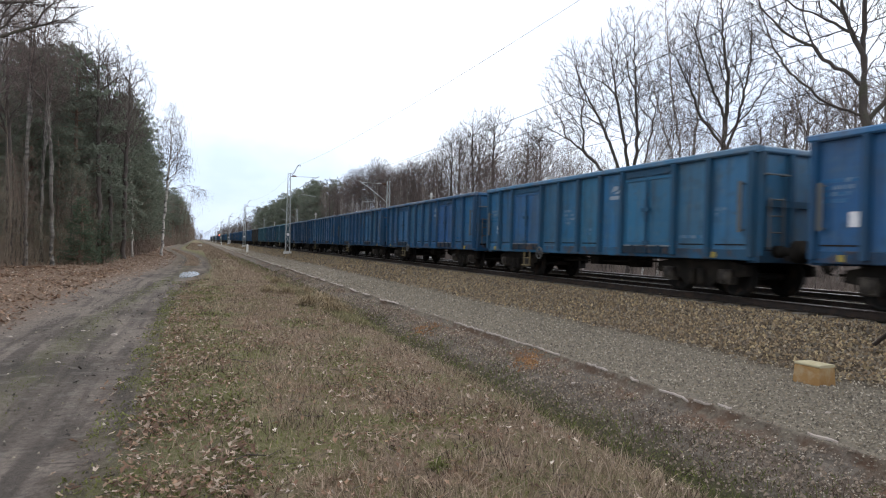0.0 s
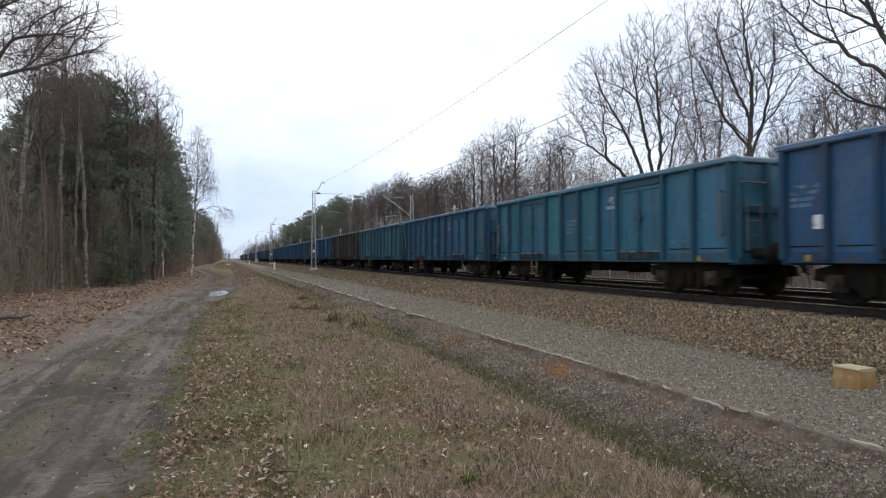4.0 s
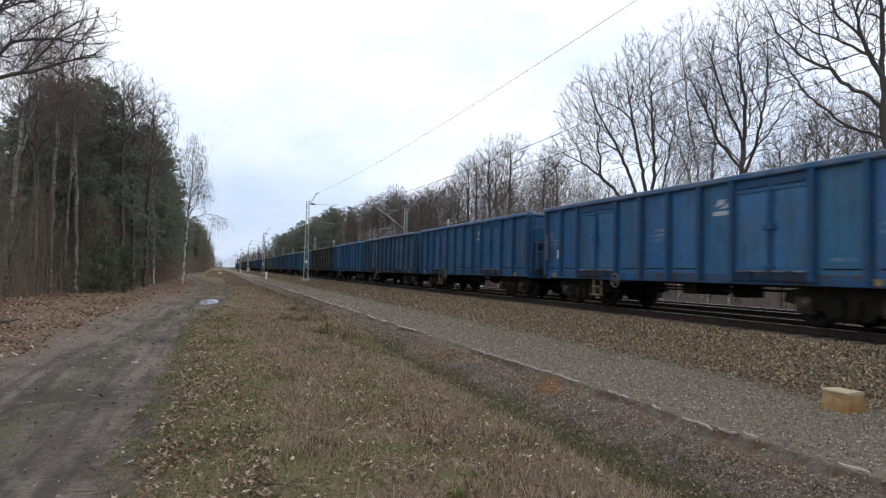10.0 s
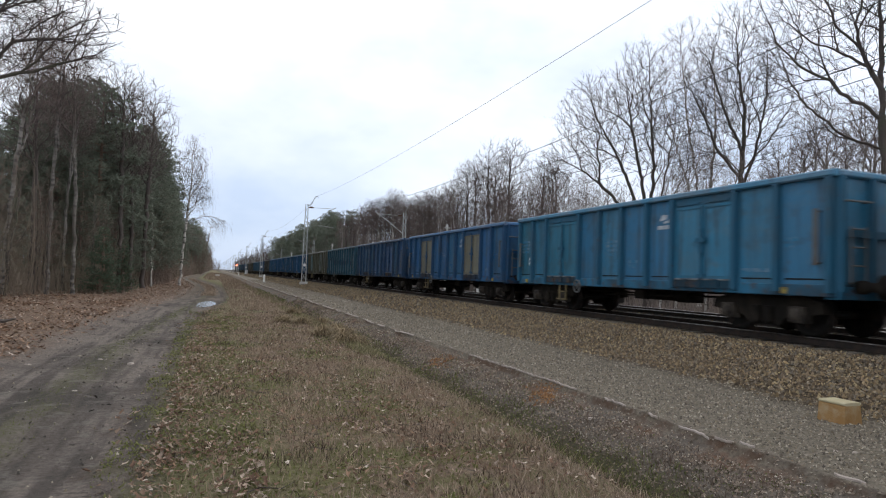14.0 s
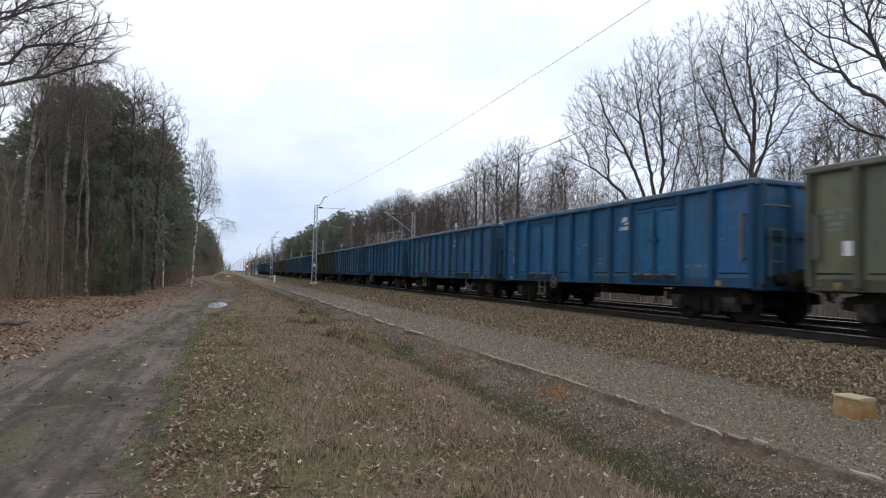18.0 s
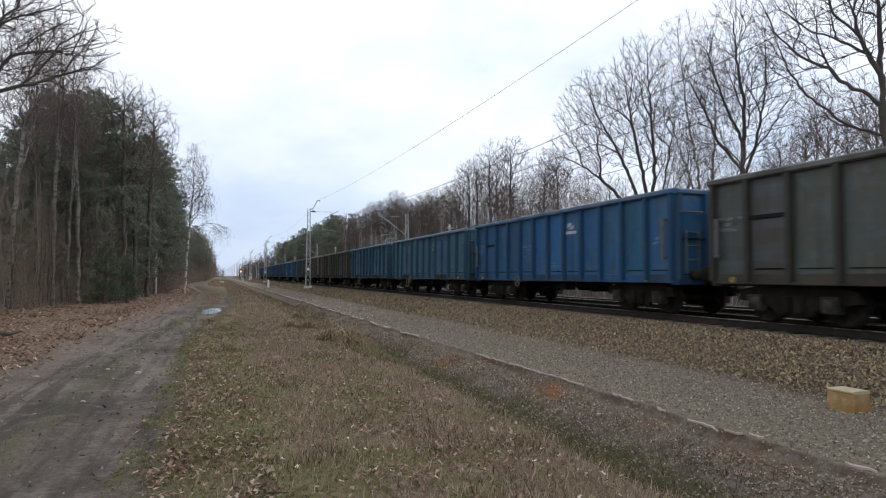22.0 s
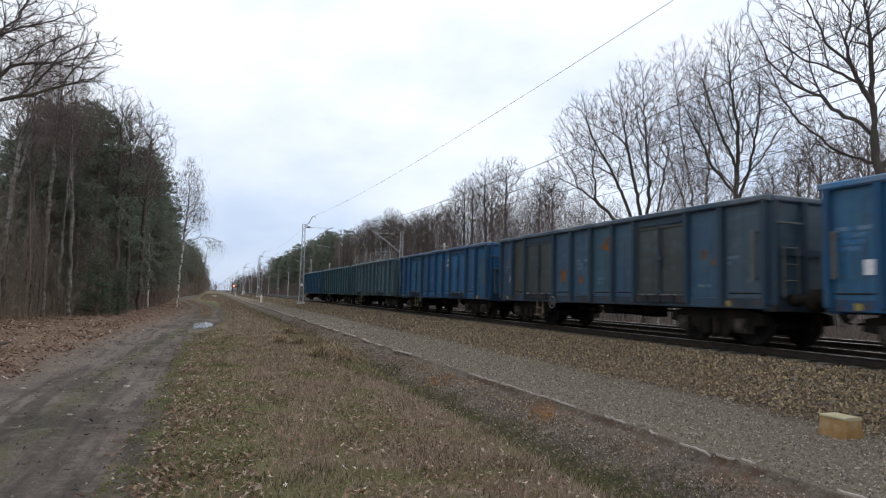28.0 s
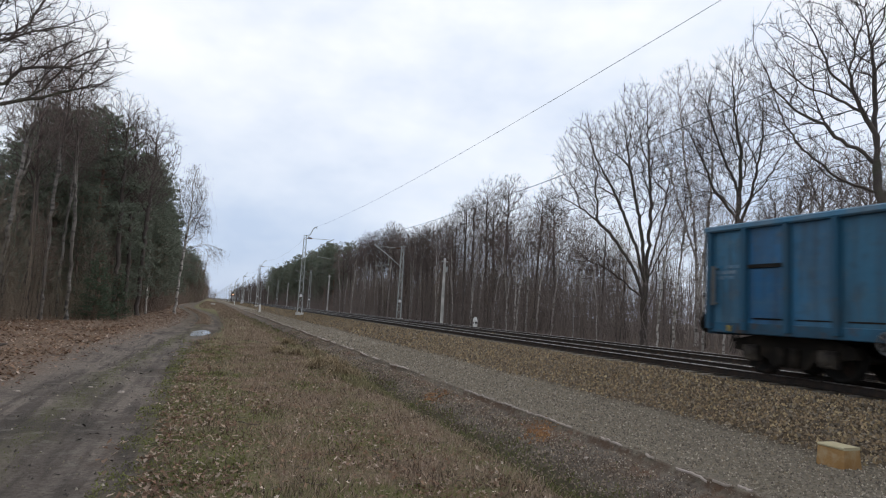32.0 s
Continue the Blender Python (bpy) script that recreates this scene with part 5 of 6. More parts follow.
def panel_shape(a, b):
    """A steel side sheet, a little dished between its edges."""
    s = Shape()
    ya, yb = HALF - a - 0.04, HALF - b + 0.04
    s.box(-1.40, -1.37, ya, yb, 1.08, 3.15)
    n = len(s.v)
    cy = (ya + yb) / 2
    s.v += [(-1.4015, ya - 0.12, 1.25), (-1.4015, yb + 0.12, 1.25), (-1.4015, yb + 0.12, 2.98), (-1.4015, ya - 0.12, 2.98), (-1.375, cy, 2.1)]
    return s


def rib_shape(a):
    y = HALF - a
    s = Shape()
    s.slab(((-1.39, y - 0.075), (-1.39, y + 0.075), (-1.53, y + 0.055), (-1.53, y - 0.055)), 0.92, 3.16)
    return s


def door_shape(a, b):
    return Shape().box(-1.425, -1.39, HALF - a, HALF - b, 1.14, 2.92)


def door_frame_shape(a, b):
    """The raised border of one door leaf."""
    s = Shape()
    ya, yb = HALF - a, HALF - b
    s.box(-1.45, -1.4245, ya, ya - 0.07, 1.14, 2.92)
    s.box(-1.45, -1.4245, yb + 0.07, yb, 1.14, 2.92)
    s.box(-1.449, -1.4245, ya - 0.069, yb + 0.069, 2.85, 2.92)
    s.box(-1.449, -1.4245, ya - 0.069, yb + 0.069, 1.14, 1.22)
    return s


def lintel_shape(a, b):
    s = Shape().box(-1.44, -1.39, HALF - a - 0.07, HALF - b + 0.07, 2.915, 3.15)
    s.box(-1.47, -1.44, HALF - a - 0.2, HALF - (a + b) / 2 + 0.12, 2.96, 3.02)
    s.box(-1.47, -1.44, HALF - (a + b) / 2 - 0.12, HALF - b + 0.2, 2.96, 3.02)
    return s


def threshold_shape(a, b):
    s = Shape().box(-1.47, -1.40, HALF - a - 0.07, HALF - b + 0.07, 0.93, 1.13)
    for f in (0.25, 0.5, 0.75):
        y = HALF - (a + (b - a) * f)
        s.box(-1.50, -1.46, y - 0.06, y + 0.06, 0.93, 1.14)
    return s


def ledge_shape(a, b):
    """The narrow worn lip under a door leaf."""
    return Shape().box(-1.485, -1.425, HALF - a - 0.05, HALF - b + 0.05, 1.115, 1.150)


def latch_shape(a, b):
    y = HALF - (a + b) / 2
    s = Shape().tube([(-1.475, y, 1.16), (-1.475, y, 2.88)], 0.022, 6)
    s.box(-1.52, -1.45, y - 0.14, y + 0.14, 2.02, 2.12)
    s.box(-1.50, -1.45, y - 0.05, y + 0.05, 1.75, 2.35)
    s.box(-1.49, -1.45, y - 0.12, y + 0.12, 1.17, 1.26)
    return s


def far_wall_shape(ribs):
    s = Shape().box(1.37, 1.40, -HALF, HALF, 1.08, 3.15)
    for a in ribs:
        s.box(1.40, 1.50, HALF - a - 0.06, HALF - a + 0.06, 0.96, 3.16)
    return s


def end_shape(e):
    s = Shape().box(-1.37, 1.37, e * (HALF - 0.05), e * HALF, 1.08, 3.15)
    return s


def end_rib_shape(e, x):
    y = e * HALF
    return Shape().slab(((x - 0.08, y - 0.005 * e), (x + 0.08, y - 0.005 * e), (x + 0.045, y + 0.12 * e), (x - 0.045, y + 0.12 * e)), 0.95, 3.16)


def frame_shape():
    return Shape().box(-0.32, 0.32, -6.14, 6.14, 0.78, 1.055)


def bogie_frame(side):
    """A cast side frame, deep over the boxes and bellied between them."""
    x = side * 1.02
    pts = ((-1.45, 0.50), (-1.40, 0.72), (-0.75, 0.86), (0.75, 0.86), (1.40, 0.72), (1.45, 0.50), (1.05, 0.44), (0.55, 0.36), (0.40, 0.20), (-0.40, 0.20), (-0.55, 0.36), (-1.05, 0.44))
    return Shape().slab(pts, x - 0.07, x + 0.07, "x")


def wheelset_shape():
    s = Shape()
    for e in (-1, 1):
        s.lathe([(e * 0.68, 0.13), (e * 0.68, 0.10), (e * 0.69, 0.40), (e * 0.685, 0.485), (e * 0.715, 0.485), (e * 0.72, 0.46), (e * 0.82, 0.45), (e * 0.82, 0.38), (e * 0.775, 0.36), (e * 0.765, 0.16), (e * 0.84, 0.12), (e * 0.84, 0.03)], 18, "x")
    s.lathe([(-1.1, 0.06), (-0.7, 0.085), (0.7, 0.085), (1.1, 0.06)], 10, "x")
    return s


def axlebox_shape(side, y):
    s = Shape().box(side * 0.98, side * 1.22, y - 0.17, y + 0.17, 0.28, 0.62, 0.03)
    s.lathe([(side * 1.22, 0.13), (side * 1.26, 0.12), (side * 1.28, 0.06)], 12, "x", (0, y, 0.46))
    return s


def spring_shape(side):
    s = Shape()
    for dy in (-0.16, 0.16):
        s.lathe([(0.22, 0.09), (0.30, 0.11), (0.38, 0.09), (0.46, 0.11), (0.54, 0.09), (0.60, 0.11)], 10, "z", (side * 1.12, dy, 0))
    return s


def buffer_shape(e, x):
    return Shape().lathe([(e * 6.44, 0.13), (e * 6.62, 0.13), (e * 6.64, 0.09), (e * 6.92, 0.09), (e * 6.94, 0.24), (e * 7.0, 0.235), (e * 7.02, 0.15)], 16, "y", (x, 0, 1.05))


def coupling_shape(e):
    s = Shape().box(-0.06, 0.06, e * 6.45, e * 6.82, 0.98, 1.12)
    s.tube([(0, e * 6.8, 1.0), (0.03, e * 6.9, 0.75), (-0.03, e * 6.98, 0.62), (0, e * 7.02, 0.9)], 0.035, 6)
    s.tube([(0.35, e * 6.45, 0.95), (0.35, e * 6.7, 0.62), (0.2, e * 6.95, 0.58)], 0.028, 6)
    return s


def ring_shape(a):
    """The hand-brake wheel."""
    y, z, x = HALF - a, 0.83, -1.56
    pts = [(x, y + 0.19 * math.cos(2 * math.pi * i / 20), z + 0.19 * math.sin(2 * math.pi * i / 20)) for i in range(21)]
    s = Shape().tube(pts, 0.022, 6, cap=False)
    for i in range(4):
        b = math.pi / 4 + math.pi / 2 * i
        s.tube([(x, y, z), (x, y + 0.19 * math.cos(b), z + 0.19 * math.sin(b))], 0.018, 5)
    s.tube([(x + 0.4, y, z), (x - 0.04, y, z)], 0.03, 6)
    return s


def step_shape(a):
    y = HALF - a
    s = Shape()
    for d in (-0.2, 0.2):
        s.box(-1.42, -1.38, y + d - 0.02, y + d + 0.02, 0.36, 0.9)
    s.box(-1.50, -1.36, y - 0.22, y + 0.22, 0.36, 0.40)
    s.box(-1.46, -1.36, y - 0.22, y + 0.22, 0.62, 0.65)
    return s


def handrail_shape(a, z0, z1):
    y = HALF - a
    s = Shape().box(-1.56, -1.53, y - 0.045, y + 0.045, z0, z1)
    for z in (z0 + 0.05, z1 - 0.05):
        s.tube([(-1.54, y, z), (-1.39, y, z)], 0.018, 5)
    return s


def end_rail_shape(e):
    s = Shape()
    y = e * (HALF + 0.16)
    for x in (-1.18, -0.78):
        s.tube([(x, y, 1.1), (x, y, 2.2)], 0.02, 5)
    for z in (1.45, 1.8, 2.15):
        s.tube([(-1.18, y, z), (-0.78, y, z)], 0.018, 5)
    s.tube([(-1.35, y, 2.68), (-0.62, y, 2.68)], 0.022, 5)
    for x in (-1.3, -0.7):
        s.tube([(x, y, 2.68), (x, e * HALF, 2.68)], 0.018, 5)
    return s


def tank_shape():
    s = Shape().lathe([(-0.55, 0.05), (-0.5, 0.16), (0.5, 0.16), (0.55, 0.05)], 12, "y", (0.55, 0.6, 0.66))
    s.box(-0.95, -0.55, -0.35, 0.1, 0.55, 0.82, 0.03)
    s.tube([(-0.2, -3.4, 0.7), (-0.2, 3.4, 0.7)], 0.03, 5)
    s.tube([(-0.8, -1.6, 0.68), (-0.75, 1.8, 0.62)], 0.025, 5)
    s.box(-0.3, 0.3, -1.3, -0.9, 0.5, 0.85, 0.03)
    return s


def bars_shape(a, z, rows, seed):
    """Short worn bars that stand for a block of lettering."""
    r = random.Random(seed)
    s = Shape()
    for i, width in enumerate(rows):
        y = HALF - a
        zz = z - i * 0.125
        while y > HALF - a - width:
            w = r.uniform(0.05, 0.16)
            s.box(-1.4075, -1.402, y, y - w, zz, zz + 0.075)
            y -= w + r.uniform(0.015, 0.05)
    return s


def logo_shape(a, z):
    """Two slanting strokes and a bar, the operator's mark as plain shapes."""
    s = Shape()
    y = HALF - a
    s.slab(((y, z), (y - 0.24, z + 0.03), (y - 0.3, z + 0.14), (y - 0.1, z + 0.16), (y - 0.04, z + 0.09)), -1.4075, -1.402, "x")
    s.slab(((y - 0.14, z - 0.07), (y - 0.40, z - 0.05), (y - 0.46, z + 0.07), (y - 0.34, z + 0.06), (y - 0.30, z + 0.0), (y - 0.16, z - 0.02)), -1.4075, -1.402, "x")
    s.box(-1.4075, -1.402, y + 0.08, y - 0.58, z - 0.22, z - 0.12)
    return s


ROYAL, BLUE = (0.014, 0.095, 0.27), (0.027, 0.118, 0.262)
GREYTEAL, TURQ, KHAKI = (0.075, 0.150, 0.185), (0.042, 0.185, 0.32), (0.165, 0.165, 0.115)
# type, colour, the colours of single bays
TRAIN = (("B", (0.045, 0.155, 0.27), {1: (0.02, 0.10, 0.28), 5: (0.06, 0.17, 0.25)}), ("B", (0.075, 0.160, 0.205), {}), ("A", GREYTEAL, {}), ("A", BLUE, {}), ("A", (0.046, 0.094, 0.150), {1: (0.07, 0.065, 0.055), 2: (0.055, 0.062, 0.058), 4: (0.045, 0.10, 0.165), 7: (0.055, 0.060, 0.056), 8: (0.042, 0.105, 0.18), 9: (0.05, 0.085, 0.115)}),
         ("A", (0.035, 0.15, 0.33), {}), ("A", (0.075, 0.13, 0.15), {9: (0.12, 0.15, 0.14), 3: (0.06, 0.14, 0.19)}), ("A", (0.15, 0.125, 0.09), {5: (0.30, 0.165, 0.055), 6: (0.06, 0.14, 0.18), 2: (0.10, 0.14, 0.12), 9: (0.12, 0.125, 0.10)}),
         ("A", (0.078, 0.076, 0.052), {}), ("A", (0.043, 0.125, 0.215), {}), ("A", (0.055, 0.135, 0.21), {}), ("B", BLUE, {}), ("B", (0.072, 0.070, 0.054), {}), ("A", (0.040, 0.150, 0.29), {}), ("A", ROYAL, {}),
         ("A", (0.03, 0.12, 0.24), {}), ("A", ROYAL, {}), ("A", KHAKI, {2: (0.08, 0.18, 0.21), 7: (0.14, 0.18, 0.17)}), ("B", (0.045, 0.13, 0.195), {3: (0.06, 0.13, 0.15)}), ("A", (0.03, 0.085, 0.19), {}),
         ("A", (0.03, 0.12, 0.28), {2: (0.19, 0.18, 0.13), 7: (0.19, 0.18, 0.13)}), ("A", TURQ, {}), ("B", (0.070, 0.074, 0.060), {}), ("A", (0.025, 0.10, 0.32), {}), ("A", (0.036, 0.096, 0.19), {0: (0.075, 0.085, 0.075), 6: (0.03, 0.12, 0.24)}),
         ("A", (0.025, 0.085, 0.24), {}), ("A", (0.03, 0.115, 0.28), {}), ("A", ROYAL, {}), ("A", (0.035, 0.11, 0.20), {}), ("A", (0.035, 0.14, 0.31), {}), ("A", (0.055, 0.046, 0.035), {2: (0.045, 0.085, 0.10), 5: (0.085, 0.055, 0.034), 7: (0.048, 0.075, 0.085), 9: (0.05, 0.07, 0.075)}),
         ("A", (0.045, 0.155, 0.215), {}), ("A", (0.035, 0.115, 0.21), {}), ("A", (0.04, 0.15, 0.23), {}), ("A", (0.025, 0.085, 0.22), {}), ("A", (0.028, 0.095, 0.27), {}), ("A", BLUE, {}), ("A", BLUE, {}),
         ("A", (0.034, 0.135, 0.26), {3: (0.025, 0.125, 0.25), 4: (0.025, 0.125, 0.25)}), ("A", (0.025, 0.09, 0.28), {}))


def colour_word(c):
    r, g, b = c
    if r > 0.17: return "khaki green"
    if r > 0.12 and b < 0.12: return "olive grey"
    if b < 0.09: return "rusty brown"
    if g > 0.22: return "turquoise"
    if g / b > 0.75: return "grey teal"
    if g / b < 0.445: return "deep blue"
    if g / b < 0.5: return "blue"
    return "faded blue"


def build_wagon(k):
    kind, colour, bays = TRAIN[k]
    bluish = lambda c: (c[0] * 0.8 if c[2] > 0.16 else c[0], max(c[1], 0.44 * c[2]), c[2])
    colour = bluish(tuple(c * 0.86 for c in colour))
    bays = {i: bluish(tuple(c * 0.86 for c in v)) for i, v in bays.items()}
    ribs = A_RIBS if kind == "A" else B_RIBS
    wagon = thing("coal_wagon", "weathered %s high sided steel bogie coal wagon" % colour_word(colour), "freight wagon", group="wagons of the train")
    r = random.Random(900 + k)
    grime = r.uniform(0.8, 1.0)

    def put(name, mesh, parent=wagon, tone=None, label=""):
        ob = new(name, mesh)
        ob.parent = parent
        t = tone or colour
        ob.color = (t[0], t[1], t[2], 1)
        return tagged(ob, label)

    # ribs and fittings: body colour darkened for the shade on their sides
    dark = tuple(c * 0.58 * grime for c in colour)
    # half of the rims are lightened, as if lit by the sky
    pale = tuple(c * 1.15 + 0.02 for c in colour) if r.random() < 0.5 else tuple(c * 0.75 + 0.012 for c in colour)
    put("floor", cached(("floor",), lambda: Shape().box(-1.37, 1.37, -HALF, HALF, 1.06, 1.14), running_gear))
    put("underframe", cached(("underframe",), frame_shape, running_gear))
    for i in range(9):
        y = -5.6 + 1.4 * i
        put("cross_member", cached(("cross_member", i), lambda: Shape().box(-1.31, 1.31, y - 0.06, y + 0.06, 0.90, 1.057), running_gear))
    for e in (-1, 1):
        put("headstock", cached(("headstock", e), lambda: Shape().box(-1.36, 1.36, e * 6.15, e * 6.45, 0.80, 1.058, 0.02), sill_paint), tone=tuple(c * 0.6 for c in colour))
    put("brake_gear", cached(("brake_gear",), tank_shape, running_gear))
    for side in (-1, 1):
        put("side_sill", cached(("side_sill", side), lambda: Shape().box(side * 1.42, side * 1.32, -HALF, HALF, 0.84, 1.08, 0.015), sill_paint), tone=tuple(c * 0.85 for c in colour))
        put("top_rim", cached(("top_rim", side), lambda: Shape().box(side * 1.53, side * 1.36, -HALF - 0.06, HALF + 0.06, 3.15, 3.29, 0.03), skylit_rim_paint), tone=pale)
    put("side_wall", cached(("side_wall", kind), lambda: far_wall_shape(ribs), paint))
    for i, (a, b) in enumerate(zip(ribs, ribs[1:])):
        tone = bays.get(i, tuple(c * r.uniform(0.9, 1.1) for c in colour))
        if kind == "A" and i in A_DOORS:
            m = (a + b) / 2
            for p, q in ((a + 0.085, m - 0.012), (m + 0.012, b - 0.085)):
                leaf = put("door", cached(("door", round(p, 3)), lambda: door_shape(p, q), paint), tone=tone)
                put("door_ledge", cached(("door_ledge", round(p, 3)), lambda: ledge_shape(p, q), ledge_paint), leaf, label="pale worn ledge")
                put("door_frame", cached(("door_frame", round(p, 3)), lambda: door_frame_shape(p, q), rib_paint), leaf, tone=tuple(c * 0.85 for c in tone))
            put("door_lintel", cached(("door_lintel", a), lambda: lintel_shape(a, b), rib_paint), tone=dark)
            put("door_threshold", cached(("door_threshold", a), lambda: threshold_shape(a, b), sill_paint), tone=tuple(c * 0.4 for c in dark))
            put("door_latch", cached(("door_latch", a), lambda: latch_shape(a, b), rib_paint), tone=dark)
        else:
            put("side_panel", cached(("side_panel", kind, i), lambda: panel_shape(a, b), paint), tone=tone)
            if (i + k) % 4:
                put("drain_slot", cached(("drain_slot", kind, i), lambda: at_side(a + 0.16, b - 0.16, -1.408, -1.399, 1.165, 1.195), running_gear))
        if kind == "B" and i == 1:
            put("hatch", cached(("hatch",), lambda: at_side(a + 0.12, b - 0.12, -1.44, -1.40, 1.2, 2.25, 0.01), paint), tone=tuple(c * 0.85 for c in tone))
            put("hatch_bar", cached(("hatch_bar",), lambda: at_side(a + 0.08, b - 0.08, -1.47, -1.40, 2.27, 2.35), running_gear))
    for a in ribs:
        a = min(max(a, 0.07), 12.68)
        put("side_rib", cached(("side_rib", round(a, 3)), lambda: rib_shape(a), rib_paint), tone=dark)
    for e in (-1, 1):
        end_tone = bays.get(9, colour) if e < 0 else colour
        put("end_wall", cached(("end_wall", e), lambda: end_shape(e), paint), tone=end_tone)
        put("end_rim", cached(("end_rim", e), lambda: Shape().box(-1.36, 1.36, e * (HALF - 0.06), e * (HALF + 0.10), 3.15, 3.285, 0.03), skylit_rim_paint), tone=pale)
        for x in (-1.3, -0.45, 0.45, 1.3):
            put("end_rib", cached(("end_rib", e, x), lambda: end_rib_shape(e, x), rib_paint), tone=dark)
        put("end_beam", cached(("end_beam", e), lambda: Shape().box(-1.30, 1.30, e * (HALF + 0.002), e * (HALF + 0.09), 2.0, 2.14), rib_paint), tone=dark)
        for x in (-0.875, 0.875):
            put("buffer", cached(("buffer", e, x), lambda: buffer_shape(e, x), running_gear, True))
        put("coupling", cached(("coupling", e), lambda: coupling_shape(e), running_gear))
        bogie = put("bogie", cached(("bogie",), lambda: Shape().box(-1.0, 1.0, -0.18, 0.18, 0.42, 0.76, 0.05), running_gear))
        bogie.location = (0, e * 4.5, 0)
        for side in (-1, 1):
            put("side_frame", cached(("side_frame", side), lambda: bogie_frame(side), running_gear), bogie)
            put("spring", cached(("spring", side), lambda: spring_shape(side), running_gear, True), bogie)
            for y in (-0.9, 0.9):
                put("axle_box", cached(("axle_box", side, y), lambda: axlebox_shape(side, y), axle_grease), bogie)
        for y in (-0.9, 0.9):
            w = put("wheelset", cached(("wheelset",), wheelset_shape, wheel_steel, True), bogie)
            w.location = (0, y, 0.46)
            wheelsets[y].append(w)
    put("end_handrail", cached(("end_handrail",), lambda: end_rail_shape(-1), grey_rail))
    put("handrail", cached(("handrail",), lambda: handrail_shape(12.45, 1.45, 2.55), grey_rail), label="pale grey handrail")
    if k % 3 != 1:
        put("handrail", cached(("handrail", 2), lambda: handrail_shape(0.25, 1.45, 2.35), grey_rail))
    if r.random() < 0.75:
        put("brake_wheel", cached(("brake_wheel",), lambda: ring_shape(4.2), grey_rail, True), label="round hand brake wheel")
    if kind == "A":
        put("step", cached(("step",), lambda: step_shape(3.1), step_paint))
    for a in (0.55, 11.6):
        put("lifting_mark", cached(("lifting_mark", a), lambda: at_side(a, a + 0.13, -1.45, -1.42, 0.88, 1.01), yellow_paint), label="yellow lifting mark")
    if kind == "A":
        put("label_plate", cached(("label_plate",), lambda: at_side(0.72, 0.95, -1.41, -1.40, 1.52, 1.80), white_plate), label="white label plate")
    if kind == "A":
        spots = ((5.45, 2.15, (0.7, 0.75, 0.68, 0.4)), (6.6, 1.55, (0.3, 0.2)), (0.2, 2.35, (0.6, 0.55, 0.5, 0.5)), (11.65, 1.95, (0.2, 0.2)), (10.55, 1.32, (0.6,)))
        logo = 7.85
    else:
        spots = ((4.4, 2.1, (0.6, 0.7, 0.66, 0.4)), (0.2, 2.3, (0.55, 0.5, 0.5)), (11.9, 2.0, (0.3, 0.2)), (6.5, 1.45, (0.4, 0.4)))
        logo = 7.55
    for i, (a, z, rows) in enumerate(spots):
        put("lettering", cached(("lettering", kind, i), lambda: bars_shape(a, z, rows, 40 + i), white_paint), label="worn white lettering bars")["kind"] = "stuff"
    if k != 4:
        fade = r.uniform(0.3, 0.95) * (0.3 if colour[2] < 0.09 else 1.0)
        put("operator_mark", cached(("operator_mark", kind), lambda: logo_shape(logo, 2.64), white_paint), tone=tuple(0.6 * fade + c * (1 - fade) for c in colour), label="white painted mark")
    if k == 5:
        gr = random.Random(55)
        for i in range(64):
            a = 2.25 + 8.3 * (i + gr.random()) / 64
            z = gr.uniform(1.25, 1.85)
            w, h = gr.uniform(0.06, 0.2), gr.uniform(0.1, 0.34)
            n = 8
            ring = [(HALF - a + w * (1 + 0.5 * gr.uniform(-1, 1)) * math.cos(6.283 * j / n), z + h * (1 + 0.5 * gr.uniform(-1, 1)) * math.sin(6.283 * j / n)) for j in range(n)]
            x = -1.4545 if (2.1 < a < 4.05 or 8.45 < a < 10.35) else -1.404
            x -= 0.0015 * (i % 7)
            spray = (spray_yellow if gr.random() < 0.28 and (a < 4 or a > 5.6) else spray_grey if gr.random() < 0.5 else white_paint)
            put("graffiti_patch", Shape().slab(ring, x - 0.001, x, "x").mesh("graffiti_patch", spray), label="sprayed graffiti patch")
    if k == 4:
        gr = random.Random(44)
        for a, z, w, h in ((4.6, 1.75, 0.22, 0.30), (5.7, 1.6, 0.14, 0.18), (7.0, 2.55, 0.26, 0.16), (7.1, 2.75, 0.16, 0.08), (10.9, 2.1, 0.13, 0.14), (11.2, 1.9, 0.06, 0.10)):
            ring = [(HALF - a + w * gr.uniform(0.6, 1.2) * math.cos(6.283 * j / 11), z + h * gr.uniform(0.6, 1.2) * math.sin(6.283 * j / 11)) for j in range(11)]
            put("rust_patch", Shape().slab(ring, -1.4045, -1.4025, "x").mesh("rust_patch", rust_orange), label="orange rust patch")
    if k == 8:
        for i in (4, 5, 6):
            a, b = ribs[i] + 0.1, ribs[i + 1] - 0.1
            z0, z1 = ((2.05, 2.65), (1.95, 2.8), (2.25, 2.62))[i - 4]
            put("fresh_panel_paint", at_side(a, b, -1.4045, -1.4025, z0, z1).mesh("fresh_panel_paint", spray_green), label="bright green repainted patch")
    if k in (18, 22):
        for i in range(3, 11):
            a, b = ribs[i] + 0.08, ribs[i + 1] - 0.08
            lo = r.uniform(1.65, 1.85)
            put("blue_band", at_side(a, b, -1.4045, -1.4025, lo, lo + r.uniform(0.25, 0.5)).mesh("blue_band", spray_blue), label="faded blue painted band")
    return wagon


spray_yellow = material("spray_yellow", (0.24, 0.25, 0.05), 0.7, spots=((6.0, 0.45, 0.6, (0.15, 0.2, 0.1), 0.7),))
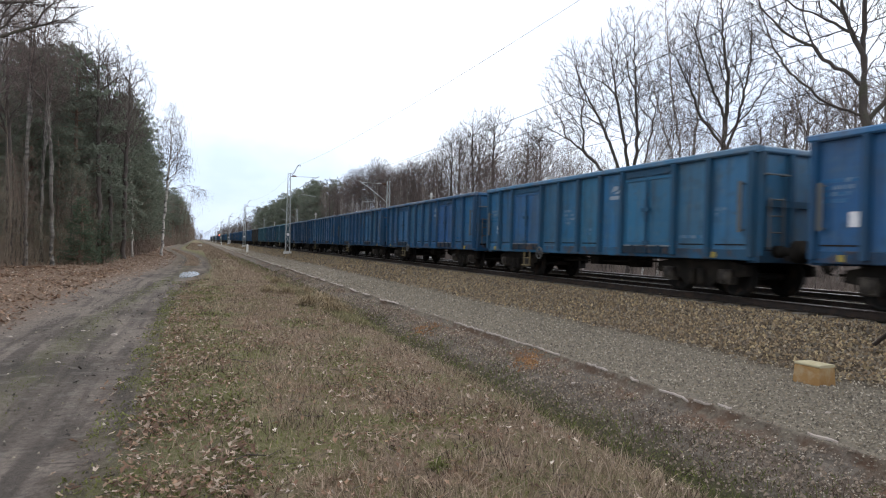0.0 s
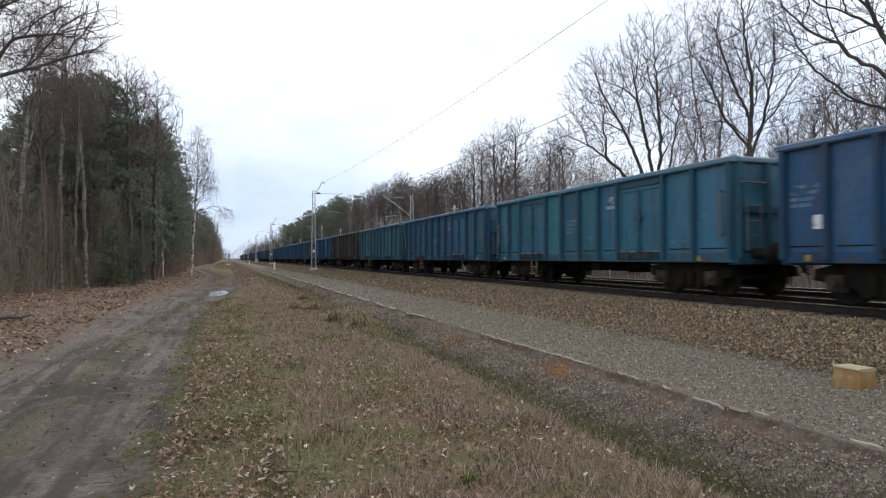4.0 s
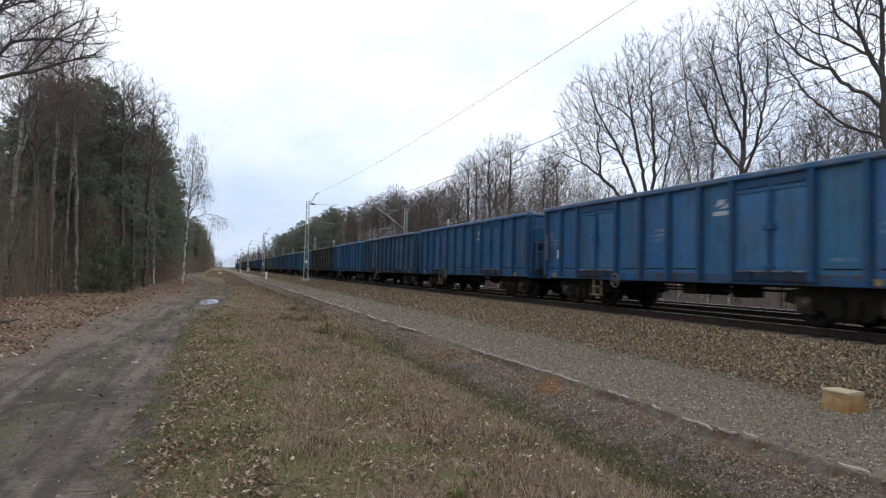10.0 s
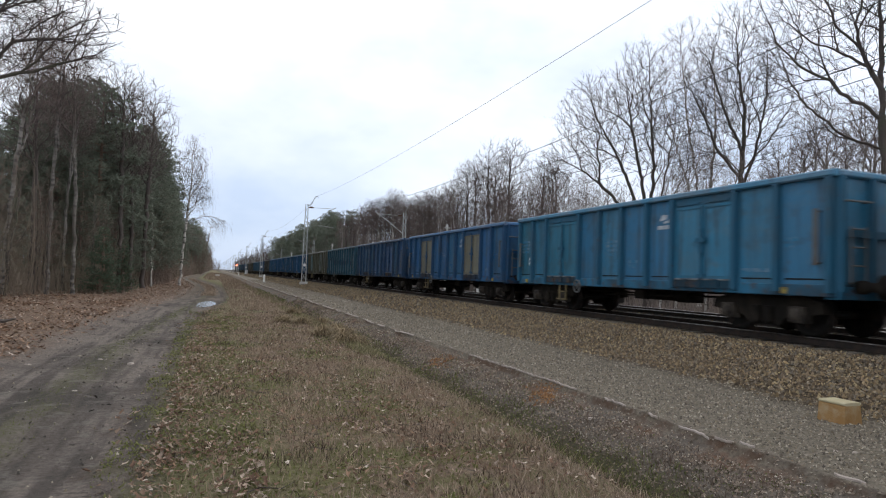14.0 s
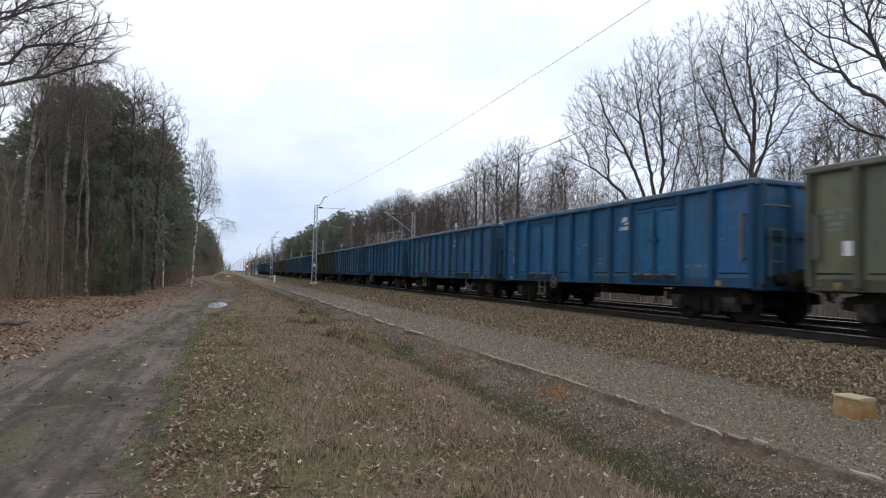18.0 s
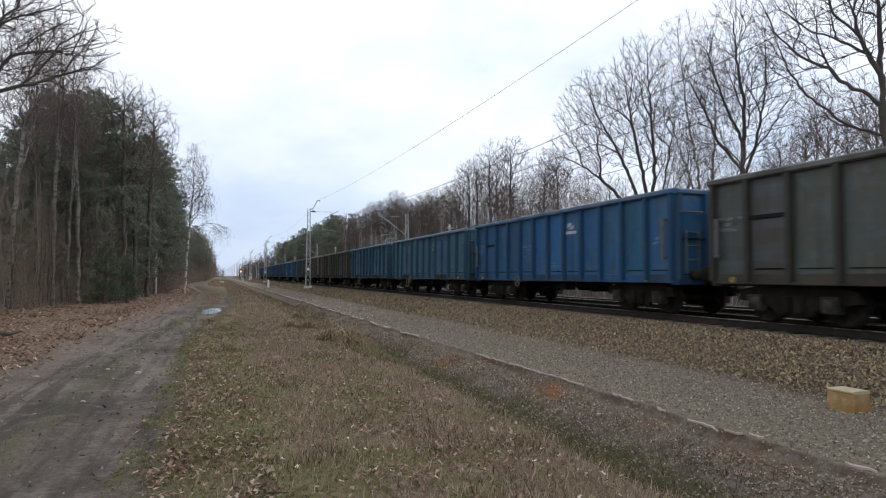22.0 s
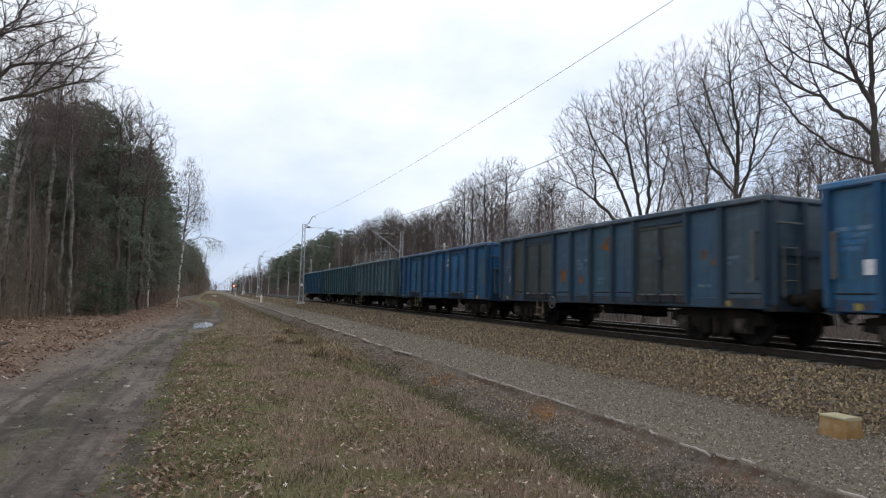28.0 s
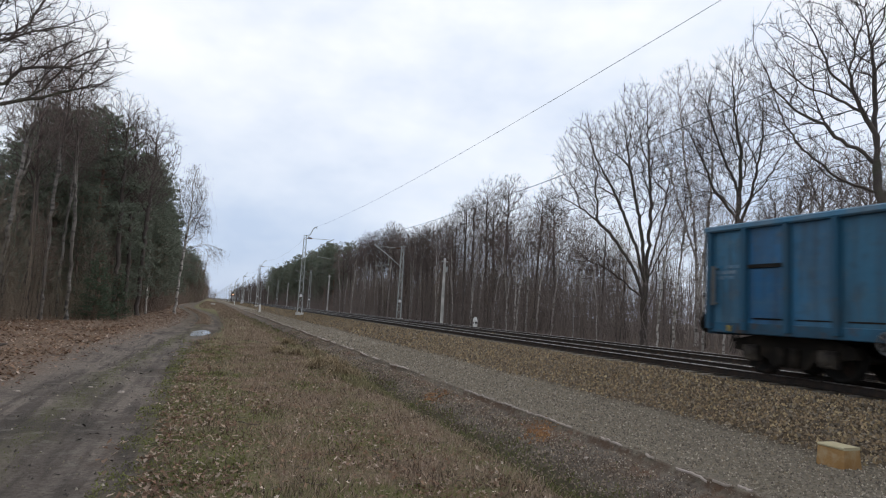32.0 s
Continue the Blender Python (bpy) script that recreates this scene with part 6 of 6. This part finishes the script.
rust_orange = material("rust_orange", (0.17, 0.075, 0.025), 0.9, spots=((4.0, 0.40, 0.60, (0.06, 0.06, 0.06), 0.9),))
spray_grey = material("spray_grey", (0.16, 0.17, 0.19), 0.7, spots=((6.0, 0.45, 0.6, (0.4, 0.4, 0.4), 0.7),))
spray_green = material("spray_green", (0.02, 0.135, 0.050), 0.65, spots=((3.0, 0.5, 0.7, (0.09, 0.09, 0.06), 0.6),))
spray_blue = material("spray_blue", (0.020, 0.046, 0.120), 0.7, spots=((2.5, 0.40, 0.60, (0.062, 0.066, 0.056), 0.9),))
wheelsets = {-0.9: [], 0.9: []}
train = [build_wagon(k) for k in range(WAGONS)]

# ---- what lies on the ground ----
def stone_into(s, x, y, z, size, r):
    """A small broken stone with a flat underside."""
    n = len(s.v)
    a = r.uniform(0, 6.28)
    ca, sa = math.cos(a) * size, math.sin(a) * size
    k = [r.uniform(0.6, 1.15) for _ in range(5)]
    f = r.uniform(0.8, 1.5) * size
    s.v += [(x + ca * k[0], y + sa * k[0], z), (x - sa * k[1], y + ca * k[1], z + 0.2 * f), (x - ca * k[2], y - sa * k[2], z), (x + sa * k[3], y - ca * k[3], z - 0.1 * f),
            (x + r.uniform(-.3, .3) * size, y + r.uniform(-.3, .3) * size, z + f * k[4])]
    s.f += [(n, n + 1, n + 4), (n + 1, n + 2, n + 4), (n + 2, n + 3, n + 4), (n + 3, n, n + 4), (n, n + 3, n + 2, n + 1)]


def along(r, ys, power):
    """A place along the way: thickest near the start, and some behind it."""
    if ys[0] < 5 and r.random() < 0.20:
        return ys[0] - r.expovariate(0.5)
    return ys[0] + (ys[1] - ys[0]) * r.random() ** power


def scatter_stones(name, label, xs, ys, count, size, seed, mat, power=1.0, grow_far=0.0):
    r = random.Random(seed)
    s = Shape()
    for _ in range(count):
        x = r.uniform(*xs) + r.gauss(0, 0.10)
        y = along(r, ys, power)
        stone_into(s, x, y, height(x, y) + size * r.uniform(-0.15, 0.55), size * r.uniform(0.55, 1.3) * (1 + grow_far * y), r)
    tagged(part(name, s, mat), label, "stones", kind="stuff")


scatter_stones("ballast", "brown weathered railway ballast stones", (7.95, 11.25), (2.5, 26), 50000, 0.029, 5, ballast_stone, 1.35, 0.016)
scatter_stones("ballast", "brown weathered railway ballast stones further along the bank", (7.95, 10.9), (24, 90), 14000, 0.05, 6, ballast_stone, 1.2, 0.006)
scatter_stones("ballast", "brown ballast far along the bank", (7.95, 10.9), (84, 280), 6000, 0.085, 13, ballast_stone, 1.2, 0.002)
scatter_stones("gravel", "coarse grey gravel further along the strip", (5.42, 8.0), (22, 110), 7000, 0.026, 14, grey_gravel, 1.4, 0.008)
scatter_stones("ballast", "dusty ballast stones between the rails", (11.7, 18.4), (3, 40), 9000, 0.042, 7, ballast_stone, 1.3, 0.01)
scatter_stones("gravel", "fine grey gravel of the service strip", (5.42, 8.0), (2.8, 26), 38000, 0.013, 8, grey_gravel, 1.5, 0.03)
scatter_stones("gravel", "fine grey gravel spilled down the ditch bank", (4.5, 5.25), (2.8, 30), 18000, 0.010, 9, bank_stone, 1.5, 0.04)
scatter_stones("soil_clods", "brown clods and stones on the ditch bank", (4.2, 5.2), (2.8, 40), 9000, 0.018, 11, bank_soil, 1.5, 0.03)
scatter_stones("pebbles", "small stones trodden into the dirt track", (-3.1, -0.4), (3.5, 20), 450, 0.014, 10, grey_gravel, 1.3, 0.02)
scatter_stones("soil_clods", "brown clods of trodden earth on the dirt track", (-3.0, -0.5), (3.0, 26), 700, 0.013, 12, mud_clod, 1.4, 0.03)


def scatter_leaves(name, label, spot, count, seed, mat, size=0.05):
    """Fallen leaves: small curled blades of two folded halves."""
    r = random.Random(seed)
    s = Shape()
    for _ in range(count):
        x, y = spot(r)
        z = height(x, y) + r.uniform(0.012, 0.055)
        a, l = r.uniform(0, 6.28), size * r.uniform(0.6, 1.3)
        w = l * r.uniform(0.45, 0.7)
        ca, sa = math.cos(a), math.sin(a)
        tilt, curl = r.uniform(-0.7, 0.7), r.uniform(0.2, 0.9) * w
        n = len(s.v)
        s.v.append((x, y, z))
        for j in range(9):
            b = 6.283 * j / 9
            k = (1.0 if j % 2 else 0.55) * r.uniform(0.75, 1.2)
            u, v = math.cos(b) * l * k, math.sin(b) * w * k
            s.v.append((x + u * ca - v * sa, y + u * sa + v * ca, z + tilt * u + curl * k * abs(math.sin(b))))
        s.f += [(n, n + 1 + j, n + 1 + (j + 1) % 9) for j in range(9)]
    tagged(part(name, s, mat), label, "fallen leaves", kind="stuff")


def patchy(xs, ys, power, scale, cut, seed, side=1):
    """Places in a strip, gathered in patches, or in the gaps between them with side -1."""
    def spot(r):
        while True:
            x, y = r.uniform(*xs), along(r, ys, power)
            if side * noise.noise((x * scale, y * scale, seed)) + r.gauss(0, 0.2) > cut:
                return x, y
    return spot


def climbing(spot):
    """Places on the gravel bank, fewer towards its top."""
    def place_on(r):
        u, y = spot(r)
        return 4.15 + 1.0 * u ** 1.35, y
    return place_on


scatter_leaves("fallen_leaves", "brown curled oak leaves on the dry grass", patchy((-0.5, 3.0), (2.8, 26), 1.5, 0.7, -0.15, 1.0), 8000, 21, dry_leaf, 0.029)
scatter_leaves("fallen_leaves", "drifts of reddish brown oak leaves on the grass", patchy((-0.5, 2.4), (2.8, 22), 1.4, 1.1, 0.22, 11.0), 3000, 25, red_leaf, 0.030)
scatter_leaves("fallen_leaves", "leaves gathered along the edge of the grass", patchy((-0.45, 0.45), (2.8, 18), 1.2, 1.3, 0.05, 15.0), 2200, 26, dry_leaf, 0.034)
scatter_leaves("fallen_leaves", "pale bleached leaves scattered on the grass", patchy((-0.4, 3.4), (2.8, 18), 1.4, 0.8, 0.0, 5.0), 560, 22, pale_leaf, 0.028)
scatter_leaves("fallen_leaves", "thick brown leaf litter under the trees", lambda r: (lambda y: (r.uniform(wood_edge(y) - 4, -2.9 + bend(-2.9, y)), y))(8 + 50 * r.random() ** 1.3), 8500, 23, dry_leaf, 0.062)
scatter_leaves("fallen_leaves", "reddish drifts in the litter under the trees", patchy((-8.0, -3.1), (8, 32), 1.0, 0.5, 0.08, 31.0), 3800, 28, red_leaf, 0.062)
scatter_leaves("fallen_leaves", "brown leaf litter further along the wood", lambda r: (lambda y: (r.uniform(wood_edge(y) - 3, -2.9 + bend(-2.9, y)), y))(55 + 110 * r.random() ** 1.2), 3200, 30, dry_leaf, 0.11)
scatter_leaves("fallen_leaves", "pale leaves in the litter under the trees", lambda r: (lambda y: (r.uniform(wood_edge(y) - 3, -3.1 + bend(-2.9, y)), y))(8 + 40 * r.random() ** 1.2), 500, 27, pale_leaf, 0.05)
scatter_leaves("fallen_leaves", "dark sodden leaves trodden into the dirt track", patchy((-3.1, -0.3), (3, 26), 1.3, 0.8, 0.05, 9.0), 300, 24, mud_clod, 0.04)
scatter_leaves("fallen_leaves", "a few leaves along the edge of the wheel ruts", patchy((-0.9, -0.2), (3, 24), 1.4, 1.4, 0.1, 9.0), 200, 29, dry_leaf, 0.04)


def scatter_blades(name, label, spot, count, seed, mat, tall, wide=0.004, lean=0.35):
    """Grass: single blades, each a narrow bent sliver."""
    r = random.Random(seed)
    s = Shape()
    for _ in range(count):
        x, y = spot(r)
        z = height(x, y) - 0.01
        h = tall * r.uniform(0.4, 1.25)
        a = r.uniform(0, 6.28)
        dx, dy = r.gauss(0, lean) * h, r.gauss(0, lean) * h
        w = wide * (1 + 0.05 * y)
        wx, wy = math.cos(a) * w, math.sin(a) * w
        n = len(s.v)
        s.v += [(x - wx, y - wy, z), (x + wx, y + wy, z), (x + 0.45 * dx + wx * 0.7, y + 0.45 * dy + wy * 0.7, z + h * 0.6), (x + 0.45 * dx - wx * 0.7, y + 0.45 * dy - wy * 0.7, z + h * 0.6), (x + dx, y + dy, z + h * 0.95)]
        s.f += [(n, n + 1, n + 2, n + 3), (n + 3, n + 2, n + 4)]
    tagged(part(name, s, mat), label, "grass", kind="stuff")


scatter_blades("dry_grass", "short dry winter grass of the verge", patchy((-0.3, 3.3), (2.7, 30), 1.7, 0.9, -0.02, 7.0, -1), 19000, 31, dry_grass, 0.065, 0.003)
scatter_blades("thatch", "flattened dry grass lying on the verge", patchy((-0.2, 3.3), (2.7, 24), 1.6, 0.9, -0.10, 7.0, -1), 10000, 44, dry_grass, 0.06, 0.003, 1.4)
scatter_blades("green_grass", "short green grass and moss tufts on the verge", patchy((-0.7, 3.4), (2.7, 24), 1.5, 0.9, 0.06, 7.0), 10000, 32, rim_green, 0.042, 0.004)
scatter_blades("moss", "bright green moss cushions along the grass edge", patchy((-0.7, 3.2), (2.7, 22), 1.4, 0.9, 0.10, 7.0), 17000, 38, moss_green, 0.035, 0.007, 0.7)
scatter_blades("moss", "yellow green moss along the edge of the dirt track", patchy((-0.8, 0.45), (2.7, 26), 1.2, 0.9, 0.0, 19.0), 13000, 43, moss_green, 0.035, 0.008, 0.7)
scatter_blades("moss", "moss in the bottom of the ditch", patchy((3.5, 4.6), (2.8, 60), 1.4, 0.7, -0.2, 17.0), 16000, 39, moss_green, 0.04, 0.008, 0.6)
scatter_blades("dead_weeds", "thin grey brown dead weed stalks on the verge", patchy((0.7, 3.3), (3.2, 34), 1.5, 0.9, -0.12, 7.0, -1), 17000, 33, weed_stalk, 0.11, 0.0028, 0.45)
scatter_blades("dead_weeds", "dark withered stems among the verge grass", patchy((-0.3, 3.3), (2.8, 26), 1.5, 1.6, 0.12, 37.0), 9000, 48, dead_stem, 0.085, 0.003, 0.5)
scatter_blades("ditch_grass", "long straw coloured grass along the ditch edge", patchy((2.7, 3.7), (2.6, 60), 1.7, 0.8, -0.05, 4.0), 7000, 34, straw, 0.10, 0.0026, 0.7)
scatter_blades("dead_weeds", "dark dead weeds on the ditch banks", patchy((3.1, 5.0), (2.8, 50), 1.4, 1.2, 0.12, 13.0), 7000, 40, dead_stem, 0.10, 0.003, 0.7)
scatter_blades("dead_weeds", "brown weeds grown over the foot of the gravel bank", climbing(patchy((0, 1), (2.8, 40), 1.5, 0.9, -0.15, 27.0)), 8000, 46, dead_stem, 0.055, 0.003, 0.7)
scatter_blades("moss", "olive moss creeping up the gravel bank", climbing(patchy((0, 1), (2.8, 40), 1.5, 0.8, -0.05, 33.0)), 12000, 47, green_grass, 0.032, 0.007, 0.7)
scatter_blades("ditch_grass", "green grass in the bottom of the ditch", patchy((3.5, 4.7), (2.8, 70), 1.5, 1.0, 0.0, 6.0), 11000, 35, green_grass, 0.10, 0.004, 0.4)
scatter_blades("ditch_grass", "olive green grass along the far rim of the verge", patchy((2.75, 3.9), (12, 70), 1.5, 0.5, -0.2, 21.0), 14000, 41, rim_green, 0.13, 0.004, 0.5)
scatter_blades("path_grass", "withered grass between the wheel ruts", lambda r: (lambda y: (-1.7 + bend(-1.7, y) + r.gauss(0, 0.2), y))(40 + 60 * r.random() ** 1.2), 3000, 42, dry_grass, 0.12, 0.006)
scatter_blades("path_grass", "sparse grass on the crown of the dirt track", lambda r: (lambda y: (-1.72 + bend(-1.7, y) + r.gauss(0, 0.14), y))(6 + 22 * r.random() ** 1.2), 1500, 36, green_grass, 0.025, 0.005)
scatter_blades("verge_grass", "dry grass along the far verge", patchy((0.9, 4.6), (28, 130), 1.4, 0.4, -0.2, 8.0), 9000, 37, weed_stalk, 0.16, 0.006, 0.25)
scatter_blades("verge_grass", "withered grass along the verge far off", lambda r: (lambda y: (r.uniform(0.2 + bend(0.2, y), 4.6), y))(90 + 170 * r.random()), 6000, 45, weed_stalk, 0.2, 0.006, 0.25)


def grass_tussock(x, y, tall, count, seed, mat=old_straw, label="clump of long straw coloured dead grass by the ditch", spread=0.24):
    """One clump of long grass, bowed outwards from a broad root."""
    r = random.Random(seed)
    s = Shape()
    for _ in range(count):
        a, h = r.uniform(0, 6.28), tall * r.uniform(0.35, 1.1)
        out = r.uniform(0.25, 1.5) * h
        bx, by = math.cos(a), math.sin(a)
        k = spread * r.random()
        px, py = math.cos(a + r.gauss(0, 0.6)) * k, math.sin(a + r.gauss(0, 0.6)) * k
        h *= 1.0 - 0.5 * k / spread
        w = 0.005
        n = len(s.v)
        s.v += [(px - by * w, py + bx * w, -0.03), (px + by * w, py - bx * w, -0.03), (px + bx * out * 0.4 + by * w, py + by * out * 0.4 - bx * w, h * 0.7),
                (px + bx * out * 0.4 - by * w, py + by * out * 0.4 + bx * w, h * 0.7), (px + bx * out, py + by * out, h * max(0.15, 1.0 - 0.4 * out / h))]
        s.f += [(n, n + 1, n + 2, n + 3), (n + 3, n + 2, n + 4)]
    ob = part("grass_tussock", s, mat)
    ob.matrix_basis = pose(x, y, height(x, y))
    tagged(ob, label, "grass tussock", group="grass tussocks")


for i, (x, y, h) in enumerate(((2.7, 15.7, 0.40), (3.1, 15.1, 0.48), (2.95, 14.4, 0.34), (3.4, 14.9, 0.36), (2.1, 19.6, 0.32), (2.6, 19.0, 0.32), (3.4, 17.8, 0.4), (3.55, 21.5, 0.4), (2.9, 24.0, 0.36))):
    grass_tussock(x, y, h * 1.1, 420, 600 + i)
grass_tussock(1.62, 4.02, 0.11, 70, 640, moss_green, "small pale green tuft of grass on the verge", 0.06)

# the broken pale crust along the edge of the gravel
def crust_strip(x, y0, y1, width, seed):
    """A thin broken lip over the edge of the gravel, with a ragged outline."""
    r = random.Random(seed)
    s = Shape()
    n = max(4, int((y1 - y0) / 0.06))
    for i in range(n + 1):
        y = y0 + (y1 - y0) * i / n
        w = 0.5 * width * (0.2 if i in (0, n) else max(0.12, r.uniform(0.2, 0.9) * (0.9 + 1.3 * noise.noise((y * 3.3, seed, 2)))))
        c = x - 0.045 + 0.05 * noise.noise((y * 1.1, seed * 0.37, 0)) + 0.03 * noise.noise((y * 5.0, seed * 0.37, 4)) + r.gauss(0, 0.010)
        z = height(5.36, y) + 0.012 + r.gauss(0, 0.006)
        s.v += [(c - w, y, z - 0.012), (c - w * 0.8, y, z + 0.006), (c + w, y, z + 0.012), (c + w, y, z - 0.02)]
    s.f = [(4 * i + k, 4 * i + (k + 1) % 4, 4 * i + 4 + (k + 1) % 4, 4 * i + 4 + k) for i in range(n) for k in range(4)] + [(3, 2, 1, 0), (4 * n, 4 * n + 1, 4 * n + 2, 4 * n + 3)]
    tagged(part("crust_strip", s, sand_crust), "broken strip of pale crust along the gravel edge", "edging", group="pale edging strips")


for i, (x, y0, y1, w) in enumerate(((5.36, 13.45, 13.7, 0.027), (5.34, 10.9, 12.4, 0.027), (5.34, 9.4, 10.8, 0.027), (5.35, 8.2, 9.35, 0.027), (5.34, 7.0, 7.5, 0.03), (5.33, 6.3, 6.5, 0.034), (5.25, 5.35, 5.85, 0.038), (5.32, 5.15, 5.35, 0.035),
                                   (5.38, 4.93, 5.12, 0.05), (5.42, 3.75, 4.05, 0.045), (5.32, 14.95, 15.25, 0.05))):
    crust_strip(x, y0, y1, w, 700 + i)
cr = random.Random(12)
y = 16.4
while y < 120:
    l = cr.uniform(0.5, 2.2) * (1 + y / 60)
    crust_strip(5.28 + cr.uniform(-0.05, 0.05), y, y + l, 0.075 + 0.001 * y, 720 + int(y))
    y += l + cr.uniform(0.15, 1.2) * (1 + y / 60)


def sand_patch(x, y, w, l, seed):
    """Rust coloured sand and crumbs washed down the bank in streaks."""
    r = random.Random(seed)
    s = Shape()
    for _ in range(900):
        u, v = r.gauss(0, 0.5), r.gauss(0, 0.42)
        a, b = x + w * u, y + l * v + 0.25 * w * u
        if noise.noise((a * 5, b * 3, seed)) + r.gauss(0, 0.15) < -0.05:
            continue
        stone_into(s, a, b, height(a, b) + 0.004, r.uniform(0.010, 0.026), r)
    tagged(part("sand_patch", s, orange_sand), "rusty orange sand washed out of the ditch bank", "sand", kind="stuff")


sand_patch(5.06, 8.75, 0.22, 0.5, 1)
sand_patch(4.85, 12.9, 0.28, 0.6, 2)

# twigs on the grass
litter = Shape()
lr = random.Random(66)
for _ in range(900):
    x, y = lr.uniform(-0.9, 3.2), along(lr, (2.8, 18), 1.4)
    a, l = lr.uniform(0, 6.28), lr.uniform(0.06, 0.28)
    p = Vector((x, y, height(x, y) + 0.02))
    litter.spike(p, p + Vector((math.cos(a) * l, math.sin(a) * l, lr.uniform(-0.01, 0.05))), 0.0035)
tagged(part("twig_litter", litter, bark_dark), "dark broken twigs strewn over the grass", "twigs", kind="stuff")


# sticks and litter
def stick(x, y, length, turn, radius, label="fallen bare branch on the leaf litter"):
    r = random.Random(int(x * 100 + y * 10))
    s = Shape().tube([(0, 0, radius), (length * 0.3, 0.04, radius * 1.6), (length * 0.65, -0.05, radius * 1.2), (length, 0.02, radius * 2)], [radius, radius * 0.9, radius * 0.7, radius * 0.3], 6)
    s.tube([(length * 0.4, 0, radius), (length * 0.6, 0.16 * length, radius * 3)], [radius * 0.5, radius * 0.2], 4)
    ob = part("fallen_branch", s, bark_dark)
    ob.matrix_basis = pose(x, y, height(x, y) + 0.005, 0, 0, turn)
    tagged(ob, label, "branch", group="fallen branches")


stick(-5.1, 17.4, 0.7, 20, 0.07, "short dark rotten log on the leaf litter")
for x, y, l, a, rr in ((-4.2, 24, 0.6, 70, 0.014), (-4.6, 27.5, 0.7, -65, 0.016), (0.3, 4.6, 0.35, 15, 0.006), (1.1, 5.5, 0.3, 170, 0.005), (-0.6, 6.6, 0.25, 40, 0.006), (-0.2, 7.4, 0.3, 200, 0.006), (-3.6, 21, 0.5, 55, 0.012), (1.8, 6.3, 0.3, 80, 0.006), (0.7, 8.2, 0.4, 140, 0.007)):
    stick(x, y, l, a, rr)
bits = random.Random(31)
for x, y, w in ((-1.24, 11.7, 0.07), (-2.74, 11.7, 0.05), (-1.75, 11.95, 0.04), (-1.6, 9.1, 0.04), (6.05, 4.55, 0.035), (6.2, 4.45, 0.04), (4.9, 7.2, 0.05)):
    s = Shape()
    ring = [(w * bits.uniform(0.7, 1.2) * math.cos(6.283 * i / 9), w * 0.7 * bits.uniform(0.7, 1.2) * math.sin(6.283 * i / 9)) for i in range(9)]
    s.slab(ring, 0, w * 0.45)
    s.v = [(a * (1 - 0.3 * (c > 0)), b * (1 - 0.3 * (c > 0)), c) for a, b, c in s.v]
    ob = part("pale_stone", s, sand_crust)
    ob.matrix_basis = pose(x, y, height(x, y) - 0.005)
    tagged(ob, "small pale flat stone lying on the ground", "stone", group="pale stones")

# sleepers last: they are many
sleeper = sleeper_mesh().mesh("sleeper", sleeper_concrete)
for i in range(150):
    ob = part("sleeper", sleeper, sleeper_concrete, near_track)
    ob.location = (TRACK, 1.0 + 0.6 * i, 0)
for i in range(110):
    ob = part("sleeper", sleeper, sleeper_concrete, far_track)
    ob.location = (TRACK_FAR, 8.0 + 0.6 * i, 0)


def rear_end(t):
    """Where the rear of the last wagon's body stands at t seconds."""
    u = (32.0 - t) / 32.0
    return 11.35 + 536.88 * u + 8.52 * u * u - 0.86 * u ** 3


def motions():
    times = [2.0 * i for i in range(17)]
    for k, wagon in enumerate(train):
        walk(wagon, [(t, pose(TRACK, rear_end(t) - PITCH * k - HALF, 0)) for t in times])
    # wheels roll: all wheelsets of one place in the bogie turn alike
    for y, sets in wheelsets.items():
        rows = []
        for i in range(32 * FPS + 1):
            t = i / FPS
            rows.append((t, pose(0, y, 0.46, math.degrees((rear_end(0) - rear_end(t)) / 0.46))))
        walk(sets[0], rows)
        keys = sets[0].animation_data
        for w in sets[1:]:
            w.rotation_mode = "QUATERNION"
            own = w.animation_data_create()
            own.action = keys.action
            own.action_slot = keys.action_slot


motions()
